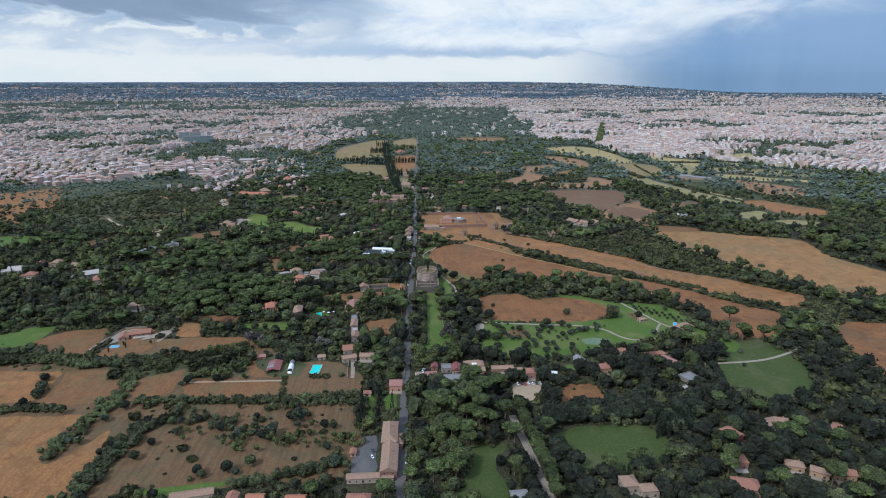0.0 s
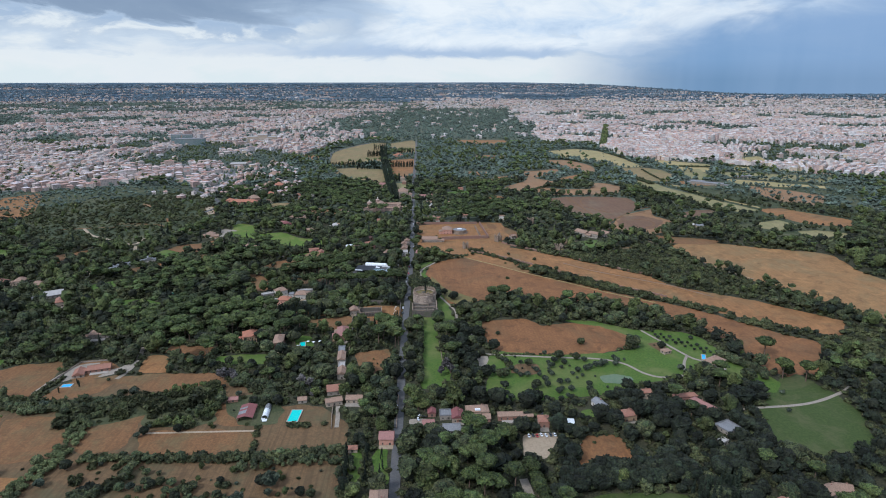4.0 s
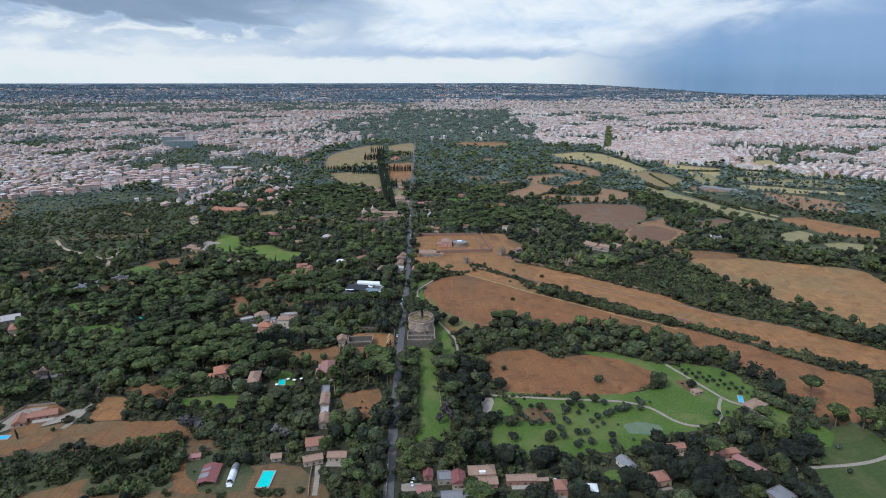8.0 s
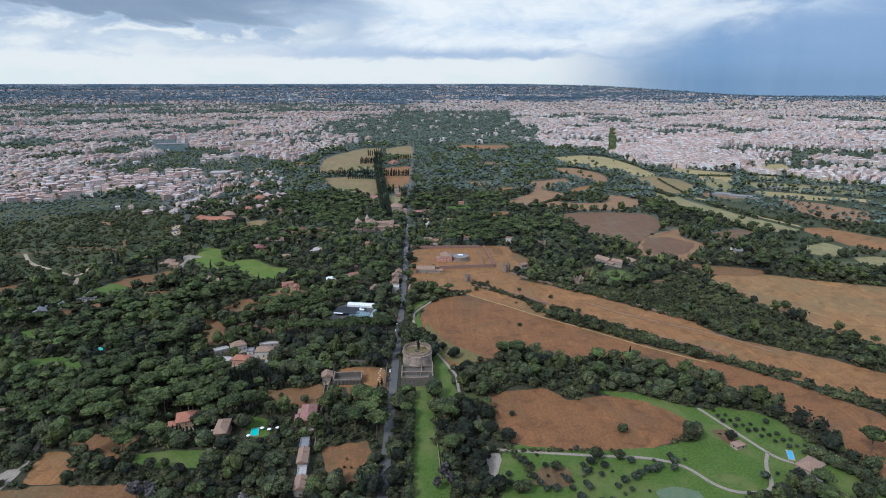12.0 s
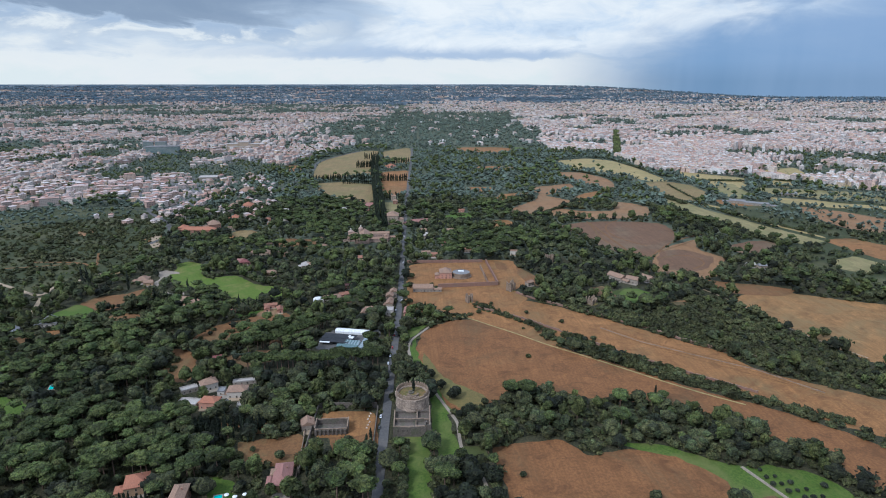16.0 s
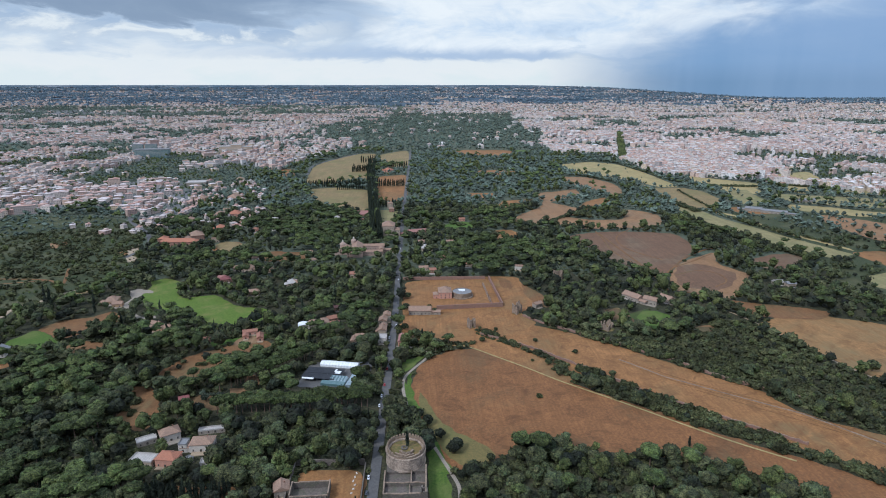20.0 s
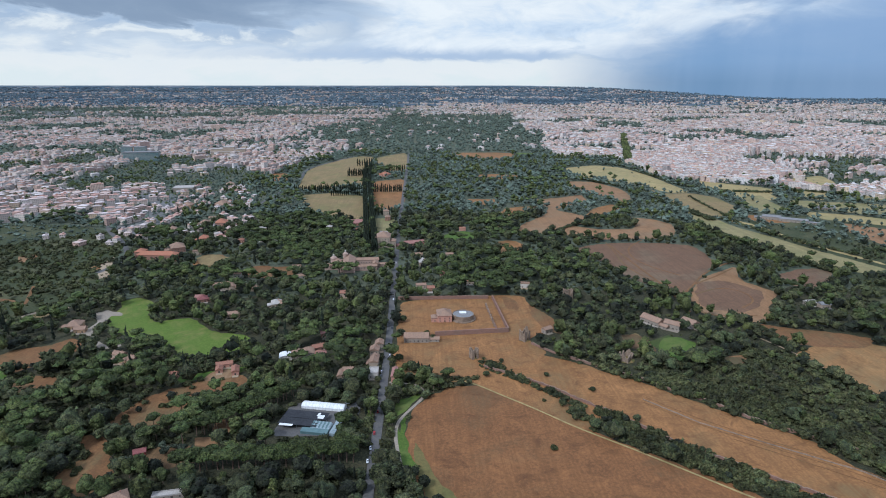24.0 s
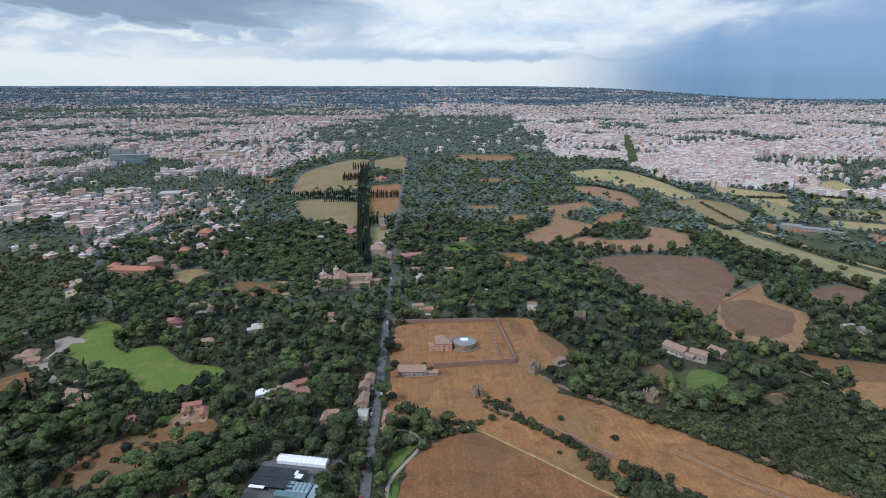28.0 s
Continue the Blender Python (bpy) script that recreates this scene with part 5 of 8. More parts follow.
part("skylight", Shape().box(-2.2, 2.2, -4.6, -0.4, 4.0, 6.6).mesh("skylight", "white_film"), house("house", 58, 508, 2, 22, 12, 5.5, "hip", "cream", "tan"), "white roof light")
house("outbuilding", 58, 499, 2, 19, 8, 3.0, "gable", "brick", "tan")
house("outbuilding", 36, 484, 2, 13, 10, 3.4, "gable", "stone", "slate")
house("outbuilding", 18, 492, 2, 9, 8, 3.0, "gable", "brick", "rose")
house("house", 84, 500, 0, 24, 8, 4.6, "gable", "brick", "tan")
house("house", 109, 490, -4, 10, 12, 6, "hip", "brick", "terracotta")
house("house", 161, 514, 18, 8, 12, 4, "gable", "white", "slate")
house("house", 246, 508, 30, 8, 26, 5.5, "hip", "pinkw", "rose")
house("house", 204, 531, 5, 14, 8, 5, "gable", "cream", "terracotta")
house("outbuilding", 251, 477, 24, 14, 13, 3.2, "flat", "stone", "slate")
house("outbuilding", 238, 459, 30, 7, 5, 2.8, "flat", "white", "pale")
house("house", 178, 498, 13, 13, 10, 5, "hip", "brick", "terracotta")
house("villa", 241, 384, 24, 12, 15, 8, "hip", "red", "terracotta")
house("house", 231, 354, -6, 13, 12, 6, "hip", "brick", "terracotta")
house("house", 222, 327, -14, 20, 15, 6, "hip", "brick", "terracotta")
house("house", 268, 348, -20, 14, 9, 5, "hip", "ochre", "tan")
house("house", 281, 340, -34, 14, 8, 5, "gable", "ochre", "tan")
house("house", 295, 337, -8, 15, 7, 4.5, "gable", "ochre", "terracotta")
house("house", 279, 399, 20, 10, 9, 5, "gable", "stone", "tan")
house("house", 289, 401, -16, 10, 8, 5, "gable", "stone", "tan")
house("house", 328, 391, 40, 13, 9, 5, "hip", "pinkw", "terracotta")
house("villa", 146, 333, 4, 12, 13, 6, "hip", "cream", "tan")
house("villa", 157, 326, 4, 14, 9, 6, "hip", "cream", "tan")
house("farmhouse", -289, 598, 17, 19, 9, 3.2, "gable", "brick", "terracotta")
house("outbuilding", -303, 589, 17, 9, 13, 2.8, "gable", "cream", "terracotta")
house("house", -166, 661, 17, 17.6, 18.4, 8, "hip", "ochre", "orange")
house("house", -132, 643, 5, 11.3, 24.8, 10, "hip", "brick", "tan")
house("outbuilding", -66, 624, 4, 6.5, 13, 5, "flat", "stone", "slate")
house("long_house", -64, 607, 4, 7, 17, 6, "gable", "stone", "tan")
house("outbuilding", -62, 591, 4, 6, 12, 4, "flat", "stone", "pale")
house("long_house", -60, 577, 4, 8, 13, 5.5, "gable", "stone", "tan")
house("house", -70, 665, 6, 14.3, 29.6, 7, "hip", "ochre", "rose")
house("outbuilding", -63, 548, 9, 12.4, 11.2, 4, "gable", "stone", "terracotta")
house("outbuilding", -61, 528, 17, 13.3, 7, 4, "gable", "cream", "tan")
house("house", -44, 532, -2, 16.3, 9.1, 4, "gable", "cream", "tan")
house("house", 237, 523, 8, 24, 7, 5, "hip", "pinkw", "terracotta")
house("house", 178, 496, 13, 14.6, 11.8, 6, "hip", "ochre", "terracotta")
house("villa", 290, 580, 31, 21, 13.8, 9, "hip", "stone", "tan")
house("outbuilding", 257, 613, 19, 8.5, 6.0, 3, "hip", "cream", "tan")
house("house", 71, 323, 5, 10, 7.6, 5, "gable", "cream", "slate")
house("house", -140, 333, 11, 32, 7.9, 5, "gable", "cream", "tan")
house("house", -113, 328, -2, 6.8, 7.2, 5, "gable", "cream", "terracotta")
house("house", -98, 327, -2, 10.9, 6.1, 5, "gable", "cream", "orange")
house("house", -72, 325, -2, 12.1, 6, 5, "gable", "cream", "orange")
house("house", -32, 324, -2, 14.9, 7.2, 5, "hip", "cream", "terracotta")
house("house", -73, 669, 5, 14.5, 8, 6, "hip", "cream", "tan")
house("house", -65, 731, 12, 9.8, 9.9, 5, "gable", "stone", "tan")
house("villa", -153, 767, -8, 18, 13, 7, "hip", "pinkw", "orange")
house("outbuilding", -171, 768, -8, 17, 10, 4.2, "flat", "cream", "pale")
house("outbuilding", -140, 765, -30, 5, 9, 3.4, "flat", "stone", "slate")
house("villa", -165, 799, 32, 17, 14, 7, "hip", "white", "tan")
house("outbuilding", -180, 793, 32, 14, 7, 3.6, "flat", "stone", "pale")
house("villa", -135, 785, 3, 20, 14, 7, "hip", "white", "tan")
house("outbuilding", -148, 783, 3, 6, 8, 6.5, "flat", "white", "slate")
house("outbuilding", -127, 764, 8, 5, 6, 3, "flat", "white", "pale")
house("outbuilding", -135, 806, 10, 20, 5, 3, "flat", "stone", "pale")
house("stone_house", 29, 1049, -2, 26, 13, 5, "gable", "stone", "tan")
house("house", -9, 1028, -2, 8.1, 9.7, 8, "gable", "stone", "tan")
house("house", -13, 1015, -2, 8.8, 10.5, 7, "gable", "cream", "tan")
house("house", -12, 994, -2, 10.0, 20.4, 7, "gable", "cream", "tan")
house("house", -11, 971, -2, 10.7, 14.9, 6, "flat", "white", "pale")
house("house", 9, 965, -3, 5.7, 17.7, 6, "gable", "pinkw", "rose")
house("house", -41, 970, -3, 5.9, 13.4, 4, "gable", "cream", "tan")
house("house", -222, 1226, -2, 23.9, 18.0, 6, "hip", "cream", "tan")
house("house", -192, 1221, 5, 17.2, 16.1, 5, "hip", "ochre", "tan")
house("house", -239, 1178, 18, 13.7, 16.5, 5, "hip", "brick", "red")
house("house", -143, 1159, 16, 14.7, 17.6, 5, "hip", "cream", "pale")
house("house", -185, 1124, -2, 15.7, 10.5, 5, "hip", "ochre", "tan")
house("house", -261, 1010, -11, 18.9, 10.0, 5, "hip", "ochre", "tan")
house("house", -353, 1100, 10, 17.5, 20.4, 5, "hip", "ochre", "tan")
house("apartment_house", -370, 1366, -5, 62.9, 15.3, 9, "hip", "brick", "orange")
house("apartment_house", -405, 1386, -2, 13.5, 16.1, 9, "hip", "brick", "orange")
house("apartment_house", -360, 1416, 26, 21.2, 25.4, 8, "hip", "brick", "tan")
house("convent", -26, 1432, -2, 23, 28, 18, "hip", "cream", "tan")
BUILT.append((-26, 1404, 17))
house("house", -33, 1668, 0, 13, 13, 12, "hip", "cream", "tan")
house("casale", 61, 1106, 2, 16.4, 19.7, 8, "hip", "pinkw", "tan")
house("house", 26, 1436, 16, 42.8, 15.6, 5, "gable", "brick", "rose")
house("house", 39, 1325, 6, 14.9, 17.8, 5, "gable", "cream", "pale")
house("outbuilding", -563, 825, 14, 18, 16, 4, "gable", "white", "pale")
house("house", -543, 849, 10, 14, 18, 6, "hip", "cream", "terracotta")
house("house", -523, 856, 8, 16, 18, 6, "hip", "cream", "tan")
house("house", -490, 839, 20, 18, 16, 6, "hip", "ochre", "tan")
house("house", -528, 801, 11, 17, 15, 5, "hip", "cream", "terracotta")
house("outbuilding", -450, 802, 30, 24, 14, 4, "gable", "stone", "pale")
house("house", -328, 675, 12, 22, 14, 6, "hip", "stone", "tan")
house("house", -424, 773, 25, 11.1, 22.8, 7, "hip", "cream", "terracotta")
house("outbuilding", -426, 905, 23, 12.0, 14.3, 4, "gable", "white", "slate")
house("outbuilding", -419, 927, 16, 12.9, 15.5, 4, "gable", "white", "slate")
house("outbuilding", -394, 954, 15, 14.4, 16.6, 4, "gable", "white", "slate")
house("house", -451, 905, 7, 15.8, 18.4, 5, "hip", "cream", "tan")
house("farmhouse", 298, 1085, -58, 24.0, 12.7, 5, "gable", "stone", "tan")
house("farmhouse", 315, 1069, -42, 17.5, 10.1, 6, "gable", "stone", "tan")
house("farmhouse", 337, 1075, -59, 16.5, 11.5, 5, "gable", "stone", "tan")
house("house", -399, 1775, -12, 33.2, 39.7, 8, "hip", "cream", "tan")
house("house", -377, 1597, 10, 19.9, 23.7, 7, "hip", "white", "tan")
house("house", -345, 1596, 8, 25.1, 30.0, 8, "hip", "pinkw", "orange")
house("house", -415, 1539, 23, 18.1, 21.8, 9, "hip", "white", "tan")
house("house", -471, 1769, -2, 24.3, 29.1, 8, "hip", "ochre", "tan")
house("house", -339, 1479, 9, 17.9, 21.4, 7, "hip", "brick", "orange")
house("house", -464, 2054, 18, 24.6, 29.4, 6, "hip", "cream", "tan")
house("outbuilding", -29, 1508, -12, 21.5, 25.7, 3, "flat", "cream", "pale")
house("house", -28, 1627, -2, 12.1, 14.6, 8, "hip", "brick", "tan")
house("house", -87, 1591, -2, 29.3, 23.9, 5, "gable", "brick", "rose")
house("house", -64, 2215, -23, 29.7, 35.5, 6, "hip", "pinkw", "orange")
house("outbuilding", -66, 1012, 22, 9, 9, 3.8, "gable", "brick", "rose")
house("house", -72, 1030, 25, 12, 8, 4, "gable", "brick", "terracotta")

house("farmhouse", -156, 995, 14, 15, 6, 4, "gable", "pinkw", "terracotta")
house("farmhouse", -142, 982, 14, 6.5, 12, 4, "gable", "pinkw", "terracotta")
house("farmhouse", -158, 985, 14, 6, 8, 3.6, "gable", "pinkw", "terracotta")


def vaulted_barn(x, y, turn, w, d, h, wall, tiles, label):
    """A low shed under a shallow barrel roof."""
    root = tagged(new("barn"), label, "barn", kind="thing")
    root.matrix_basis = pose(x, y, 0, 0, 0, turn)
    n = 8
    arc = [(w / 2 * math.cos(math.pi * i / n), h + 0.42 * w / 2 * math.sin(math.pi * i / n)) for i in range(n + 1)]
    body = Shape().box(-w / 2, w / 2, -d / 2, d / 2, -0.3, h)
    for e in (-d / 2, d / 2 - 0.3):
        body.add([(u, e, z) for u, z in arc] + [(u, e + 0.3, z) for u, z in arc], [tuple(range(n + 1)), tuple(range(2 * n + 1, n, -1))] + [(i, i + n + 1, i + n + 2, i + 1) for i in range(n)])
    part("wall", body.mesh("wall", wall), root)
    V = [(u * k, e, z + (0.25 if k > 1 else 0.02)) for k in (1.05, 1.0) for e in (-d / 2 - 0.5, d / 2 + 0.5) for u, z in arc]
    m = n + 1
    F = [(i, i + 1, i + 1 + m, i + m) for i in range(n)] + [(i + 2 * m, i + 3 * m, i + 1 + 3 * m, i + 1 + 2 * m) for i in range(n)]
    F += [(i, i + 2 * m, i + 1 + 2 * m, i + 1) for i in range(n)] + [(i + m, i + 1 + m, i + 1 + 3 * m, i + 3 * m) for i in range(n)] + [(0, m, 3 * m, 2 * m), (n, n + 2 * m, n + 3 * m, n + m)]
    part("roof", Shape().add(V, F).mesh("roof", tiles), root)
    part("door", unit("door", door_mesh), root, "", pose(0, -d / 2 - 0.01, 0))
    BUILT.append((x, y, 0.5 * math.hypot(w, d)))


vaulted_barn(-100.9, 1009.9, 12, 12, 10, 3.2, "white", "white_film", "white barrel-roofed shed in a row among trees")
vaulted_barn(-90.3, 1013.8, 12, 12, 13, 3.2, "stone", "roof_tan", "grey-brown barrel-roofed shed in a row among trees")
vaulted_barn(-79.4, 1017.7, 12, 12, 14, 3.2, "stone", "roof_tan", "grey-brown barrel-roofed shed in a row among trees")
vaulted_barn(-67.6, 1012.7, 12, 10, 9, 3.2, "brick", "roof_terracotta", "reddish barrel-roofed shed in a row among trees")
house("house", -236, 1229, 8, 16, 10, 5, "gable", "cream", "tan")
house("house", -195, 1224, 10, 14, 9, 5, "gable", "cream", "tan")
house("house", -244, 1182, 0, 12, 11, 5, "gable", "brick", "rose")
house("house", -139, 1158, -20, 14, 11, 5, "gable", "cream", "tan")
house("house", -186, 1124, 5, 14, 9, 5, "gable", "ochre", "tan")
house("house", 35, 1218, 5, 16, 8, 5, "gable", "cream", "tan")
house("house", 11, 1224, 0, 8, 6, 5, "gable", "white", "pale")
house("house", 48, 1204, 0, 10, 8, 5, "gable", "brick", "terracotta")
house("house", 31, 1366, 0, 18, 8, 5, "gable", "cream", "tan")
house("house", -340, 1086, 10, 14, 10, 5, "gable", "ochre", "tan")
house("house", -68, 1062, 12, 12, 6, 5, "gable", "brick", "rose")
house("house", -251, 1011, -20, 14, 9, 5, "gable", "ochre", "tan")
house("house", -266, 1019, -20, 12, 8, 5, "gable", "cream", "tan")
house("house", -35, 975, 0, 9, 8, 5, "gable", "ochre", "tan")
house("house", -146, 1305, 0, 12, 8, 5, "gable", "cream", "tan")
house("house", -223, 1275, 0, 9, 8, 5, "gable", "white", "tan")
house("house", -197, 973, 0, 9, 7, 5, "gable", "brick", "terracotta")
house("house", 172, 1063, 30, 10, 7, 5, "gable", "stone", "tan")
house("house", 81, 1364, 0, 14, 8, 5, "gable", "cream", "tan")
house("house", 114, 1534, 0, 14, 9, 5, "gable", "pinkw", "terracotta")
house("house", 205, 1302, 0, 12, 9, 5, "gable", "stone", "tan")
house("house", 513, 1132, 0, 14, 10, 5, "gable", "stone", "pale")
house("house", 526, 1124, 0, 12, 8, 5, "gable", "cream", "slate")
house("house", 1002, 1930, 0, 16, 10, 5, "gable", "cream", "tan")

villas = random.Random(12)
for i in range(26):
    x, y = villas.uniform(-480, -40) if i < 18 else villas.uniform(40, 190), villas.uniform(1130, 1640)
    if any(math.hypot(x - bx, y - by) < br + 16 for bx, by, br in BUILT) or any(inside(P, np.array([x]), np.array([y]))[0] for P, _, _ in COVER):
        continue
    house("house", x, y, villas.uniform(-25, 25), villas.uniform(9, 16), villas.uniform(8, 11), villas.uniform(4, 7), villas.choice(("hip", "gable", "hip", "flat")), villas.choice(("cream", "white", "ochre", "pinkw")), villas.choice(("tan", "terracotta", "tan", "pale")))

# ---------------------------------------------------------------- ruins and landmarks
def ragged_wall(line, h, thick, rag, step=2.5, z0=-0.3):
    """A masonry wall along a plan line with a broken top edge."""
    s = Shape()
    P = []
    for (ax, ay), (bx, by) in zip(line, line[1:]):
        L = math.hypot(bx - ax, by - ay)
        n = max(1, int(L / step))
        P += [(ax + (bx - ax) * i / n, ay + (by - ay) * i / n) for i in range(n)]
    P.append(line[-1])
    V, F = [], []
    for i, p in enumerate(P):
        q, r = Vector(P[max(i - 1, 0)]), Vector(P[min(i + 1, len(P) - 1)])
        d = (r - q).normalized()
        n = Vector((-d.y, d.x)) * thick / 2
        t = max(0.4, h + rag * noise.noise(Vector((p[0] * 0.35, p[1] * 0.35, h))) * 1.6)
        w = 1 + 0.25 * noise.noise(Vector((p[0] * 0.5, p[1] * 0.5, 7)))
        V += [(p[0] - n.x * w, p[1] - n.y * w, z0), (p[0] - n.x * w * .9, p[1] - n.y * w * .9, t), (p[0] + n.x * w * .9, p[1] + n.y * w * .9, t), (p[0] + n.x * w, p[1] + n.y * w, z0)]
        if i:
            k = 4 * i
            F += [(k - 4 + j, k - 3 + j, k + 1 + j, k + j) for j in range(3)]
    k = len(V)
    F += [(0, 1, 2, 3), (k - 1, k - 2, k - 3, k - 4)]
    return s.add(V, F)


def mausoleum():
    R = 13.7
    root = tagged(new("mausoleum"), "ruined round travertine tomb with battlements and turf top", "monument", kind="thing")
    root.matrix_basis = pose(17.6, 753.5, 0)
    part("plinth", Shape().box(-13.2, 13.2, -12.8, 12.8, -0.5, 7.0).mesh("plinth", "ruin_dark"), root, "dark square rubble base")
    part("drum", Shape().ring(R - 2.4, R, 6.0, 16.8, 72, rag=0.2).mesh("drum", "travertine"), root, "pale weathered stone cylinder")
    part("frieze", Shape().ring(R - 0.1, R + 0.35, 14.4, 16.0, 72).mesh("frieze", "travertine"), root, "carved stone band")
    part("cornice", Shape().ring(R - 0.2, R + 0.55, 16.0, 16.5, 72).mesh("cornice", "travertine"), root)
    part("moulding", Shape().ring(R - 0.1, R + 0.3, 7.0, 7.8, 72).mesh("moulding", "travertine"), root)
    part("parapet", Shape().ring(R - 1.3, R - 0.2, 16.4, 18.4, 60, rag=0.5).mesh("parapet", "ruin_stone"), root, "broken rubble parapet")
    mer = Shape().box(-0.75, 0.75, -0.45, 0.45, 0, 1.7).add([(-0.75, -0.45, 1.7), (0.75, -0.45, 1.7), (0.75, 0.45, 1.7), (-0.75, 0.45, 1.7), (-0.3, 0, 2.3), (0.3, 0, 2.3)],
                                                            [(0, 1, 5, 4), (1, 2, 5), (2, 3, 4, 5), (3, 0, 4)]).mesh("merlon", "ruin_stone")
    for i in range(34):
        a = radians(i * 360 / 34 + 4)
        if i in (22, 23, 26, 27, 28, 29):
            continue
        part("merlon", mer, root, "", pose((R - 0.75) * math.cos(a), (R - 0.75) * math.sin(a), 18.1 + 0.15 * math.sin(i * 5), 0, 0, math.degrees(a) + 90))
    part("turf", Shape().disc(R - 1.2, 15.6, 40, rise=0.5).mesh("turf", "turf_dry"), root, "brown dry turf with moss")
    part("ruin_core", Shape().ring(3.6, 5.2, 15.4, 17.3, 18, 0.5, -2.0, radians(190), radians(345), 1.0).mesh("ruin_core", "ruin_stone"), root, "broken curved inner wall")
    part("ruin_core", Shape().ring(8.0, 9.2, 15.4, 17.0, 14, 0, 0, radians(215), radians(310), 0.9).mesh("ruin_core", "ruin_stone"), root)
    part("well_cone", Shape().ring(1.2, 2.4, 15.5, 17.0, 20, -1.0, 0.5).disc(1.3, 15.95, 20, -1.0, 0.5).mesh("well_cone", "ruin_dark"), root, "grey stone rim round the central shaft")
    BUILT.append((17.6, 752, 16.5))
    # the castle built against it
    c = tagged(new("castle_ruin"), "roofless dark stone castle wing with pale wall tops", "ruin", kind="thing")
    c.matrix_basis = pose(17.8, 733, 0) @ Matrix.Diagonal((0.92, 1, 1, 1))
    for nm, line, h, t in (("front_wall", [(-15.5, -17), (14.5, -17.5)], 8.5, 1.6), ("side_wall", [(-15.5, -17), (-15.5, 8)], 8.0, 1.3), ("side_wall", [(14.5, -17.5), (15.0, 12)], 9.5, 1.5),
                           ("cross_wall", [(-15.5, -4.8), (14.6, -5.2)], 7.5, 1.1), ("cross_wall", [(4.0, -5), (4.0, 8)], 8.0, 1.1), ("cross_wall", [(3.0, -17), (3.0, -5)], 6.5, 1.0)):
        part(nm, ragged_wall(line, h, t, 0.5).mesh(nm, "ruin_dark"), c)
        part("wall_cap", ragged_wall(line, h + 0.35, t * 0.85, 0.5, z0=h - 0.7).mesh("wall_cap", "ruin_stone"), c, "pale worn wall top")
    part("floor_slab", Shape().box(-14.8, 14.0, -16.4, 7.8, -0.2, 5.0).mesh("floor_slab", "ruin_dark"), c)
    part("corner_turret", ragged_wall([(-1.6, -2.2), (-2.2, -2.2), (-2.2, 2.2), (2.2, 2.2), (2.2, -2.2), (-0.9, -2.2)], 10.0, 0.9, 0.8, 1.2).mesh("corner_turret", "ruin_dark"), c, "", pose(13.2, -15.8, 0))
    for k in range(4):
        part("statue_fragment", Shape().box(-0.4, 0.4, -0.35, 0.35, 0, 1.2).add([(-.3, -.25, 1.2), (.3, -.25, 1.2), (.3, .25, 1.2), (-.3, .25, 1.2), (.05, 0, 1.9)], [(0, 1, 4), (1, 2, 4), (2, 3, 4), (3, 0, 4)]).mesh("statue_fragment", "white"), c, "pale weathered marble fragment", pose(11.0 + 0.9 * (k % 2), -12.5 + 1.9 * k, 4.95, 0, 0, 30 * k))
    slot = Shape().box(-0.45, 0.45, -0.08, 0.05, 0, 1.4).mesh("window", "shutter")
    for x in (-12, -8, -4, 1, 7, 11):
        part("window", slot, c, "dark window opening", pose(x, -17.95, 4.6))
    BUILT.append((17.5, 728, 16)), BUILT.append((9, 718, 9)), BUILT.append((26, 718, 9))
    b = tagged(new("roofless_church"), "roofless grey gothic church with buttressed stone walls", "ruin", kind="thing")
    b.matrix_basis = pose(-45.5, 727.5, 0, 0, 0, 2)
    for nm, line in (("south_wall", [(-12.5, -7.2), (12.5, -7.2)]), ("north_wall", [(-12.5, 7.2), (12.5, 7.2)]), ("gable_wall", [(-12.5, -7.2), (-12.5, 7.2)]), ("gable_wall", [(12.5, -7.2), (12.5, 7.2)])):
        gable = nm == "gable_wall"
        part(nm, ragged_wall(line, 6.4 if gable else 5.4, 0.9, 0.25).mesh(nm, "ruin_dark"), b)
        part("wall_cap", ragged_wall(line, 6.6 if gable else 5.6, 0.95, 0.25, z0=(6.0 if gable else 5.1)).mesh("wall_cap", "ruin_stone"), b, "pale wall top")
    part("church_floor", Shape().box(-12, 12, -6.6, 6.6, -0.2, 0.7).mesh("church_floor", "ruin_dark"), b)
    but = Shape().box(-0.45, 0.45, -1.0, 0, -0.2, 4.4).add([(-0.45, -1, 4.4), (0.45, -1, 4.4), (0.45, 0, 4.4), (-0.45, 0, 4.4), (0.45, 0, 5.1), (-0.45, 0, 5.1)], [(0, 1, 4, 5), (1, 2, 4), (3, 0, 5)]).mesh("buttress", "ruin_dark")
    for i in range(8):
        part("buttress", but, b, "", pose(-11.5 + 3.2 * i, -7.6, 0))
        part("window", slot, b, "", pose(-9.9 + 3.2 * i if i < 7 else 11.6, -7.66, 2.4))
    BUILT.append((-45, 727, 17)), BUILT.append((-30, 738, 16)), BUILT.append((-45, 712, 13)), BUILT.append((-22, 725, 9))
    g = tagged(new("garden_wall"), "long grey rubble precinct wall beside the road", "wall", kind="thing")
    for line, h in (([(-61, 760), (-12, 759)], 5.0), ([(-61, 672), (-61, 760)], 4.5), ([(-11.5, 690), (-11.5, 758)], 2.6)):
        part("wall_run", ragged_wall(line, h, 0.9, 0.4).mesh("wall_run", "ruin_dark"), g)


mausoleum()


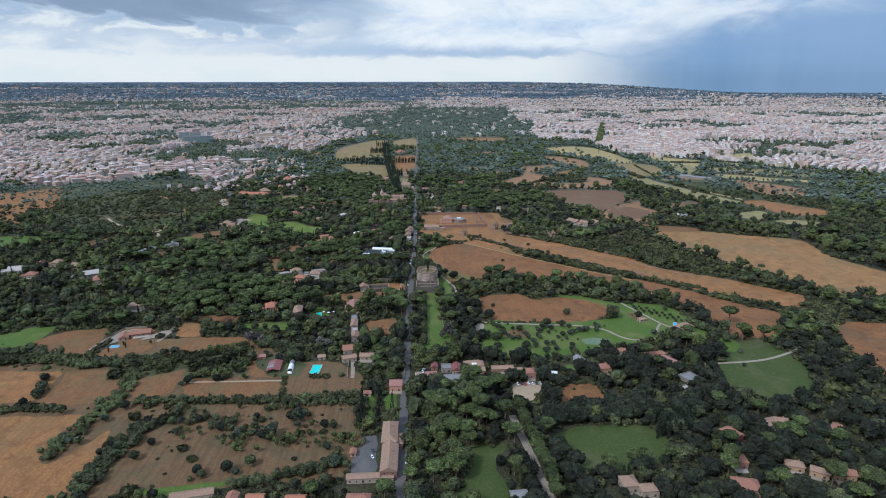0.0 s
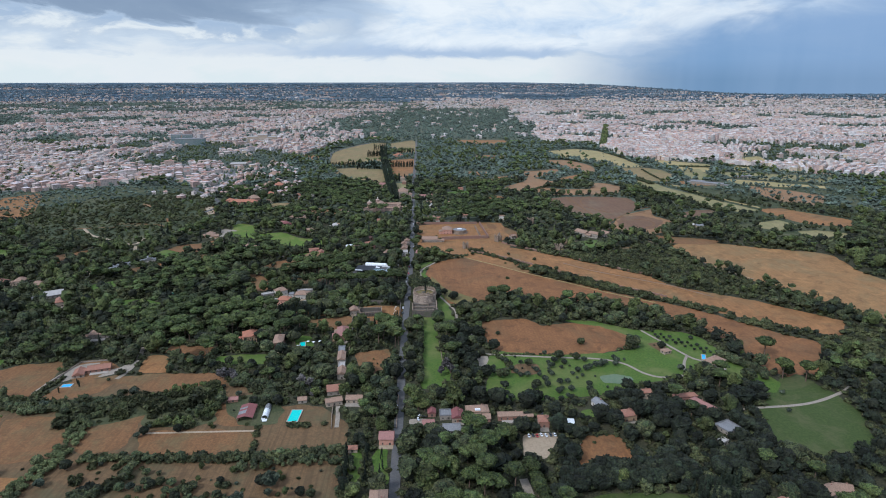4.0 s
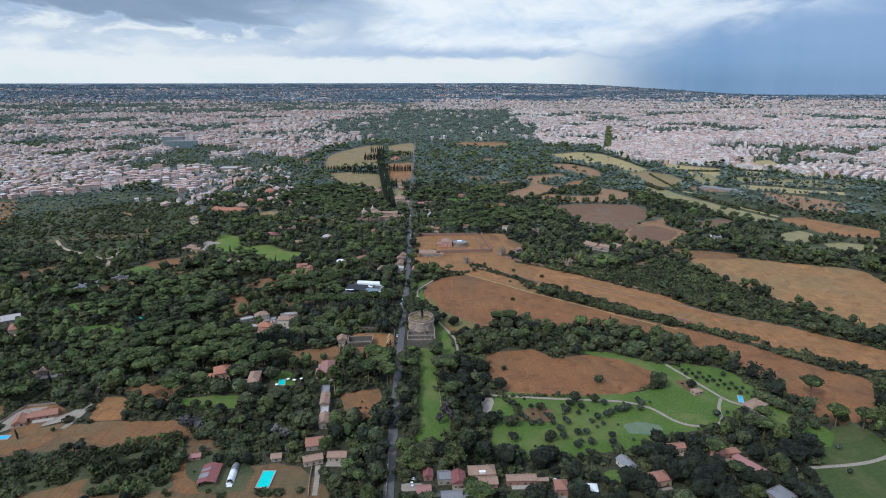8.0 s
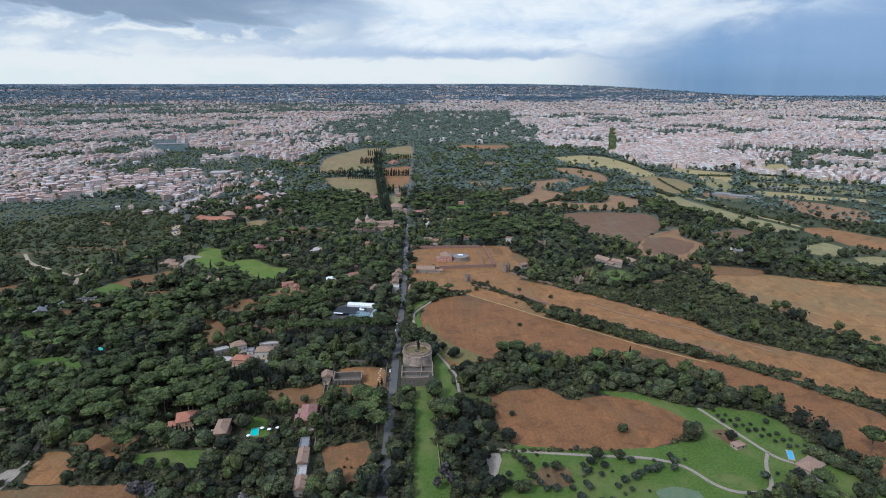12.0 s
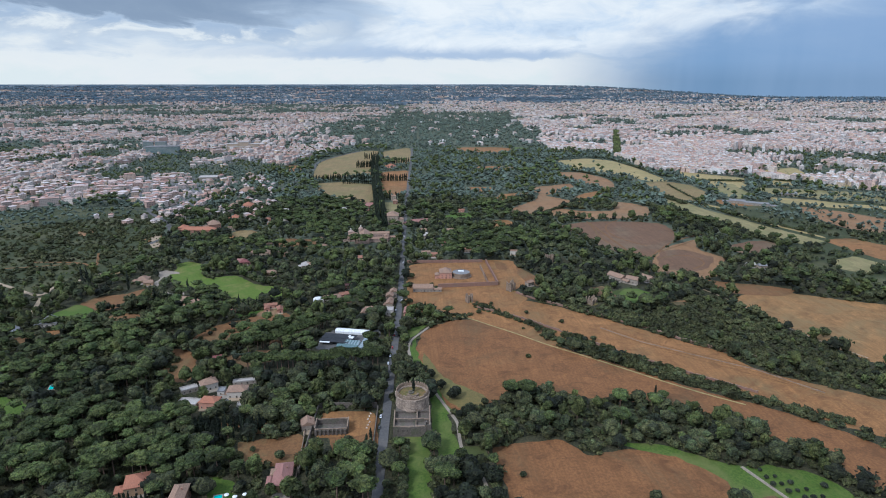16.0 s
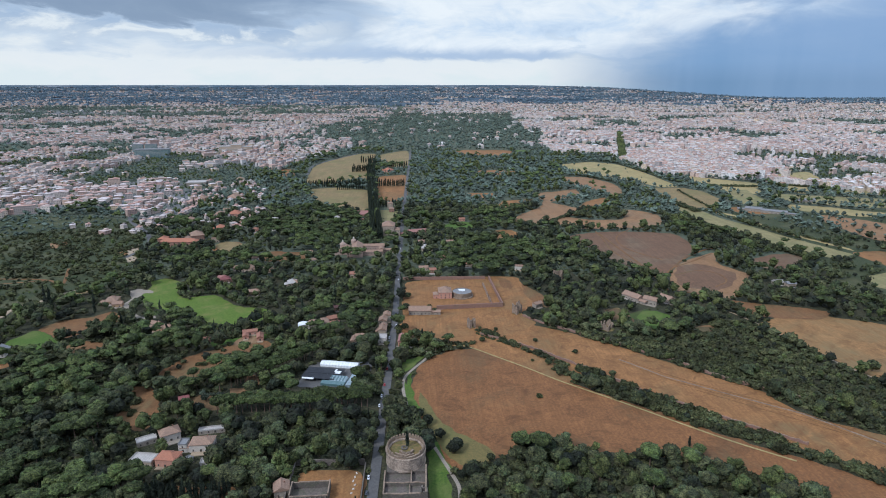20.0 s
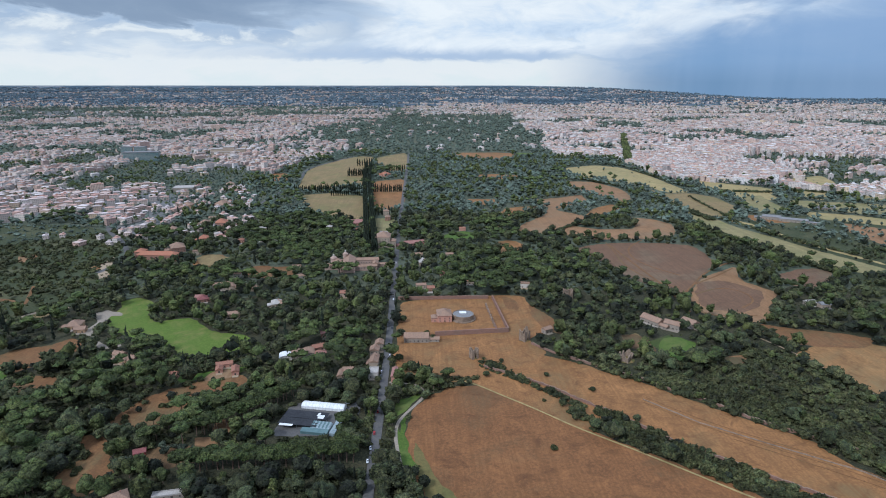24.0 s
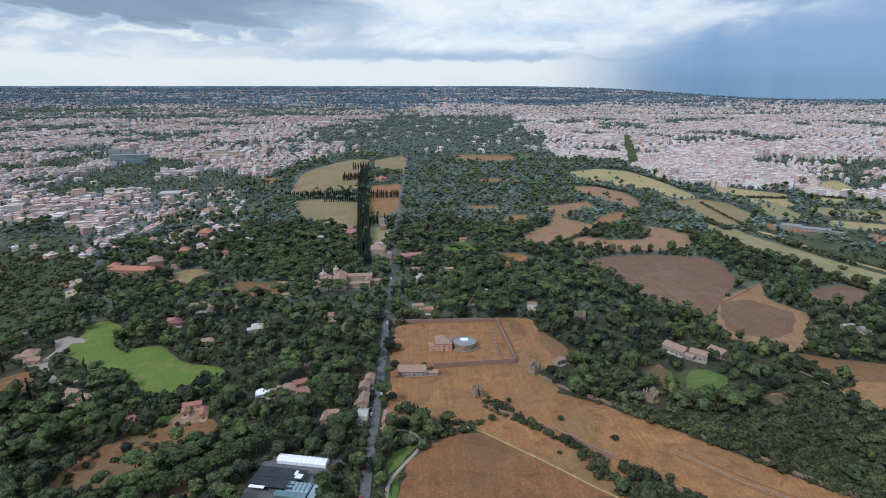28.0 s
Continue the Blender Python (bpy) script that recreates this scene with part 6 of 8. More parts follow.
def romulus_tomb():
    t = tagged(new("round_tomb"), "low round grey tomb with terrace roof beside the pink house", "monument", kind="thing")
    t.matrix_basis = pose(83, 1106, 0)
    part("drum", Shape().ring(9.5, 12.6, -0.3, 6.0, 56, rag=0.3).mesh("drum", "ruin_stone"), t, "rough brown stone ring")
    part("terrace", Shape().disc(12.0, 6.02, 56, rise=0.5).mesh("terrace", "roof_slate"), t, "grey paved round terrace")
    part("plinth", Shape().ring(12.5, 14.6, -0.3, 1.2, 56).mesh("plinth", "ruin_stone"), t)
    part("skylight", Shape().box(-4, 3.5, -1, 4.5, 6.2, 7.3).box(-4.3, 3.8, -1.3, 4.8, 7.3, 7.55).mesh("skylight", "white_film"), t, "flat white roof cover")
    part("parapet", Shape().ring(12.0, 12.5, 6.0, 6.7, 56).mesh("parapet", "ruin_stone"), t)
    BUILT.append((80, 1105, 24))
    w = tagged(new("precinct_wall"), "high brown brick precinct wall round the dry lawn", "wall", kind="thing")
    for line, h, th in (([(49, 1059), (130, 1066)], 6.5, 1.5), ([(6, 1172), (120, 1172)], 5.5, 1.5), ([(130, 1066), (125, 1172)], 6.5, 1.5), ([(118, 1075), (114, 1150)], 2.2, 1.2)):
        part("wall_run", ragged_wall(line, h * 0.8, th, 0.25).mesh("wall_run", "garden_brick"), w)
    pier = Shape().add([(-1.2, -1, -.3), (1.2, -1, -.3), (1.2, 1, -.3), (-1.2, 1, -.3), (-.9, -.8, 3.2), (1.0, -.7, 4.4), (.8, .8, 3.7), (-1, .7, 2.8)], [(3, 2, 1, 0), (4, 5, 6, 7), (0, 1, 5, 4), (1, 2, 6, 5), (2, 3, 7, 6), (3, 0, 4, 7)]).mesh("pier", "ruin_stone")
    for i in range(8):
        part("pier", pier, w, "stub of a ruined pillar", pose(116.5 - i * 0.3, 1082 + i * 9, 0, 0, 0, 20 * i))
    BUILT.append((55, 1052, 10)), BUILT.append((90, 1056, 14)), BUILT.append((115, 1060, 10))
    for nm, x, y, wd, d, h, rz in (("broken_tower", 86, 1004, 6.5, 6, 11, 20), ("broken_tower", 144, 1044, 8.5, 7, 13, 40), ("ruined_tower", 222, 1172, 9, 9, 11, 10),
                                   ("ruined_loggia", 236, 993, 13, 9, 8, 50)):
        o = tagged(new(nm), "jagged remains of a brick and rubble tower", "ruin", "circus ruins", "thing")
        o.matrix_basis = pose(x, y, 0, 0, 0, rz)
        a, b = wd / 2, d / 2
        part("masonry", ragged_wall([(-a * 0.2, -b), (-a, -b), (-a, b), (a, b), (a, -b), (a * 0.45, -b)], h * 0.85, 1.3, 4.2, 1.1).mesh("masonry", "ruin_stone"), o, "jagged brick and rubble walls")
        part("rubble", Shape().disc(wd * 0.65, 0.4, 20, rise=1.6).mesh("rubble", "turf_dry"), o, "mound of fallen stones")
        BUILT.append((x, y, wd * 0.9)), BUILT.append((x, y - 8, wd * 0.7))
    for nm, line, h in (("circus_wall", [(149, 1034), (168, 1011), (189, 992), (214, 970), (234, 955), (251, 936), (281, 908), (305, 878), (330, 856), (358, 835)], 2.4),
                        ("circus_wall", [(94, 984), (111, 971), (133, 955), (153, 937), (166, 921), (197, 890), (222, 856), (259, 823), (291, 794), (321, 769)], 2.2),
                        ("circus_spine", [(225, 917), (257, 879), (299, 846), (344, 812), (380, 767)], 0.45)):
        o = tagged(new(nm), {"circus_wall": "long low ruined rubble wall overgrown with bushes", "circus_spine": "low stone spine wall along the dry grass track"}[nm], "wall", "circus ruins", "thing")
        part("wall_run", ragged_wall(line, h, 1.1, 0.8 if h > 1 else 0.3, 2.0).mesh("wall_run", "garden_brick" if h > 1 else "ruin_stone"), o)
        part("wall_top", ragged_wall(line, h + 0.15, 0.8, 0.8 if h > 1 else 0.3, 2.0, z0=h * 0.5).mesh("wall_top", "ruin_stone"), o)


romulus_tomb()


def basilica():
    b = tagged(new("basilica"), "rose-brown stone basilica with two small domes, cloister and tiled roofs", "church", kind="thing")
    b.matrix_basis = pose(-68, 1285, 0, 0, 0, 4)
    for nm, x, y, w, d, h, kind in (("nave", 0, 20, 17, 40, 12, "gable"), ("cloister_wing", 25, 34, 36, 9, 10, "gable"), ("front_wing", 24, 12, 32, 7, 6.5, "gable"), ("side_wing", 38, 23, 8, 14, 8, "gable"), ("low_wing", 51, 27, 17, 6, 4.5, "gable"),
                                    ("transept", -17, 27, 16, 17, 10, "hip"), ("sacristy", -30, 22, 11, 10, 6, "hip"), ("annex", -12, 10, 8, 12, 7, "hip")):
        p = part(nm, Shape().box(-w / 2, w / 2, -d / 2, d / 2, -0.3, h).box(-w / 2 - .3, w / 2 + .3, -d / 2 - .3, d / 2 + .3, h - 0.7, h - 0.2).mesh(nm, "rose_stone"), b, "rose-brown plastered walls", pose(x, y, 0))
        part("roof", roof_shape(w, d, h, kind).mesh("roof", "roof_tan"), p, "faded tiled roof")
        n = int(w // 4)
        for i in range(n):
            part("window", unit("window", window_mesh), p, "", pose((i + 0.5) / n * w - w / 2, -d / 2 - 0.31, h * 0.55))
        if nm == "nave":
            part("gable", Shape().add([(-8.5, -20, 12), (8.5, -20, 12), (0, -20, 17), (-8.5, -19.4, 12), (8.5, -19.4, 12), (0, -19.4, 17)], [(0, 1, 2), (3, 5, 4), (0, 3, 4, 1), (1, 4, 5, 2), (2, 5, 3, 0)]).mesh("gable", "rose_stone"), p)
    for x, y, r, z in ((-23, 32, 5.0, 11), (-6, 38, 4.0, 15)):
        d = part("dome", Shape().ring(r - 0.6, r, z - 3, z + 3.5, 20).ring(r - 0.4, r + 0.35, z + 3.1, z + 3.6, 20).disc(r + 0.2, z + 3.6, 20, rise=2.6, steps=6).mesh("dome", "rose_stone"), b, "round dome on a drum", pose(x, y, 0))
        part("lantern", Shape().ring(0.8, 1.2, z + 5.8, z + 8, 10).disc(1.4, z + 8, 10, rise=1.4, steps=4).mesh("lantern", "white"), d, "small white lantern")
    for q in ((0, 20, 20), (25, 28, 20), (24, 10, 16), (44, 26, 12), (-20, 26, 15), (0, -4, 10)):
        BUILT.append((-68 + q[0], 1285 + q[1], q[2]))


basilica()


def nursery():
    t = tagged(new("polytunnel"), "long white plastic-covered garden centre tunnel", "greenhouse", kind="thing")
    t.matrix_basis = pose(-49, 915, 0, 0, 0, -12)
    s = Shape()
    prof = [(-4.2, 0), (-4.2, 2.6), (-2.8, 3.7), (0, 4.2), (2.8, 3.7), (4.2, 2.6), (4.2, 0)]
    V = [(x, y, z) for x in (-18.5, 18.5) for y, z in prof]
    s.add(V, [(i, i + 1, i + 8, i + 7) for i in range(6)] + [tuple(range(7)), tuple(range(13, 6, -1))])
    part("cover", s.mesh("cover", "white_film"), t, "white film cover")
    rib = Shape()
    for (y0, z0), (y1, z1) in zip(prof, prof[1:]):
        rib.add([(-.06, y0 * 1.01, z0 + .03), (.06, y0 * 1.01, z0 + .03), (.06, y1 * 1.01, z1 + .05), (-.06, y1 * 1.01, z1 + .05), (-.06, y0, z0 - .05), (.06, y0, z0 - .05), (.06, y1, z1 - .03), (-.06, y1, z1 - .03)],
                [(0, 1, 2, 3), (4, 7, 6, 5), (0, 4, 5, 1), (2, 6, 7, 3), (1, 5, 6, 2), (0, 3, 7, 4)])
    me = rib.mesh("rib", "slate_frame")
    for i in range(13):
        part("rib", me, t, "", pose(-18 + 3 * i, 0, 0))
    n = tagged(new("shade_house"), "flat black shade-net roofs of a plant nursery on posts", "greenhouse", kind="thing")
    n.matrix_basis = pose(-60, 893, 0, 0, 0, -12)
    post = Shape().box(-.07, .07, -.07, .07, 0, 3.5).mesh("post", "slate_frame")
    for i in range(6):
        for j in range(3):
            part("post", post, n, "", pose(-19 + 7.2 * i, -9 + 9 * j, 0))
    for x0, x1, y0, y1, z, m in ((-20, 16, 0, 11, 3.6, "shade_net"), (-20, 12, -10, -0.3, 3.5, "shade_net")):
        part("net", Shape().box(x0, x1, y0, y1, z, z + .08).mesh("net", m), n, "black net panel")
    part("light_panel", Shape().box(-18, -7, -12.5, -9.8, 3.7, 3.85).mesh("light_panel", "white_film"), n, "pale translucent roof strip")
    part("light_panel", Shape().box(9, 14, 1, 6, 4.0, 4.15).mesh("light_panel", "white_film"), n)
    part("light_panel", Shape().box(7.5, 9.5, 4, 9, 4.0, 4.15).mesh("light_panel", "white_film"), n)
    g = tagged(new("greenhouse"), "grey-green glasshouse with striped panes beside the nets", "greenhouse", kind="thing")
    g.matrix_basis = pose(-45, 880, 0, 0, 0, -12)
    pane = Shape().add([(-.7, -4, 3.0), (.7, -4, 3.0), (.7, 0, 4.2), (-.7, 0, 4.2), (-.7, -4, 2.92), (.7, -4, 2.92), (.7, 0, 4.12), (-.7, 0, 4.12)], [(0, 1, 2, 3), (4, 7, 6, 5), (0, 4, 5, 1), (2, 6, 7, 3), (1, 5, 6, 2), (0, 3, 7, 4)])
    pm, dm = pane.mesh("pane", "greenhouse_glass"), pane.mesh("pane", "teal_glass")
    for j in range(2):
        for i in range(10):
            part("pane", pm if i % 2 else dm, g, "", pose(-9 + 1.5 * i, 7 - 4 * j, -0.2 * j))
    part("frame", Shape().box(-10, 6, -2, 7.5, 0, 2.9).mesh("frame", "greenhouse_glass"), g)
    part("lean_to", Shape().add([(-16, -6.5, 2.4), (6, -6.5, 2.4), (6, -2, 3.4), (-16, -2, 3.4), (-16, -6.5, 0), (6, -6.5, 0), (6, -2, 0), (-16, -2, 0)], [(0, 1, 2, 3), (4, 7, 6, 5), (0, 4, 5, 1), (2, 6, 7, 3), (1, 5, 6, 2), (0, 3, 7, 4)]).mesh("lean_to", "teal_glass"), g, "dark green glazed lean-to")
    part("side_roof", Shape().box(7, 11.5, -6, 21, 3.4, 3.55).box(7.2, 11.3, -5.8, 20.8, 0, 3.4).mesh("side_roof", "greenhouse_glass"), g, "blue-grey glazed side aisle", pose(0, 0, 0, 0, 6, 0))
    for q in ((-70, 893, 18), (-50, 893, 18), (-45, 878, 14), (-60, 915, 10), (-40, 913, 10), (-38, 893, 9), (-60, 872, 12), (-80, 880, 10), (-60, 864, 12), (-42, 866, 11), (-75, 868, 9)):
        BUILT.append(q)


surface("slate_frame", (0.45, 0.46, 0.47), (0.38, 0.39, 0.4), 2.0, rough=0.5, bump=0.0, metal=0.6)
nursery()


def pool(x, y, turn, w, l, water):
    p = tagged(new("swimming_pool"), "turquoise swimming pool with pale stone surround" if water == "pool_water" else "small bright blue garden pool with stone edge", "pool", kind="thing")
    p.matrix_basis = pose(x, y, 0.5, 0, 0, turn)
    s, e = Shape(), 1.6 if w > 8 else 0.7
    for q in ((-w / 2 - e, w / 2 + e, -l / 2 - e, -l / 2), (-w / 2 - e, w / 2 + e, l / 2, l / 2 + e), (-w / 2 - e, -w / 2, -l / 2, l / 2), (w / 2, w / 2 + e, -l / 2, l / 2)):
        s.box(*q, -0.4, 0.25)
    part("surround", s.mesh("surround", "paving"), p, "pale paved edge")
    part("water", Shape().box(-w / 2, w / 2, -l / 2, l / 2, -0.4, 0.1).mesh("water", water), p, "clear pool water")
    BUILT.append((x, y, max(w, l) / 2 + 3)), BUILT.append((x, y - l / 2 - 4, w / 2 + 3))


pool(-90, 510, -3, 8.0, 17, "pool_water")
pool(-109, 647, 10, 5, 10, "pool_water")
pool(290, 601, -22, 3.2, 11, "pool_blue")
pool(-303, 568, 5, 8, 5, "pool_blue")
pool(-176, 656, 20, 4, 7, "pool_blue")
pool(-305, 805, 20, 5, 9, "pool_water")


def car(x, y, turn, paint):
    name = {"car_white": "white", "car_red": "red", "car_dark": "dark grey"}[paint]
    c = tagged(new("parked_car"), f"{name} car standing on the grey road", "car", "cars on the road", "thing")
    c.matrix_basis = pose(x, y, 0.66, 0, 0, turn)
    def make():
        s = Shape()
        V = [(sx * w, y0, z) for y0, w, z in ((-2.1, .78, .35), (-2.15, .8, .75), (-1.0, .84, .92), (1.7, .84, .9), (2.1, .8, .7), (2.1, .78, .35)) for sx in (-1, 1)]
        s.add(V, [(2 * i, 2 * i + 1, 2 * i + 3, 2 * i + 2) for i in range(5)] + [(10, 11, 1, 0), (0, 2, 4, 6, 8, 10), (1, 11, 9, 7, 5, 3)])
        return s.mesh("body", paint)
    shell = [Vector(p) for p in ((-.78, -1.1, .9), (.78, -1.1, .9), (.78, 1.75, .9), (-.78, 1.75, .9), (-.62, -.35, 1.42), (.62, -.35, 1.42), (.62, 1.25, 1.45), (-.62, 1.25, 1.45))]
    def cabin():
        return Shape().add(shell, [(0, 1, 5, 4), (1, 2, 6, 5), (2, 3, 7, 6), (3, 0, 4, 7), (4, 5, 6, 7)]).mesh("cabin", paint)
    def pane(nm, face):
        q = [shell[i] for i in face]
        mid = sum(q, Vector()) / 4
        out = (q[1] - q[0]).cross(q[3] - q[0]).normalized() * 0.02
        inner = [mid + (p - mid) * 0.86 for p in q]
        return Shape().add([p - out for p in inner] + [p + out for p in inner], [(4, 5, 6, 7), (0, 3, 2, 1), (0, 1, 5, 4), (1, 2, 6, 5), (2, 3, 7, 6), (3, 0, 4, 7)]).mesh(nm, "car_glass")
    def wheel():
        return Shape().add([(sx * .1, .31 * math.cos(a * .785), .31 + .31 * math.sin(a * .785)) for sx in (-1, 1) for a in range(8)], [tuple(range(8)), tuple(range(15, 7, -1))] + [(i, (i + 1) % 8, 8 + (i + 1) % 8, 8 + i) for i in range(8)]).mesh("wheel", "rubber")
    part("body", unit("body" + paint, make), c)
    part("cabin", unit("cabin" + paint, cabin), c)
    for k, (nm, face) in enumerate((("windscreen", (0, 1, 5, 4)), ("side_window", (1, 2, 6, 5)), ("rear_window", (2, 3, 7, 6)), ("side_window", (3, 0, 4, 7)))):
        part(nm, unit(f"{nm} {k}", lambda: pane(nm, face)), c, "dark car glass")
    part("roof_panel", unit("top" + paint, lambda: Shape().box(-.62, .62, -.35, 1.25, 1.43, 1.5).mesh("roof_panel", paint)), c)
    for sx in (-.74, .74):
        for yy in (-1.35, 1.3):
            part("wheel", unit("wheel", wheel), c, "", pose(sx, yy, 0))


for x, y, a, p in ((-5.5, 854, 2, "car_white"), (-6.5, 838, 3, "car_white"), (-8.2, 743, 1, "car_white"), (-8.2, 727, 178, "car_dark"), (-4, 874, 182, "car_red"), (-4.2, 977, 180, "car_white"), (-4.2, 968, 181, "car_dark"),
                   (0, 1171, 0, "car_white"), (1.5, 1080, 1, "car_dark"), (-2, 1330, 2, "car_white"), (-7.6, 520, 0, "car_white"), (-2.2, 365, 1, "car_white"), (-3.2, 905, 2, "car_red"), (2.2, 1010, 0, "car_white")):
    car(x, y, a, p)
for x, y, a, p in ((-30, 924, 80, "car_red"), (-30, 920, 75, "car_white"), (-33, 862, 10, "car_white"), (-27, 372, 30, "car_white"), (-27, 380, 28, "car_dark"), (108, 500, 60, "car_white"), (112, 503, 60, "car_dark")):
    c = car(x, y, a, p)


for i in range(6):
    o = tagged(new("marble_block"), "pale fallen marble block on dry grass", "stone", "fallen marble blocks", "thing")
    o.matrix_basis = pose(-18.5 + 0.8 * (i % 3), 728 + 4.2 * i, 0, 0, 0, 25 * i)
    part("block", Shape().add([(-.8, -.5, -.1), (.8, -.5, -.1), (.8, .5, -.1), (-.8, .5, -.1), (-.7, -.4, .8), (.6, -.45, 1.0), (.7, .4, .9), (-.6, .4, .7)], [(3, 2, 1, 0), (4, 5, 6, 7), (0, 1, 5, 4), (1, 2, 6, 5), (2, 3, 7, 6), (3, 0, 4, 7)]).mesh("block", "white"), o)

field("yard", "gravel", [(-322, 578), (-318, 596), (-310, 612), (-296, 610), (-298, 596), (-306, 584), (-312, 574)], "pinkish trodden yard of a low farmhouse")
field("yard", "gravel", [(-284, 584), (-278, 598), (-266, 612), (-258, 606), (-270, 590)], "pale trodden yard of a low farmhouse")
field("reed_patch", "scrub_floor", [(-206, 499), (-215, 520), (-212, 538), (-199, 546), (-170, 548), (-156, 526), (-152, 504), (-164, 497)], "rank dark green reeds and scrub on wet ground", 0.9, "shrub")
strip("hill_path", "sand", [(-603, 1164), (-563, 1110), (-512, 1079), (-455, 1041), (-465, 1086), (-444, 1105), (-428, 1146), (-394, 1162)], 5, "sandy track winding through scrub")
strip("hill_path", "sand", [(-455, 1041), (-438, 998), (-427, 953)], 5, "sandy track winding through scrub")
field("dry_paddock", "earth", [(-554, 988), (-534, 1002), (-516, 1026), (-504, 986), (-515, 957), (-524, 943)], FIELD_LABELS["earth"])
field("bare_patch", "pink_soil", [(-601, 1395), (-571, 1401), (-556, 1361), (-578, 1356)], "reddish bare patch among scrub")
field("bare_patch", "sand", [(-447, 1341), (-447, 1389), (-406, 1280), (-415, 1272)], "pale sandy patch among scrub")
# low garden walls beside the road and in the villa gardens
for line, h, label in (([(-7, 539), (-7, 512), (-7, 488)], 1.6, "low pale plastered wall beside the road"), ([(-70, 762), (-65, 712), (-62, 666), (-59, 624)], 2.2, "brown stone wall down a villa garden"),
                       ([(-322, 566), (-319, 588), (-315, 614), (-292, 618)], 1.4, "long pale wall along a farmyard"), ([(-61, 524), (-60, 508), (-58, 491)], 1.5, "low stone wall round a villa drive"), ([(32, 646), (33, 616), (34, 584)], 1.2, "low stone wall along the lawn edge")):
    o = tagged(new("garden_wall"), label, "wall", "garden walls", "thing")
    part("wall_run", ragged_wall(line, h, 0.45, 0.08, 4.0).mesh("wall_run", "stone"), o)
    part("coping", ragged_wall(line, h + 0.12, 0.6, 0.08, 4.0, z0=h).mesh("coping", "ruin_stone"), o)

for x, y, a, p in ((94.4, 473.5, 8, "car_white"), (97.7, 474.0, 12, "car_dark"), (100.8, 473.3, 5, "car_red"), (104.2, 474.4, 10, "car_white"), (107.6, 473.6, 15, "car_white"), (111.3, 474.1, 9, "car_dark"), (114.5, 474.0, 11, "car_white")):
    car(x, y, a, p)



def sheet_shed(x, y, turn, w, d, h):
    """An open-sided shed under rusty red sheets, some of them gone."""
    o = tagged(new("shed"), "long farm shed with patched rust-red sheet roof", "shed", kind="thing")
    o.matrix_basis = pose(x, y, 0, 0, 0, turn)
    n = 8
    for sx in (-1, 1):
        for i in range(n):
            y0, y1 = -d / 2 + d * i / n, -d / 2 + d * (i + 1) / n - 0.12
            gone = sx < 0 and i in (2, 3, 5)
            part("roof_sheet", Shape().add([(sx * (w / 2 + .4), y0, h), (sx * (w / 2 + .4), y1, h), (0, y1, h + 1.7), (0, y0, h + 1.7), (sx * (w / 2 + .4), y0, h + .09), (sx * (w / 2 + .4), y1, h + .09), (0, y1, h + 1.79), (0, y0, h + 1.79)],
                                           [(0, 1, 2, 3), (7, 6, 5, 4), (0, 4, 5, 1), (2, 6, 7, 3), (1, 5, 6, 2), (0, 3, 7, 4)]).mesh("roof_sheet", "roof_slate" if gone else "roof_red"), o, "bleached grey sheet" if gone else "")
        post = Shape().box(-.12, .12, -.12, .12, -.3, h).mesh("post", "ruin_dark")
        for i in range(5):
            part("post", post, o, "", pose(sx * w / 2, -d / 2 + 0.3 + i * (d - 0.6) / 4, 0))
    part("back_wall", Shape().box(-w / 2, w / 2, d / 2 - .5, d / 2 - .25, -.3, h).mesh("back_wall", "brick"), o)
    part("side_wall", Shape().box(-w / 2 + .2, -w / 2 + .45, -d / 2 + .5, d / 2 - .6, -.3, 1.4).mesh("side_wall", "brick"), o)
    BUILT.append((x, y, 0.5 * math.hypot(w, d)))


def hoop_tunnel(x, y, turn, w, l):
    """A garden tunnel, its film torn off at the near end."""
    o = tagged(new("garden_tunnel"), "small hoop tunnel in white and grey torn film", "greenhouse", kind="thing")
    o.matrix_basis = pose(x, y, 0, 0, 0, turn)
    arc = [(w / 2 * math.cos(math.pi * i / 10), 0.62 * w * math.sin(math.pi * i / 10)) for i in range(11)]
    for y0, y1, m, label in ((-l * 0.28, l * 0.2, "white_film", "white film"), (l * 0.2, l / 2, "roof_slate", "grey-green net cover")):
        V = [(u * k, e, z * k) for k in (1.0, 0.97) for e in (y0, y1) for u, z in arc]
        F = [f for i in range(10) for f in ((i, i + 1, i + 12, i + 11), (i + 22, i + 33, i + 34, i + 23))] + [f for i in range(10) for f in ((i, i + 22, i + 23, i + 1), (i + 11, i + 12, i + 34, i + 33))]
        part("cover", Shape().add(V, F).mesh("cover", m), o, label)
    hoop = Shape()
    for (u0, z0), (u1, z1) in zip(arc, arc[1:]):
        hoop.add([(u0 * q, e, z0 * q) for q in (1.0, 1.03) for e in (-.06, .06)] + [(u1 * q, e, z1 * q) for q in (1.0, 1.03) for e in (-.06, .06)], [(0, 1, 5, 4), (2, 6, 7, 3), (0, 4, 6, 2), (1, 3, 7, 5)])
    me = hoop.mesh("hoop", "slate_frame")
    for i in range(9):
        part("hoop", me, o, "", pose(0, -l / 2 + l * i / 8, 0))
    part("torn_film", Shape().box(-w * .3, w * .4, -l * .46, -l * .33, -.1, .5).box(-w * .45, w * .1, -l * .36, -l * .29, -.1, .8).mesh("torn_film", "white_film"), o, "crumpled white film on the ground")
    BUILT.append((x, y, 0.5 * l)), BUILT.append((x, y - 12, 4))


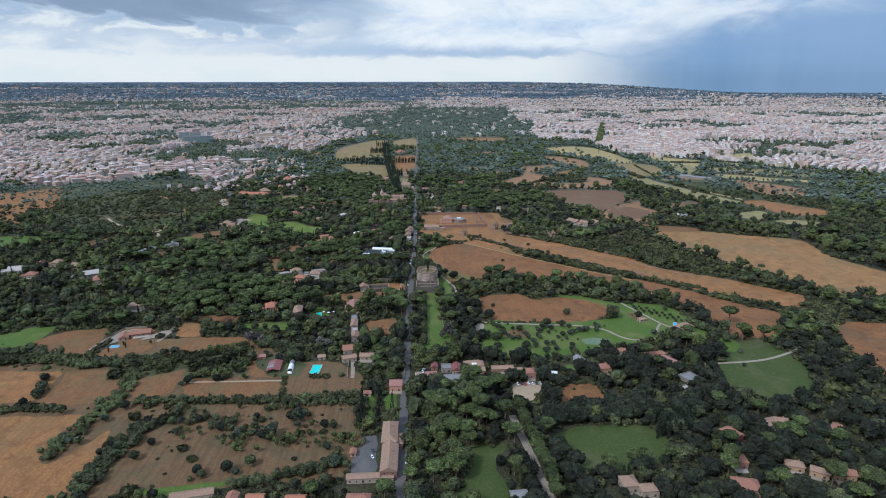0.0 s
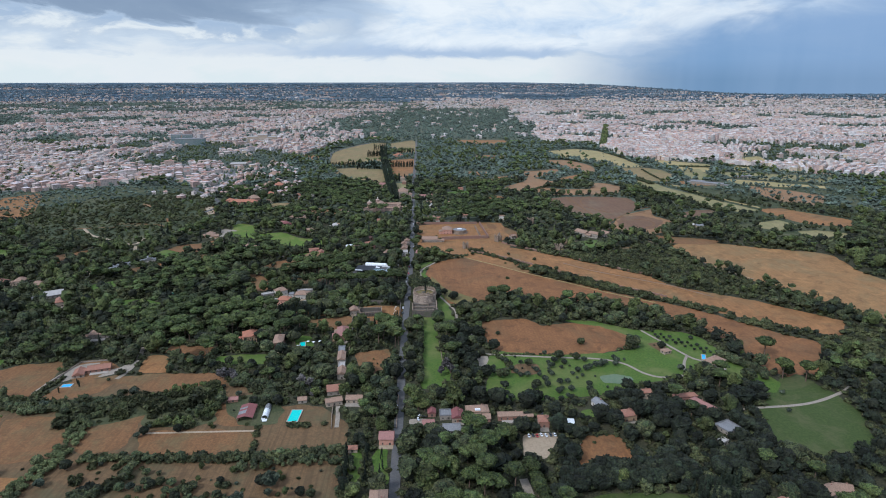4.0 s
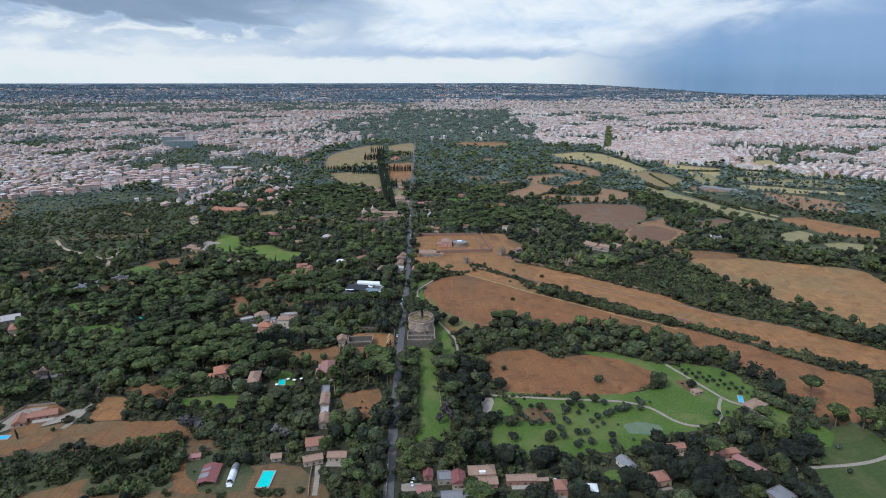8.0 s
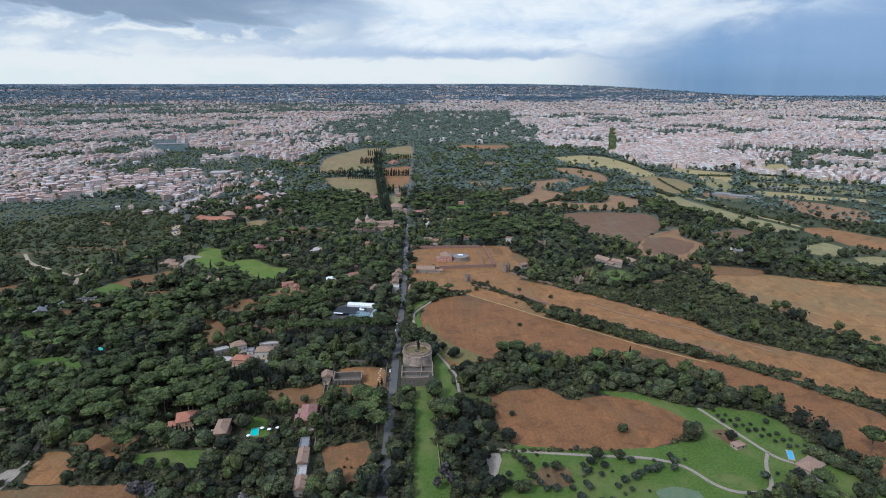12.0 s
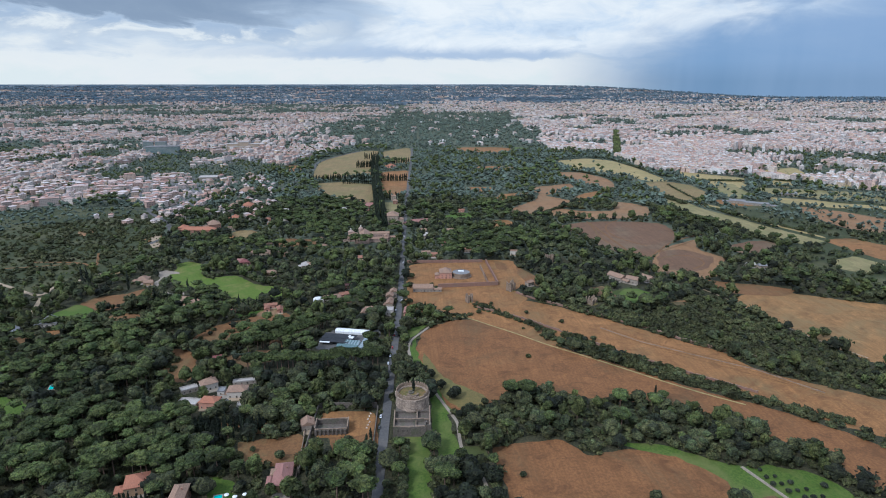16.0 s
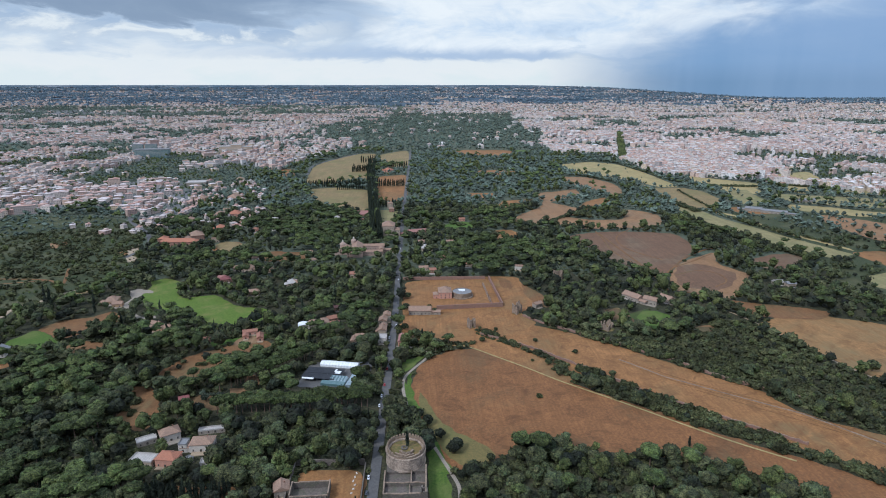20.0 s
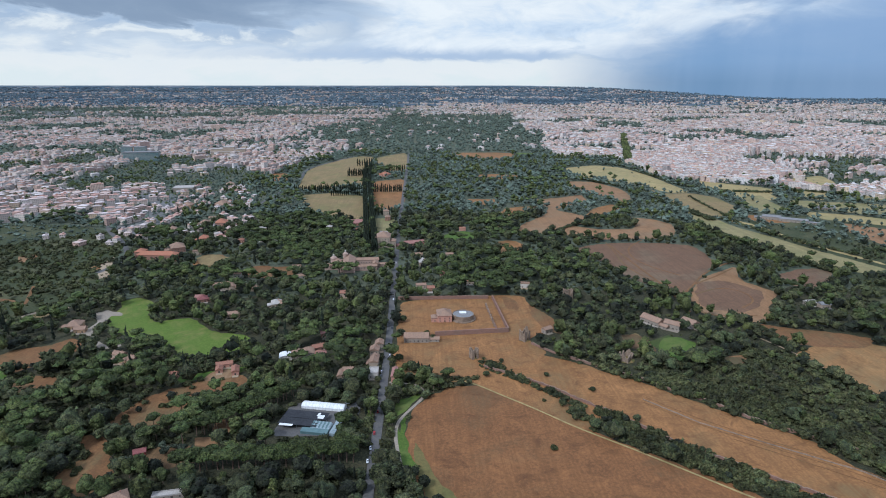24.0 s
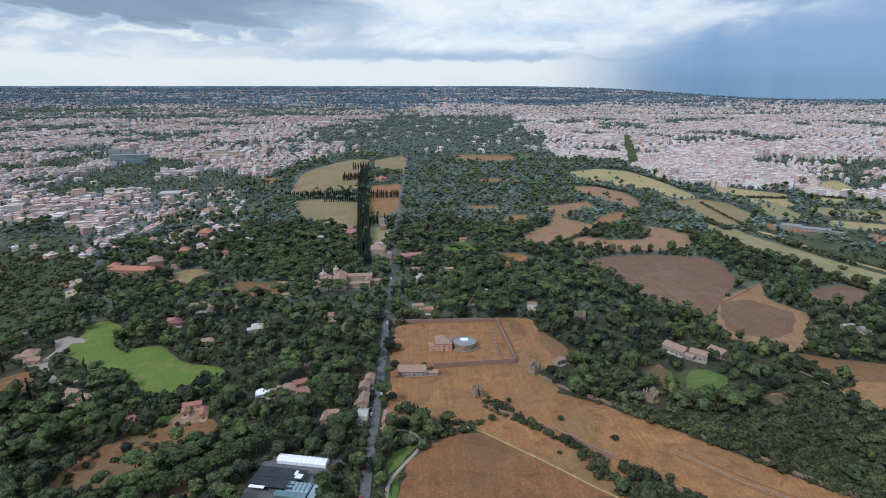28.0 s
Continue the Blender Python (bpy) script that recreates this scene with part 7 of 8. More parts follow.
def marquee(x, y, turn, w, d):
    o = tagged(new("marquee"), "white garden marquee with peaked canvas roof", "tent", kind="thing")
    o.matrix_basis = pose(x, y, 0, 0, 0, turn)
    part("canvas", Shape().add([(-w / 2, -d / 2, 2.6), (w / 2, -d / 2, 2.6), (w / 2, d / 2, 2.6), (-w / 2, d / 2, 2.6), (-w / 4, 0, 4.0), (w / 4, 0, 4.0), (-w / 2, -d / 2, 2.2), (w / 2, -d / 2, 2.2), (w / 2, d / 2, 2.2), (-w / 2, d / 2, 2.2)],
                               [(0, 1, 5, 4), (1, 2, 5), (2, 3, 4, 5), (3, 0, 4), (6, 7, 1, 0), (7, 8, 2, 1), (8, 9, 3, 2), (9, 6, 0, 3), (9, 8, 7, 6)]).mesh("canvas", "white_film"), o, "white canvas roof")
    pole = Shape().box(-.06, .06, -.06, .06, -.3, 2.3).mesh("pole", "slate_frame")
    for px in (-w / 2 + .1, w / 2 - .1):
        for py in (-d / 2 + .1, d / 2 - .1):
            part("pole", pole, o, "", pose(px, py, 0))
    BUILT.append((x, y, 0.5 * w + 1)), BUILT.append((x, y - 8, 4))


def parasol(x, y):
    o = tagged(new("parasol"), "open white garden parasol by the villa", "parasol", "garden parasols", "thing")
    o.matrix_basis = pose(x, y, 0)
    V = [(1.7 * math.cos(k * math.pi / 4), 1.7 * math.sin(k * math.pi / 4), 2.3) for k in range(8)]
    part("canopy", Shape().add(V + [(0, 0, 3.0), (0, 0, 2.85)], [(k, (k + 1) % 8, 8) for k in range(8)] + [((k + 1) % 8, k, 9) for k in range(8)]).mesh("canopy", "white_film"), o)
    part("pole", Shape().box(-.04, .04, -.04, .04, 0, 2.8).mesh("pole", "slate_frame"), o)
    BUILT.append((x, y, 2.5))


sheet_shed(-129, 514, 4, 12, 21, 3.2)
hoop_tunnel(-114, 514, 4, 5.2, 24)
house("outbuilding", -147, 536, 10, 8, 5, 2.6, "gable", "brick", "rose")
house("outbuilding", -175, 855, 20, 8, 6, 3.0, "gable", "red", "red")
house("outbuilding", -88, 533, 8, 7, 6, 2.8, "gable", "stone", "tan")
marquee(129, 490, -8, 9.5, 8.5)
for x, y in ((-112, 640), (-104, 650), (-98, 648), (-92, 650), (-188, 655)):
    parasol(x, y)
for x, y, a, p in ((12, 505, 80, "car_white"), (15, 504, 84, "car_dark"), (10, 500, 10, "car_white"), (130, 463, 20, "car_white")):
    car(x, y, a, p)

# ---------------------------------------------------------------- trees
T_ = (1 + 5 ** 0.5) / 2
ICO_V = np.array([(-1, T_, 0), (1, T_, 0), (-1, -T_, 0), (1, -T_, 0), (0, -1, T_), (0, 1, T_), (0, -1, -T_), (0, 1, -T_), (T_, 0, -1), (T_, 0, 1), (-T_, 0, -1), (-T_, 0, 1)]) / math.hypot(1, T_)
ICO_F = np.array([(0, 11, 5), (0, 5, 1), (0, 1, 7), (0, 7, 10), (0, 10, 11), (1, 5, 9), (5, 11, 4), (11, 10, 2), (10, 7, 6), (7, 1, 8),
                  (3, 9, 4), (3, 4, 2), (3, 2, 6), (3, 6, 8), (3, 8, 9), (4, 9, 5), (2, 4, 11), (6, 2, 10), (8, 6, 7), (9, 8, 1)])
OCT_V = np.array([(1, 0, 0), (-1, 0, 0), (0, 1, 0), (0, -1, 0), (0, 0, 1), (0, 0, -1)], float)
OCT_F = np.array([(0, 2, 4), (2, 1, 4), (1, 3, 4), (3, 0, 4), (2, 0, 5), (1, 2, 5), (3, 1, 5), (0, 3, 5)])


def finer(V, F):
    """One subdivision of a ball of triangles."""
    V, seen, out = [tuple(v) for v in V], {}, []
    def mid(i, j):
        k = (min(i, j), max(i, j))
        if k not in seen:
            p = np.array(V[i]) + np.array(V[j])
            V.append(tuple(p / np.linalg.norm(p)))
            seen[k] = len(V) - 1
        return seen[k]
    for a, b, c in F:
        x, y, z = mid(a, b), mid(b, c), mid(c, a)
        out += [(a, x, z), (b, y, x), (c, z, y), (x, y, z)]
    return np.array(V), np.array(out)


BALL_V, BALL_F = finer(ICO_V, ICO_F)
DOME = {"pine": ((0, 0, 11.2), (4.7, 4.7, 2.5)), "oak": ((0, 0, 4.9), (3.9, 3.9, 3.3)), "light": ((0, 0, 6.8), (3.3, 3.3, 4.2)), "olive": ((0, 0, 2.5), (1.9, 1.9, 1.4)), "shrub": ((0, 0, 0.9), (2.2, 2.2, 1.25))}
DOME["ilex"] = DOME["oak"]
DOME["withered"] = (0, 0, 6.0), (2.2, 2.2, 3.4)


def rod(a, b, r0, r1, n=5):
    """A tapered stick from a to b."""
    a, b = np.array(a, float), np.array(b, float)
    d = (b - a) / np.linalg.norm(b - a)
    u = np.cross(d, (0.3, 0.9, 0.1))
    u /= np.linalg.norm(u)
    v = np.cross(d, u)
    ang = np.arange(n) * 2 * np.pi / n
    ring = np.cos(ang)[:, None] * u + np.sin(ang)[:, None] * v
    V = np.concatenate([a + ring * r0, b + ring * r1])
    i = np.arange(n)
    j = (i + 1) % n
    return V, np.concatenate([np.stack([i, j, j + n], 1), np.stack([i, j + n, i + n], 1)])


def crown_clumps(kind, rng, n):
    """Centres and radii of the leaf clumps of one tree."""
    t = rng.random((n, 3))
    a = 2 * np.pi * (t[:, 0] + np.arange(n) * 0.618)
    grow = (8.0 / n) ** 0.3 * 0.9
    if kind == "pine":
        q = np.sqrt((np.arange(n) + 0.5 * t[:, 1]) / n)
        r = 4.9 * q
        C = np.stack([r * np.cos(a), r * np.sin(a), 11.0 + 2.0 * (1 - q ** 2) + 0.9 * (t[:, 2] - 0.5)], 1)
        R = np.stack([1.9 + 0.8 * t[:, 1], 1.9 + 0.8 * t[:, 1], 1.05 + 0.5 * t[:, 2]], 1) * grow
    elif kind == "cypress":
        q = (np.arange(n) + 0.5) / n
        w = 1.35 * np.sin(np.pi * np.clip(q * 0.86 + 0.14, 0, 1)) ** 0.7
        C = np.stack([0.35 * w * np.cos(a), 0.35 * w * np.sin(a), 0.6 + 12.5 * q], 1)
        R = np.stack([w * 0.85, w * 0.85, np.full(n, 13.0 / n * 1.15)], 1)
    else:
        h, rad, z, flat = {"oak": (8.5, 3.5, 5.0, 0.8), "ilex": (8.5, 3.5, 5.0, 0.8), "light": (11.0, 3.3, 7.0, 1.15), "olive": (4.0, 1.7, 2.6, 0.75), "shrub": (2.4, 1.6, 1.0, 0.6), "withered": (10.0, 3.0, 6.0, 1.3)}[kind]
        u = 1 - 1.45 * (np.arange(n) + 0.5) / n
        s = np.sqrt(1 - u ** 2)
        k = (0.62 + 0.5 * t[:, 1:2])
        C = np.stack([s * np.cos(a), s * np.sin(a), u * flat], 1) * rad * k + (0, 0, z)
        R = rad * (0.42 + 0.26 * t[:, 2:3]) * grow * np.array([[1, 1, 0.82]])
    return C, R


def tree_arrays(kind, rng, clumps, leaves, sides, solid=True, dome=1):
    """Vertices, triangles, material slots (0 leaves, 1 bark) and smoothing of one tree."""
    V, F, S, M = [], [], [], []
    k = 0
    clumps = 4 if kind == "cypress" and not clumps else clumps
    C, R = crown_clumps(kind, rng, max(clumps, 1))
    C, R = C[:clumps], R[:clumps]
    bv, bf = (ICO_V, ICO_F) if solid else (OCT_V, OCT_F)
    if kind in DOME:
        big = dome == 2
        v, f = (BALL_V, BALL_F) if big else (ICO_V, ICO_F) if dome else (OCT_V, OCT_F)
        c, r = DOME[kind]
        off = rng.random(3) * 90
        v = np.array([p * (1 + 0.50 * noise.noise(Vector(p * 2.1 + off)) + (0.34 if kind != "pine" else 0.2) * (rng.random() - 0.5)) for p in v]) * r + c
        V.append(v), F.append(f), S.append(np.zeros(len(f), int)), M.append(np.zeros(len(f), bool))
        k += len(v)
    for c, r in zip(C, R):
        turn = rng.random() * 6.28
        m = np.array([(math.cos(turn), -math.sin(turn), 0), (math.sin(turn), math.cos(turn), 0), (0, 0, 1)])
        v = (bv @ m.T) * (1 + 0.44 * (rng.random((len(bv), 1)) - 0.5)) * r + c
        V.append(v), F.append(bf + k), S.append(np.zeros(len(bf), int)), M.append(np.zeros(len(bf), bool))
        k += len(v)
    if leaves:
        if kind in DOME:        # tufts sit on the dome too
            c, r = DOME[kind]
            C, R = np.concatenate([C, np.tile(c, (3 * clumps, 1))]), np.concatenate([R, np.tile(r, (3 * clumps, 1))])
        i = rng.integers(0, len(C), leaves)
        d = rng.normal(size=(leaves, 3))
        d[:, 2] = np.abs(d[:, 2]) * 0.9 - 0.15
        d /= np.linalg.norm(d, axis=1)[:, None]
        p = C[i] + d * R[i] * (0.90 + 0.26 * rng.random((leaves, 1)))
        size = (0.46 if kind != "olive" else 0.32) * (1.0 if clumps > 3 else 1.7) * (0.7 + 0.8 * rng.random((leaves, 1)))
        a = rng.normal(size=(leaves, 3))
        b = np.cross(a, rng.normal(size=(leaves, 3)))
        a /= np.linalg.norm(a, axis=1)[:, None]
        b /= np.linalg.norm(b, axis=1)[:, None]
        V.append(np.stack([p + a * size, p - a * size * 0.6 + b * size, p - a * size * 0.6 - b * size], 1).reshape(-1, 3))
        F.append(np.arange(leaves * 3).reshape(-1, 3) + k)
        S.append(np.zeros(leaves, int)), M.append(np.zeros(leaves, bool))
        k += leaves * 3
    nc = k
    if sides and kind != "shrub":
        top = {"pine": 9.5, "oak": 4.0, "ilex": 4.0, "light": 6.0, "olive": 2.2, "cypress": 1.5, "withered": 6.0}[kind]
        w = {"pine": 0.42, "oak": 0.38, "ilex": 0.38, "light": 0.3, "olive": 0.22, "cypress": 0.25, "withered": 0.32}[kind]
        rods = [((0, 0, -0.4), (0.25, 0.1, top * 0.75), w, w * 0.7)]
        for q in range(5 if sides > 4 else 0):
            c = C[(q * 3 + 1) % len(C)]
            rods.append(((0.25, 0.1, top * 0.72), tuple(c * (0.8, 0.8, 0.96)), w * 0.5, w * 0.2))
        if sides <= 4 and kind == "pine":
            rods.append(((0.25, 0.1, top * 0.72), (0.2, 0, 11.2), w * 0.6, w * 0.4))
        for a, b, r0, r1 in rods:
            v, f = rod(a, b, r0, r1, sides)
            V.append(v), F.append(f + k), S.append(np.ones(len(f), int)), M.append(np.ones(len(f), bool))
            k += len(v)
    return np.concatenate(V), np.concatenate(F), np.concatenate(S), np.concatenate(M), nc


LEAF = {"pine": "leaf_pine", "oak": "leaf_oak", "ilex": "leaf_dark_oak", "light": "leaf_light", "cypress": "leaf_cypress", "olive": "leaf_olive", "shrub": "leaf_scrub", "withered": "leaf_withered"}
#            clumps, leaf tufts, trunk sides, full clumps
LEVEL = {"fine": (14, 420, 6, True, 2), "near": (6, 170, 3, True, 2), "mid": (3, 26, 0, False, 1), "far": (2, 0, 0, False, 0), "dot": (0, 0, 0, False, 0)}
FORMS = {(k, l): [tree_arrays(k, np.random.default_rng(31 * i + len(k) + 7 * len(l)), *(5 if k == "cypress" and l != "fine" else 1 if k == "shrub" and l in ("near", "mid") else LEVEL[l][0], *LEVEL[l][1:])) for i in range(5 if l != "fine" else 4)]
         for k in LEAF for l in LEVEL}


def wood(name, label, kind, level, X, Y, Z, S, leaf=""):
    """Many trees of one kind joined into one mesh."""
    if not len(X):
        return
    pick = RNG.integers(0, 5, len(X))
    turn = RNG.random(len(X)) * 6.283
    tall = S * (0.85 + 0.3 * RNG.random(len(X)))
    Vs, Fs, Ss, Ms, k = [], [], [], [], 0
    for i in range(5):
        v, f, s, m, _ = FORMS[kind, level][i]
        q = pick == i
        n = q.sum()
        if not n:
            continue
        c, d = np.cos(turn[q])[:, None], np.sin(turn[q])[:, None]
        P = np.stack([(v[:, 0] * c - v[:, 1] * d) * S[q][:, None] + X[q][:, None], (v[:, 0] * d + v[:, 1] * c) * S[q][:, None] + Y[q][:, None], v[:, 2] * tall[q][:, None] + Z[q][:, None]], 2)
        Vs.append(P.reshape(-1, 3))
        Fs.append((f[None] + (np.arange(n) * len(v))[:, None, None]).reshape(-1, 3) + k)
        Ss.append(np.tile(s, n)), Ms.append(np.tile(m, n))
        k += n * len(v)
    # far oaks and bushes take the leaf lightened for haze
    me = tri_mesh(name, np.concatenate(Vs), np.concatenate(Fs), [leaf or "leaf_hazed" if leaf or level in ("far", "dot") and kind in ("oak", "ilex", "shrub") else LEAF[kind], "bark"], np.concatenate(Ss), np.concatenate(Ms))
    tagged(new(name, me), label, "trees", kind="stuff")


TREE_WORDS = {"pine": ("stone_pine", "umbrella-shaped stone pine with bare forked trunk", "pine"), "oak": ("oak_tree", "green broad oak with rounded crown", "tree"), "ilex": ("dark_oak", "dark green broad oak with rounded crown", "tree"),
              "light": ("broadleaf_tree", "tall light green broadleaf tree", "tree"), "cypress": ("cypress", "slim dark green cypress column", "cypress"),
              "olive": ("olive_tree", "small grey-green olive tree on the lawn", "olive tree"), "shrub": ("bush", "low dull green bush", "bush"),
              "withered": ("withered_tree", "half-bare grey-brown withered tree among green ones", "tree")}
MODELS = {}


def tree(kind, x, y, s, group=""):
    """One tree with trunk and crown as parts."""
    i = random.randrange(4)
    if (kind, i) not in MODELS:
        v, f, sl, m, nc = FORMS[kind, "fine"][i]
        cf = f[sl == 0]
        crown = tri_mesh("crown", v[:nc], cf, [LEAF[kind]], None, m[sl == 0])
        trunk = tri_mesh("trunk", v[nc:], f[sl == 1] - nc, ["bark"], None, m[sl == 1]) if (sl == 1).any() else None
        MODELS[kind, i] = crown, trunk
    crown, trunk = MODELS[kind, i]
    name, label, cat = TREE_WORDS[kind]
    size = "young " if s < 0.75 else "large " if s > 1.25 else ""
    root = tagged(new(name), size + label, cat, group or cat + "s", "thing")
    root.matrix_basis = pose(x, y, 0, 0, 0, random.random() * 360) @ Matrix.Diagonal((s, s, s * (0.88 + 0.24 * random.random()), 1))
    if trunk:
        part("trunk", trunk, root)
    part("crown", crown, root)
    return root


def spread(x0, x1, y0, y1, step):
    X, Y = np.meshgrid(np.arange(x0, x1, step), np.arange(y0, y1, step))
    X, Y = X.ravel(), Y.ravel()
    return X + (RNG.random(len(X)) - 0.5) * step * 0.95, Y + (RNG.random(len(X)) - 0.5) * step * 0.95


def strip_clear(X, Y, ok):
    for line, w in STRIPS:
        for (ax, ay), (bx, by) in zip(line, line[1:]):
            dx, dy = bx - ax, by - ay
            t = np.clip(((X - ax) * dx + (Y - ay) * dy) / (dx * dx + dy * dy + 1e-9), 0, 1)
            ok &= np.hypot(X - ax - t * dx, Y - ay - t * dy) > w
    return ok


PINES = [[(-330, 690), (-250, 700), (-150, 720), (-100, 700), (-150, 745), (-260, 745), (-340, 730)], [(-150, 822), (-12, 832), (-12, 850), (-120, 846)],
         [(-420, 560), (-330, 640), (-250, 650), (-240, 690), (-350, 680)], [(-260, 740), (-170, 850), (-220, 880), (-330, 800)],
         [(-30, 975), (-50, 960), (-110, 1010), (-90, 1080), (-40, 1080), (-20, 1020)], [(-75, 930), (-110, 890), (-140, 870), (-130, 900), (-90, 960)],
         [(60, 1190), (140, 1180), (200, 1230), (210, 1330), (120, 1370), (60, 1280)], [(10, 330), (75, 330), (75, 480), (15, 500)], [(93, 320), (105, 320), (102, 420), (85, 430)],
         [(-330, 1240), (-60, 1240), (-40, 1290), (-250, 1300)], [(-300, 1420), (-60, 1420), (-120, 1700), (-280, 1650)], [(60, 1420), (220, 1420), (200, 1560), (60, 1560)],
         [(200, 300), (330, 300), (340, 420), (250, 430)], [(330, 500), (370, 545), (330, 575), (315, 540)]]
BELTS = [[(-284, 880), (-258, 922), (-226, 962), (-206, 961), (-218, 936), (-257, 900), (-275, 862)], [(-365, 655), (-330, 679), (-287, 688), (-242, 698), (-219, 666), (-254, 655), (-341, 640)], [(-340, 821), (-342, 869), (-311, 910), (-269, 936), (-250, 907), (-283, 841), (-313, 800)],
         [(-219, 660), (-205, 690), (-170, 707), (-111, 689), (-95, 661), (-157, 645)], [(-317, 713), (-287, 743), (-246, 759), (-237, 709), (-288, 697)],
         [(-70, 1062), (-26, 1080), (-24, 1022), (-59, 998)], [(-202, 1469), (-118, 1427), (-94, 1323), (-174, 1296)], [(-293, 974), (-236, 1022), (-196, 987), (-210, 926), (-272, 943)]]


MAQUIS = [(186, 980), (236, 944), (278, 902), (332, 851), (377, 818), (399, 792), (418, 764), (454, 806), (441, 845), (419, 903), (401, 971), (372, 1014), (304, 963), (262, 965), (226, 989)]      # dense low scrub beside the circus


def plant():
    singles = []
    bands = (("near", 0, 440, 8.2), ("mid", 440, 1150, 10.0), ("far", 1150, 2900, 10.2))
    for level, d0, d1, step in bands:
        r = min(d1, 2300)
        X, Y = spread(-r - 400 if level == "far" else -r - 60, r + 60, 300, min(537 + d1, FLAT - 8), step)
        d = np.hypot(X - 20, np.maximum(Y - 537, 328))
        ok = (d >= d0) & (d < d1) & (np.abs(X - 20) < 0.80 * Y + 50)
        X, Y, d = X[ok], Y[ok], d[ok]
        dense = np.clip((0.55 if level == "near" else 0.6) + 1.05 * patchy(X, Y, 30, 5) + 0.5 * (patchy(X, Y, 110, 6) - 0.5), 0, 1)
        kinds = np.full(len(X), "oak", dtype="U8")
        pn = patchy(X, Y, 60, 1)
        u = RNG.random(len(X))
        kinds[(pn > 0.60) & (u < 0.38) & ((X < 20) | (u < 0.16))] = "pine"
        kinds[(pn <= 0.62) & (u < 0.09)] = "light"
        kinds[(pn <= 0.60) & (u > 0.955) & (X < 60)] = "cypress"
        kinds[(patchy(X, Y, 45, 8) > 0.70) & (u < 0.5)] = "light"
        kinds[(u > 0.70) & (u < 0.80)] = "shrub"
        for P in PINES:
            q = inside(P, X, Y)
            kinds[q & (u < (0.75 if P in PINES[1:2] + PINES[4:7] else 0.5 if P in PINES[0:1] else 0.34))] = "pine"
            dense[q] = 1.0
        for P in BELTS:
            q = inside(P, X, Y)
            kinds[q & (u < 0.72)] = "pine"
            dense[q] = 1.0
        low = inside([(-460, 290), (-18, 290), (-18, 480), (-60, 560), (-150, 610), (-460, 620)], X, Y)
        kinds[low] = np.where(u[low] < 0.42, "shrub", np.where(u[low] > 0.95, "pine", np.where(u[low] > 0.88, "light", "oak")))
        right = (X > 330) & (Y > 760)
        kinds[right & (kinds == "pine") & (u > 0.25)] = "oak"
        hedge = inside([(158, 900), (215, 830), (330, 712), (470, 590), (520, 640), (400, 740), (260, 850), (178, 918)], X, Y)
        kinds[hedge] = np.where(u[hedge] < 0.6, "shrub", "oak")
        dense[hedge] = 1.0
        maquis = inside(MAQUIS, X, Y)
        kinds[maquis] = np.where(u[maquis] < 0.55, "shrub", np.where(u[maquis] < 0.9, "oak", "light"))
        dense[maquis] = 1.0
        town = inside(CITY_L, X, Y) | inside(CITY_R, X, Y)
        dense[town] = np.where(green(X, Y)[town], 0.85, np.where(X[town] < 40, 0.42, 0.34))
        dense[inside(SUBURB, X, Y)] *= 0.8
        size = 0.48 + 1.02 * RNG.random(len(X)) ** 1.9
        size *= {"near": 1.2, "mid": 1.15, "far": 1.0}[level]
        size[kinds == "pine"] = 0.85 + 0.6 * RNG.random((kinds == "pine").sum())
        size[hedge] = np.where(kinds[hedge] == "shrub", 1.3 + 0.7 * RNG.random(hedge.sum()), 0.45 + 0.3 * RNG.random(hedge.sum()))
        size[maquis] = np.where(kinds[maquis] == "shrub", 1.5, 0.5) * (1 + 0.6 * RNG.random(maquis.sum()))
        size[low] *= np.where(kinds[low] == "shrub", 1.15, 0.68)
        clump = np.clip(2.6 * patchy(X, Y, 34, 14) - 0.55, 0, 1.7)
        for P, amount, kind in COVER:
            q = inside(P, X, Y)
            dense[q] = amount * (clump[q] if amount < 0.9 else 1)
            r = RNG.random(q.sum())
            if kind == "mixed":
                kinds[q] = np.where(r < 0.45, "shrub", np.where(r < 0.65, "olive", np.where(r < 0.8, "light", "oak")))
                size[q] *= np.where(r < 0.45, 1.2, np.where(r < 0.65, 1.5, np.where(r < 0.8, 0.5, 0.68)))
            else:
                size[q] *= 1.7 if amount > 0.85 and kind == "shrub" else 1.0
                kinds[q] = np.where(r < 0.85, kind, "oak" if kind == "shrub" else "shrub")
                size[q & (kinds == "oak")] *= 0.5 if kind == "shrub" and amount > 0.85 else 1.0
            size[q] *= 0.85
        size[town] *= 0.7
        # mostly the dark leaf at the near right, in place of cloud shade
        kinds[(kinds == "oak") & (RNG.random(len(X)) < np.where((X > 45) & (Y < 660), 0.85, 0.22))] = "ilex"
        kinds[(kinds == "light") & (X > 60) & (Y < 540) & (u > 0.03)] = "ilex"
        kinds[(kinds == "pine") & (X > 100) & (Y < 480) & (RNG.random(len(X)) < 0.6)] = "ilex"
        heath = inside(SCRUB, X, Y)
        hu, hp = RNG.random(len(X)), patchy(X, Y, 90, 21)
        kinds[heath] = np.where(hu < 0.86, "shrub", np.where(hp > 0.5, "oak", "light"))[heath]
        size[heath] *= np.where(kinds[heath] == "shrub", 1.0, 0.42)
        size[heath & (kinds == "shrub")] *= 0.9
        dense[heath] = np.where(hp[heath] > 0.5, 0.95, 0.8)
        ok = strip_clear(X, Y, RNG.random(len(X)) < dense)
        for bx, by, br in BUILT + (TOWN if level != "near" else []):
            q = np.abs(X - bx) < br + 1.5
            ok[q] &= np.hypot(X[q] - bx, Y[q] - by) > br + 1.5
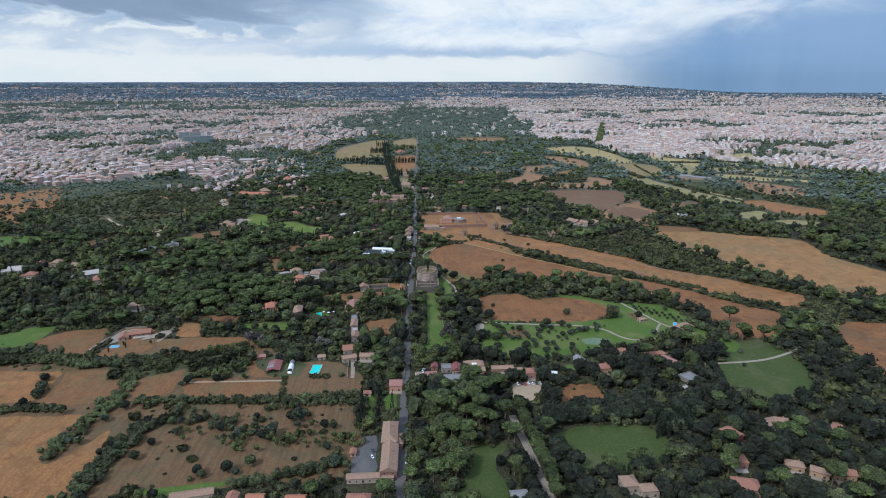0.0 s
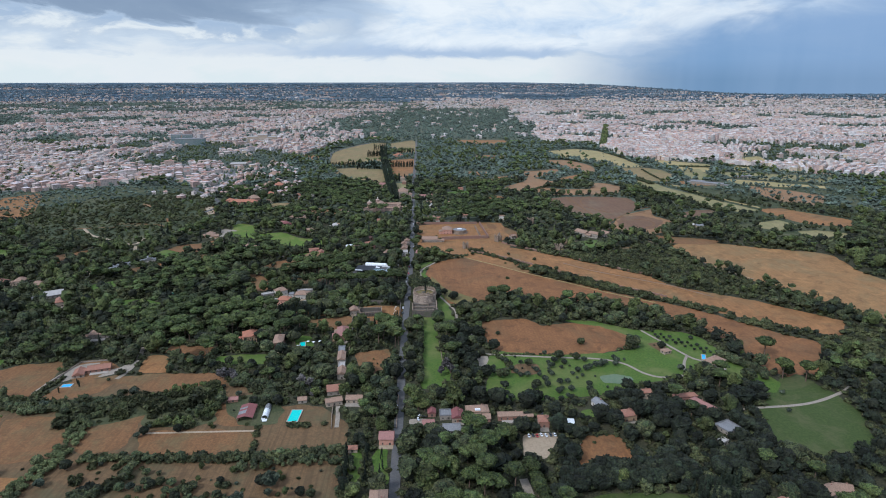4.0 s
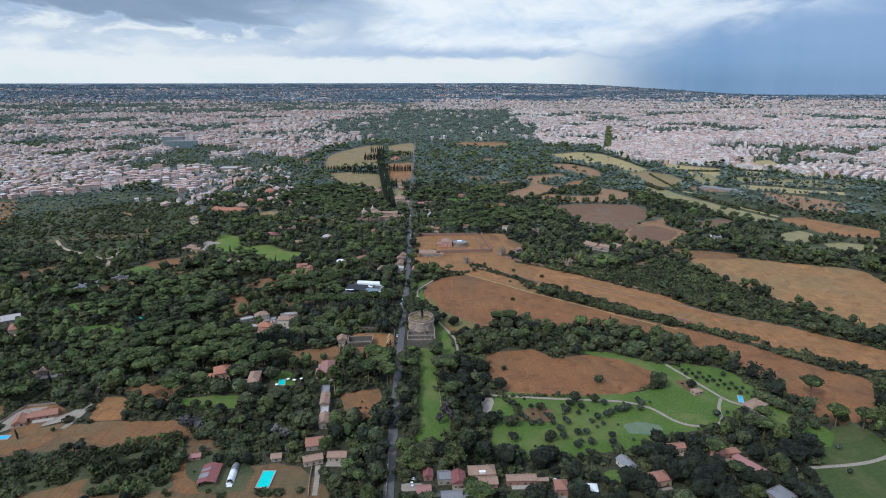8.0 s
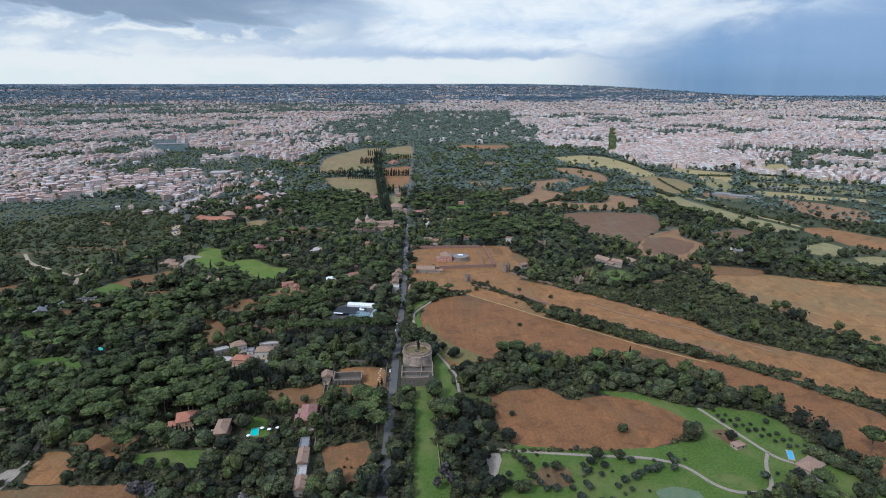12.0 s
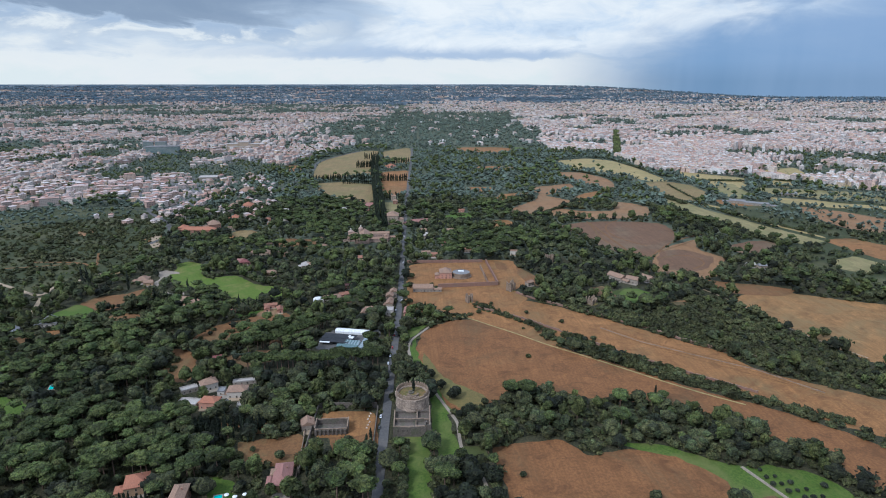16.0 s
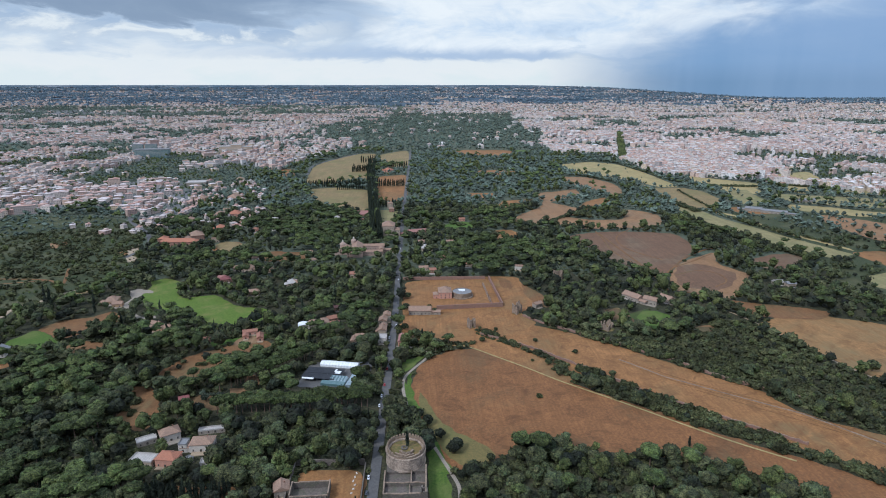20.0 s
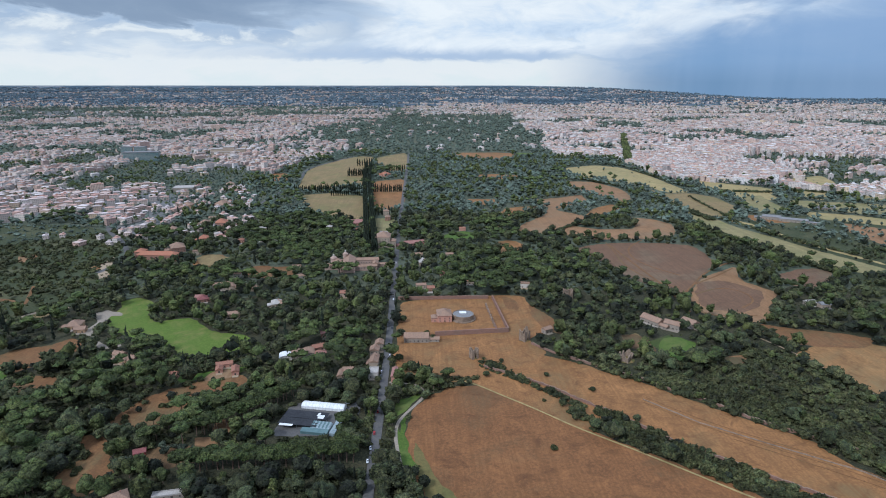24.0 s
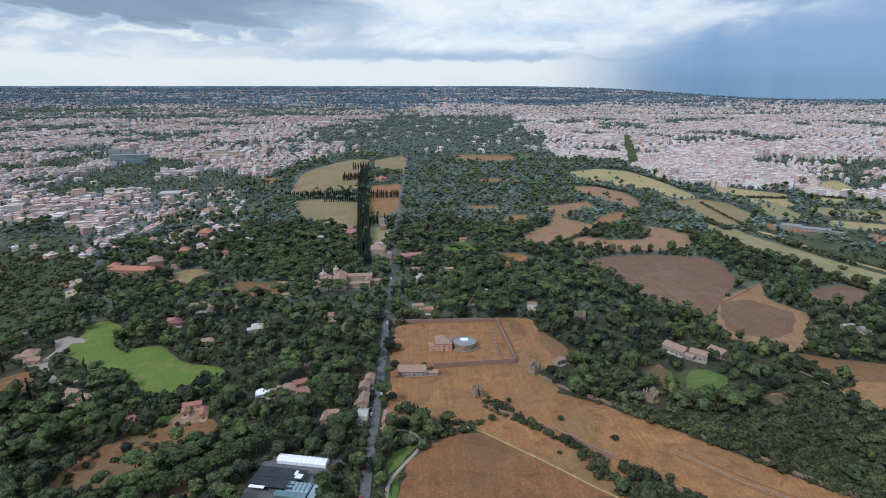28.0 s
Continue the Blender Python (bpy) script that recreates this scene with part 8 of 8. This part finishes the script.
        X, Y, d, kinds, size = X[ok], Y[ok], d[ok], kinds[ok], size[ok]
        grow = {"near": 1.0, "mid": 1.08, "far": 1.22}[level]
        size = size * grow
        if level == "near":
            order = np.argsort(d + 60 * RNG.random(len(d)))[:290]
            single = np.zeros(len(X), bool)
            single[order] = True
            singles = [(kinds[i], X[i], Y[i], size[i]) for i in order]
            X, Y, kinds, size = X[~single], Y[~single], kinds[~single], size[~single]
        for k in LEAF:
            q = kinds == k
            wood({"pine": "pine_wood", "oak": "oak_wood", "ilex": "holm_oak_wood", "light": "broadleaf_wood", "cypress": "cypress_grove", "olive": "olive_grove", "shrub": "thicket", "withered": "withered_trees"}[k],
                 {"near": "dense ", "mid": "dark ", "far": "distant "}[level] + {"pine": "stand of umbrella-shaped stone pines", "oak": "green wood of rounded oaks", "ilex": "wood of rounded blackish-green oaks", "light": "wood of lighter broadleaf trees",
                  "cypress": "grove of slim dark cypresses", "olive": "grove of small grey-green olive trees", "shrub": "thicket of low dull green bushes", "withered": "leafless grey trees"}[k],
                 k, level, X[q], Y[q], np.zeros(q.sum()), size[q])
    # bushes that fill the floor of the nearer woods
    X, Y = spread(-620, 640, 300, 1010, 8.6)
    ok = (np.abs(X - 20) < 0.80 * Y + 50)
    for P, amount, kind in COVER:
        ok &= ~inside(P, X, Y)
    ok = strip_clear(X, Y, ok)
    for bx, by, br in BUILT:
        ok &= np.hypot(X - bx, Y - by) > br + 1.5
    X, Y = X[ok], Y[ok]
    wood("undergrowth_bushes", "low dark bushes on the floor of the woods", "shrub", "mid", X, Y, np.zeros(len(X)), 0.9 + 0.9 * RNG.random(len(X)))
    for k, x, y, s in singles:
        tree(str(k), float(x), float(y), float(s))
    for name, kind, line, width, lo, hi, label in HEDGES:
        X, Y = [], []
        for (ax, ay), (bx, by) in zip(line, line[1:]):
            L = math.hypot(bx - ax, by - ay)
            for i in range(int(L * (max(1.0, width / 3.5) if width < 20 else 1.2) / 3.6)):
                q, o = random.random(), random.uniform(-.5, .5) * width
                X.append(ax + (bx - ax) * q - (by - ay) / L * o), Y.append(ay + (by - ay) * q + (bx - ax) / L * o)
        X, Y = np.array(X), np.array(Y)
        wood(name, label, kind, "mid" if name == "far_hedge" or Y.mean() > 690 or hi < 0.75 or kind == "shrub" else "near", X, Y, np.zeros(len(X)), lo + (hi - lo) * RNG.random(len(X)), "leaf_cane" if name == "cane_hedge" else "")
    # woods of the far plain
    X, D = spread(-6200, 6200, FLAT, 7500, 27)
    ok = np.abs(X - 20) < 0.80 * D
    X, D = X[ok], D[ok]
    town = inside(CITY_L, X, D) | inside(CITY_R, X, D)
    p = np.where(town, np.where(green(X, D), 0.85, 0.2), np.clip(0.95 - (D - 4200) / 3000, 0.1, 0.88))
    ok = RNG.random(len(X)) < p
    x, y, z, s = far_place(X[ok], D[ok])
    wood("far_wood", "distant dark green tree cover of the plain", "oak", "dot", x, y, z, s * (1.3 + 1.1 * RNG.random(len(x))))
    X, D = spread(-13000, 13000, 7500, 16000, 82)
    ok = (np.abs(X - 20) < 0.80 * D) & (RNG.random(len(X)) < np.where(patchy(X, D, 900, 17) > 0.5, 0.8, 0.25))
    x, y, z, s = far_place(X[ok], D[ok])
    wood("far_wood", "woods under the horizon in a haze-blue leaf colour", "oak", "dot", x, y, z, s * (2.6 + 2.0 * RNG.random(len(x))), "leaf_haze_blue")
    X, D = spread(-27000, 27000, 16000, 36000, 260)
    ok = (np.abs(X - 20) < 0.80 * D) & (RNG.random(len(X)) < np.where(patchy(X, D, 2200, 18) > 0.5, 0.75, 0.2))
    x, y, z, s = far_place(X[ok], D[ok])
    wood("far_wood", "woods on the horizon in a haze-blue leaf colour", "oak", "dot", x, y, z, s * (5.0 + 4.0 * RNG.random(len(x))), "leaf_haze_blue")


# ---------------------------------------------------------------- the city
def block_arrays(X, Y, Z, W, D, H, A, S, hip):
    """Walls, roofs and roof huts of many blocks as triangles; UVs in metres on the walls."""
    n = len(X)
    c, s = np.cos(A), np.sin(A)
    w, d, h = W * S / 2, D * S / 2, H * S
    def at(u, v, z):
        return np.stack([X + u * c - v * s, Y + u * s + v * c, Z + z], 1)
    base, top = -2 * S, h
    corners = [(-w, -d), (w, -d), (w, d), (-w, d)]
    V = np.stack([at(u, v, base) for u, v in corners] + [at(u, v, top) for u, v in corners], 1).reshape(-1, 3)
    k = (np.arange(n) * 8)[:, None, None]
    quad = np.array([(0, 1, 5), (0, 5, 4), (1, 2, 6), (1, 6, 5), (2, 3, 7), (2, 7, 6), (3, 0, 4), (3, 4, 7)])
    F = (quad[None] + k).reshape(-1, 3)
    uv = np.zeros((n, 8, 3, 2))
    for i, L in enumerate((W, D, W, D)):
        uv[:, 2 * i, 1:, 0] = L[:, None]
        uv[:, 2 * i, 2, 1] = H
        uv[:, 2 * i + 1, 1, 0] = L
        uv[:, 2 * i + 1, 1, 1] = H
        uv[:, 2 * i + 1, 2, 1] = H
    walls = V, F, uv.reshape(-1, 2)
    o = 0.5 * S
    rise = np.where(hip, 0.17 * np.minimum(w, d) * 2, 0.25 * S)
    r = np.where(w > d, np.maximum(w - d, 0.3 * w), 0.3 * w)
    r = np.where(hip, r, w * 0.96)
    e = np.where(hip, 0.0, d * 0.96)
    cor = [(-w - o, -d - o), (w + o, -d - o), (w + o, d + o), (-w - o, d + o)]
    if S.max() < 0.9:        # far off: a plain flat roof
        R = np.stack([at(u, v, top) for u, v in cor], 1).reshape(-1, 3)
        RF = (np.array([(0, 1, 2), (0, 2, 3)])[None] + (np.arange(n) * 4)[:, None, None]).reshape(-1, 3)
        return walls, (R, RF), (R[:0], RF[:0])
    R = np.stack([at(u, v, top) for u, v in cor] + [at(-r, -e, top + rise), at(r, -e, top + rise), at(r, e, top + rise), at(-r, e, top + rise)], 1).reshape(-1, 3)
    rf = np.concatenate([quad, [(4, 5, 6), (4, 6, 7)]])
    RF = (rf[None] + (np.arange(n) * 8)[:, None, None]).reshape(-1, 3)
    q = ~hip & (S > 0.55)
    hw, hd, hh = w * 0.35, d * 0.4, top + 2.8 * S
    ox = w * 0.3
    B = np.stack([at(ox + a * hw, b * hd, top) for a, b in ((-1, -1), (1, -1), (1, 1), (-1, 1))] + [at(ox + a * hw, b * hd, hh) for a, b in ((-1, -1), (1, -1), (1, 1), (-1, 1))], 1)[q].reshape(-1, 3)
    BF = (rf[None] + (np.arange(q.sum()) * 8)[:, None, None]).reshape(-1, 3)
    return walls, (R, RF), (B, BF)


def city_plots(x0, x1, d0, d1, along, across, big):
    """Plots in straight rows along streets; the streets turn from one quarter to the next."""
    Xs, Ds, As = [], [], []
    r = 1.5 * max(x1, -x0, d1)
    for k in range(8):
        a = k * 0.39
        U, V = np.meshgrid(np.arange(-r, r, along), np.arange(-r, r, across))
        U = U.ravel() + (RNG.random(U.size) - 0.5) * along * 0.35
        V = V.ravel() + (RNG.random(V.size) - 0.5) * across * 0.18
        X, D = U * math.cos(a) - V * math.sin(a), U * math.sin(a) + V * math.cos(a)
        ok = (X > x0) & (X < x1) & (D > d0) & (D < d1) & (np.abs(X - 20) < 0.80 * D + 60)
        X, D = X[ok], D[ok]
        ok = np.floor(patchy(X, D, 420, 9) * 7.99).astype(int) == k
        Xs.append(X[ok]), Ds.append(D[ok]), As.append(np.full(ok.sum(), a))
    X, D, A = np.concatenate(Xs), np.concatenate(Ds), np.concatenate(As)
    town = inside(CITY_L, X, D) | inside(CITY_R, X, D)
    p = np.where(town, np.where(green(X, D), 0.04, np.where(X < 0, 0.72, 0.93)), 0.03 if d0 >= FLAT else 0.0)
    if d0 < FLAT:
        p = np.where(inside(SUBURB, X, D), 0.52, p)
    if d0 > 5000:
        p = np.where(0.5 * patchy(X, D, 1300, 4) + 0.5 * patchy(X, D, 330, 15) > 0.52, 0.03, np.where(X < 300, 0.5, 0.7)) * np.clip((42000 - D) / 33000, 0, 1) * (0.7 if d0 > 8000 else 1.0)
    ok = strip_clear(X, D, RNG.random(len(X)) < p)
    X, D, A = X[ok], D[ok], A[ok]
    n = len(X)
    A = A + (RNG.random(n) - 0.5) * 0.05
    tall = patchy(X, D, 260, 10)
    west = X < 0
    W = along * (0.62 + 0.42 * RNG.random(n)) * np.where(west, 1.0, 1.2)
    Dp = across * (0.36 + 0.16 * RNG.random(n))
    H = np.where(west, 8 + 9 * tall * RNG.random(n) + 4 * RNG.random(n), 9 + 8 * tall + 5 * RNG.random(n)) + np.where(RNG.random(n) > 0.98, 12, 0)
    H = np.where(west & (D < 2300), 8 + 6 * RNG.random(n), H)
    hip = RNG.random(n) < np.where(west & (D < 2300), 0.3, np.where(tall > 0.5, 0.10, 0.22))
    long = (RNG.random(n) > np.where(west, 0.91, 0.96)) & ~hip
    W, Dp, H = np.where(long, 1.9 * W, W), np.where(long, 1.25 * Dp, Dp), np.where(long, np.where(west, 1.4, 1.1) * H, H)
    small = inside(SUBURB, X, D)
    W, Dp, H = np.where(small, 0.6 * W, W), np.where(small, 0.8 * Dp, Dp), np.where(small, 6 + 2 * RNG.random(n), H)
    if d0 > 5000:
        hip[:] = False
        H, W, Dp = 9 + 9 * RNG.random(n), 0.75 * W, 0.75 * Dp
    x, y, z, s = far_place(X, D)
    return x, y, z, W, Dp, H * big, A, s, hip


TOWN = []


def joined(meshes):
    """Several arrays of vertices and triangles as one."""
    k = np.cumsum([0] + [len(m[0]) for m in meshes])
    return np.concatenate([m[0] for m in meshes]), np.concatenate([m[1] + o for m, o in zip(meshes, k)])


def build_city():
    tiers = [city_plots(-2700, 0, 1380, FLAT, 21, 28, 1.0), city_plots(0, 2700, 1380, FLAT, 16, 24, 1.0), city_plots(-5200, 5200, FLAT, 5600, 27, 37, 1.0), city_plots(-8000, 8000, 5600, 8600, 44, 66, 1.0), city_plots(-15000, 15000, 8600, 19000, 88, 170, 0.8), city_plots(-28000, 28000, 19000, 36000, 240, 480, 1.0)]
    P = [np.concatenate(a) for a in zip(*tiers)]
    d = np.hypot(P[0] - 20, P[1] - 537)
    order = np.argsort(d)
    single = order[:300]
    rest = np.sort(order[300:])
    west = P[0][rest] < 40
    for side, label, wall, roof in ((west, "distant western city of pink, tan and cream apartment blocks", "west_city_wall", "west_city_roof"), (~west, "distant bright city of white and cream apartment blocks", "city_wall", "city_roof")):
        pieces = [block_arrays(*[a[rest[side & sel]] for a in P]) for sel in (P[7][rest] >= 0.9, P[7][rest] < 0.9)]
        V, F = joined([p[0] for p in pieces])
        uv = np.concatenate([p[0][2] for p in pieces])
        R, RF = joined([p[1] for p in pieces])
        B, BF = joined([p[2] for p in pieces])
        city = tagged(new("city_blocks"), label, "buildings", kind="stuff")
        part("wall", tri_mesh("wall", V, F, [wall], uv=uv), city)
        part("roof", tri_mesh("roof", R, RF, [roof]), city)
        part("roof_hut", tri_mesh("roof_hut", B, BF, [roof]), city)
    for i in single:
        x, y, z, w, dp, h, a, s, hip = [q[i] for q in P]
        arr = [np.array([q]) for q in (0.0, 0.0, 0.0, w, dp, h, 0.0, s, hip)]
        arr[8] = arr[8].astype(bool)
        (V, F, uv), (R, RF), (B, BF) = block_arrays(*arr)
        low = h < 9.5
        ob = tagged(new("suburban_house" if low else "apartment_block"),
                    ("detached suburban house with tiled roof among trees" if hip else "flat-roofed suburban house among trees") if low else
                    ("plastered apartment block with hipped tile roof" if hip else "plastered flat-roofed apartment block with roof hut"), "house" if low else "building", "city buildings", "thing")
        ob.matrix_basis = Matrix.Translation((x, y, z)) @ Matrix.Rotation(a, 4, "Z")
        part("wall", tri_mesh("wall", V, F, ["block_wall"], uv=uv), ob)
        part("roof", tri_mesh("roof", R, RF, ["block_roof"]), ob)
        if not hip:
            part("roof_hut", tri_mesh("roof_hut", B, BF, ["block_roof"]), ob)
        BUILT.append((x, y, 0.4 * w))
    near = P[1] < FLAT
    for x, y, w in zip(P[0][near], P[1][near], P[3][near]):
        TOWN.append((x, y, 0.45 * w))




# ---------------------------------------------------------------- rows of trees and single trees of note
def tree_row(kind, a, b, step, s, group, jitter=0.8):
    n = max(1, int(math.hypot(b[0] - a[0], b[1] - a[1]) / step))
    for i in range(n + 1):
        x, y = a[0] + (b[0] - a[0]) * i / n, a[1] + (b[1] - a[1]) * i / n
        tree(kind, x + random.uniform(-jitter, jitter), y + random.uniform(-jitter, jitter), s * random.uniform(0.85, 1.15), group)


def avenue():
    X, Y = [], []
    for (ax, ay), (bx, by) in (((-45, 1400), (-108, 2113)), ((-108, 2113), (-124, 2400))):
        n = int(math.hypot(bx - ax, by - ay) / 4.5)
        for i in range(n):
            for o in (-10, -6.5, -3, 3, 6.5, 10):
                X.append(ax + (bx - ax) * i / n + o + random.uniform(-.6, .6)), Y.append(ay + (by - ay) * i / n + random.uniform(-1, 1))
    X, Y = np.array(X), np.array(Y)
    wood("cypress_avenue", "long double avenue of dark cypresses crossing the fields", "cypress", "far", X, Y, np.zeros(len(X)), 1.2 + 0.4 * RNG.random(len(X)))


def rows_of_trees():
    for a, b, st, s in (((-272, 1940), (-104, 1944), 4.6, 1.45), ((-77, 1944), (-9, 1946), 4.6, 1.45), ((-55, 1672), (-14, 1676), 6, 1.2), ((-60, 2290), (-8, 2308), 6, 1.4), ((-170, 2208), (-122, 2226), 5, 1.6),
                        ((-163, 2425), (-118, 2440), 7, 1.6), ((-176, 1896), (-104, 1900), 5, 1.0)):
        tree_row("cypress", a, b, st, s, "field cypress rows")
    tree_row("cypress", (-150, 725), (-98, 728), 4.2, 1.0, "garden cypresses")
    for x, y, s in ((-38, 690, .9), (-34, 692, .85), (-14, 712, .8), (-16, 700, .95), (31, 969, 1.0), (41, 964, .95), (34, 974, .8), (230, 771, .7), (133, 769, .7), (-37, 668, .9)):
        tree("cypress", x, y, s, "garden cypresses")
    top = tree("cypress", 18.5, 756, 0.95, "tomb cypress")
    top.location.z = 15.7
    for x, y, s, k in ((351, 602, 1.6, "pine"), (342, 556, 1.4, "pine"), (360, 550, 1.3, "pine"), (350, 562, 1.2, "oak"), (177, 635, 0.9, "oak"), (95, 663, 0.55, "oak"), (457, 883, 1.25, "oak"), (100, 980, .6, "oak"),
                       (24, 982, 1.1, "oak"), (27, 975, 1.0, "oak"), (18, 978, .8, "light"), (94, 964, .7, "oak"), (153, 909, .8, "oak"), (149, 932, .6, "oak"), (255, 553, 1.5, "oak"), (274, 555, 1.6, "oak"), (285, 535, 1.5, "light"), (306, 550, 1.5, "oak"), (12, 1000, .9, "oak"), (14, 1100, .9, "oak"), (40, 1052, .9, "light"), (46, 1048, .8, "oak"), (12, 1060, 1.0, "oak"),
                       (112, 992, .5, "oak"), (150, 962, .55, "oak"), (185, 932, .6, "oak"), (-86, 715, .8, "oak"),
                       (-78, 690, .8, "oak"), (-100, 700, .5, "oak"), (-30, 703, 1.0, "oak")):
        tree(k, x, y, s, "scattered field trees")
    for o in (-4, 3):
        tree_row("pine", (-140, 836 + o), (-16, 843 + o), 5.2, 1.0, "pine row by the road", 1.2)
        tree_row("pine", (-78 + o, 938), (-138 + o, 878), 5.2, 1.0, "pine row by the nursery", 1.2)
    for x, y in ((27, 821), (34, 809), (43, 790), (52, 770), (55, 774), (61, 747), (64, 741)):
        tree("ilex", x, y, random.uniform(0.75, 1.15), "trees by the gravel lane")
    tree_row("pine", (95, 322), (88, 430), 7.5, 0.95, "pines along the drive")
    tree_row("oak", (12, 560), (12, 700), 8, 0.8, "trees along the lawn")
    tree_row("oak", (8, 770), (7, 835), 6.5, 1.0, "trees along the road")
    for x, y in ((137, 347), (156, 353), (163, 354), (184, 359)):
        tree("pine", x, y, 1.0, "pines on the villa lawn")
    for x, y in ((137, 340), (146, 343), (150, 345)):
        tree("cypress", x, y, 0.8, "cypresses on the villa lawn")
    for x, y, s in ((-166, 572, 1.25), (-160, 576, 1.1), (-171, 577, 1.0), (-156, 570, 0.9), (-93, 560, 1.2), (-86, 556, 1.0), (-80, 538, 0.8), (36, 585, 1.1), (40, 578, 1.0), (31, 574, 0.9)):
        tree("withered", x, y, s, "withered trees")
    for i in range(9):
        tree("cypress", -176 + 2.7 * i, 646 + random.uniform(-1, 1), random.uniform(0.45, 0.75), "cypresses round the orange villa")
    for x, y, s in ((-291, 566, 0.55), (-303, 556, 0.45), (-296, 572, 0.4)):
        tree("cypress", x, y, s, "farmyard cypresses")
    for x, y in ((-206, 421), (-211, 419), (-221, 389), (-223, 397), (-224, 383), (-197, 377), (-192, 394), (-147, 411), (-142, 417), (-108, 398), (-105, 404), (-112, 367), (-126, 360), (-60, 411), (-67, 413),
                 (-168, 425), (-163, 427), (-134, 399), (-95, 424), (-146, 359), (-330, 498), (-323, 455), (-284, 441), (-236, 447), (-123, 427), (-200, 488), (-176, 491)):
        tree(random.choice(("ilex", "ilex", "oak")), x, y, random.uniform(0.6, 0.95), "round oaks of the orchard")
    for x, y in ((-118, 438), (-98, 440), (-141, 443), (-85, 433), (-171, 410), (-177, 411), (-86, 404), (-91, 399), (-96, 394), (-77, 402)):
        tree("light", x, y, random.uniform(0.4, 0.62), "pale orchard trees")
    for x, y in ((187, 388), (192, 390), (195, 387), (200, 389), (202, 385), (207, 387), (212, 390), (208, 394), (200, 394)):
        tree("cypress", x, y, random.uniform(0.95, 1.3), "tall cypresses behind the villa lawn")
    # olive trees of the park
    for i in range(15):
        for j in range(9):
            x, y = 84 + i * 8.5 + random.uniform(-3.5, 3.5), 528 + j * 9.5 + random.uniform(-3.5, 3.5)
            if 168 < x < 214 and 546 < y < 577 or random.random() < 0.42 or y > 603:
                continue
            tree("olive" if random.random() < 0.85 else "oak", x, y, random.uniform(0.8, 1.45) if random.random() < 0.85 else random.uniform(0.4, 0.6), "park olives")
    for i in range(9):
        for j in range(3):
            tree("olive", 262 + i * 6.5, 662 - i * 7.2 - j * 8, random.uniform(0.6, 0.9), "park olives")


def landmarks():
    o = tagged(new("office_building"), "long blue-green glass office block in the city", "building", kind="thing")
    o.matrix_basis = pose(-930, 2600, 0, 0, 0, 6)
    part("glass_front", Shape().box(-58, 58, -14, 14, -1, 30).mesh("glass_front", "teal_glass"), o, "blue-green glazed walls")
    part("roof", Shape().box(-59, 59, -15, 15, 30, 31.5).mesh("roof", "roof_slate"), o)
    band = Shape().box(-58.4, 58.4, -14.4, 14.4, 0, 0.7).mesh("floor_band", "roof_pale")
    for i in range(7):
        part("floor_band", band, o, "", pose(0, 0, 3.6 + 4 * i))
    o = tagged(new("office_building"), "pair of grey-blue office slabs in the city", "building", kind="thing")
    o.matrix_basis = pose(-1010, 2720, 0, 0, 0, 4)
    for x in (-22, 24):
        part("slab", Shape().box(x - 20, x + 20, -10, 10, -1, 36).mesh("slab", "teal_glass"), o)
        part("roof", Shape().box(x - 20.5, x + 20.5, -10.5, 10.5, 36, 37.2).mesh("roof", "roof_slate"), o)
        for i in range(9):
            part("floor_band", Shape().box(x - 20.3, x + 20.3, -10.3, 10.3, 3.4 + 3.7 * i, 4.3 + 3.7 * i).mesh("floor_band", "roof_pale"), o)
    o = tagged(new("hospital"), "large cream stepped institution building on a rise", "building", kind="thing")
    o.matrix_basis = pose(-670, 2740, 0, 0, 0, 8)
    for x, w, h in ((-40, 46, 26), (0, 40, 32), (38, 40, 24), (-10, 100, 16)):
        b = part("wing", Shape().box(x - w / 2, x + w / 2, -16 if w < 90 else -26, 16, -1, h).mesh("wing", "cream"), o, "cream walls")
        part("roof", Shape().box(x - w / 2 - .5, x + w / 2 + .5, (-16 if w < 90 else -26) - .5, 16.5, h, h + 1.2).mesh("roof", "roof_pale"), b)
    for nm, x, y, w, d, h, rz in (("farm_shed", 770, 1575, 60, 12, 6, -32), ("farm_shed", 740, 1600, 40, 14, 7, -30), ("sports_hall", 915, 1690, 40, 14, 6, -5), ("school", -560, 1990, 50, 40, 9, 8)):
        house("barn" if nm != "school" else "school", x, y, rz, w, d, h, "flat" if nm == "school" else "gable", "stone", "slate" if nm != "school" else "pale")


landmarks()
STREET = [(752, 2480), (950, 3097), (1103, 3576)]
STRIPS.append((STREET, 13))
build_city()
STRIPS.append(([(-150, 727), (-98, 727)], 7)), STRIPS.append(([(-140, 836), (-16, 843)], 13)), STRIPS.append(([(-78, 938), (-138, 878)], 13))     # room for the pine rows
plant()


def street_trees():
    D = np.repeat(np.arange(2485, 3500, 9.0), 3)
    X = 752 + (D - 2480) * 0.3203 + np.tile((-8.0, 0.0, 8.0), len(D) // 3) + RNG.random(len(D)) * 3
    x, y, z, s = far_place(X, D)
    wood("street_trees", "long dark avenue of tall trees between city blocks", "light", "far", x, y, z, s * (1.5 + 0.4 * RNG.random(len(x))))


street_trees()
avenue()
rows_of_trees()
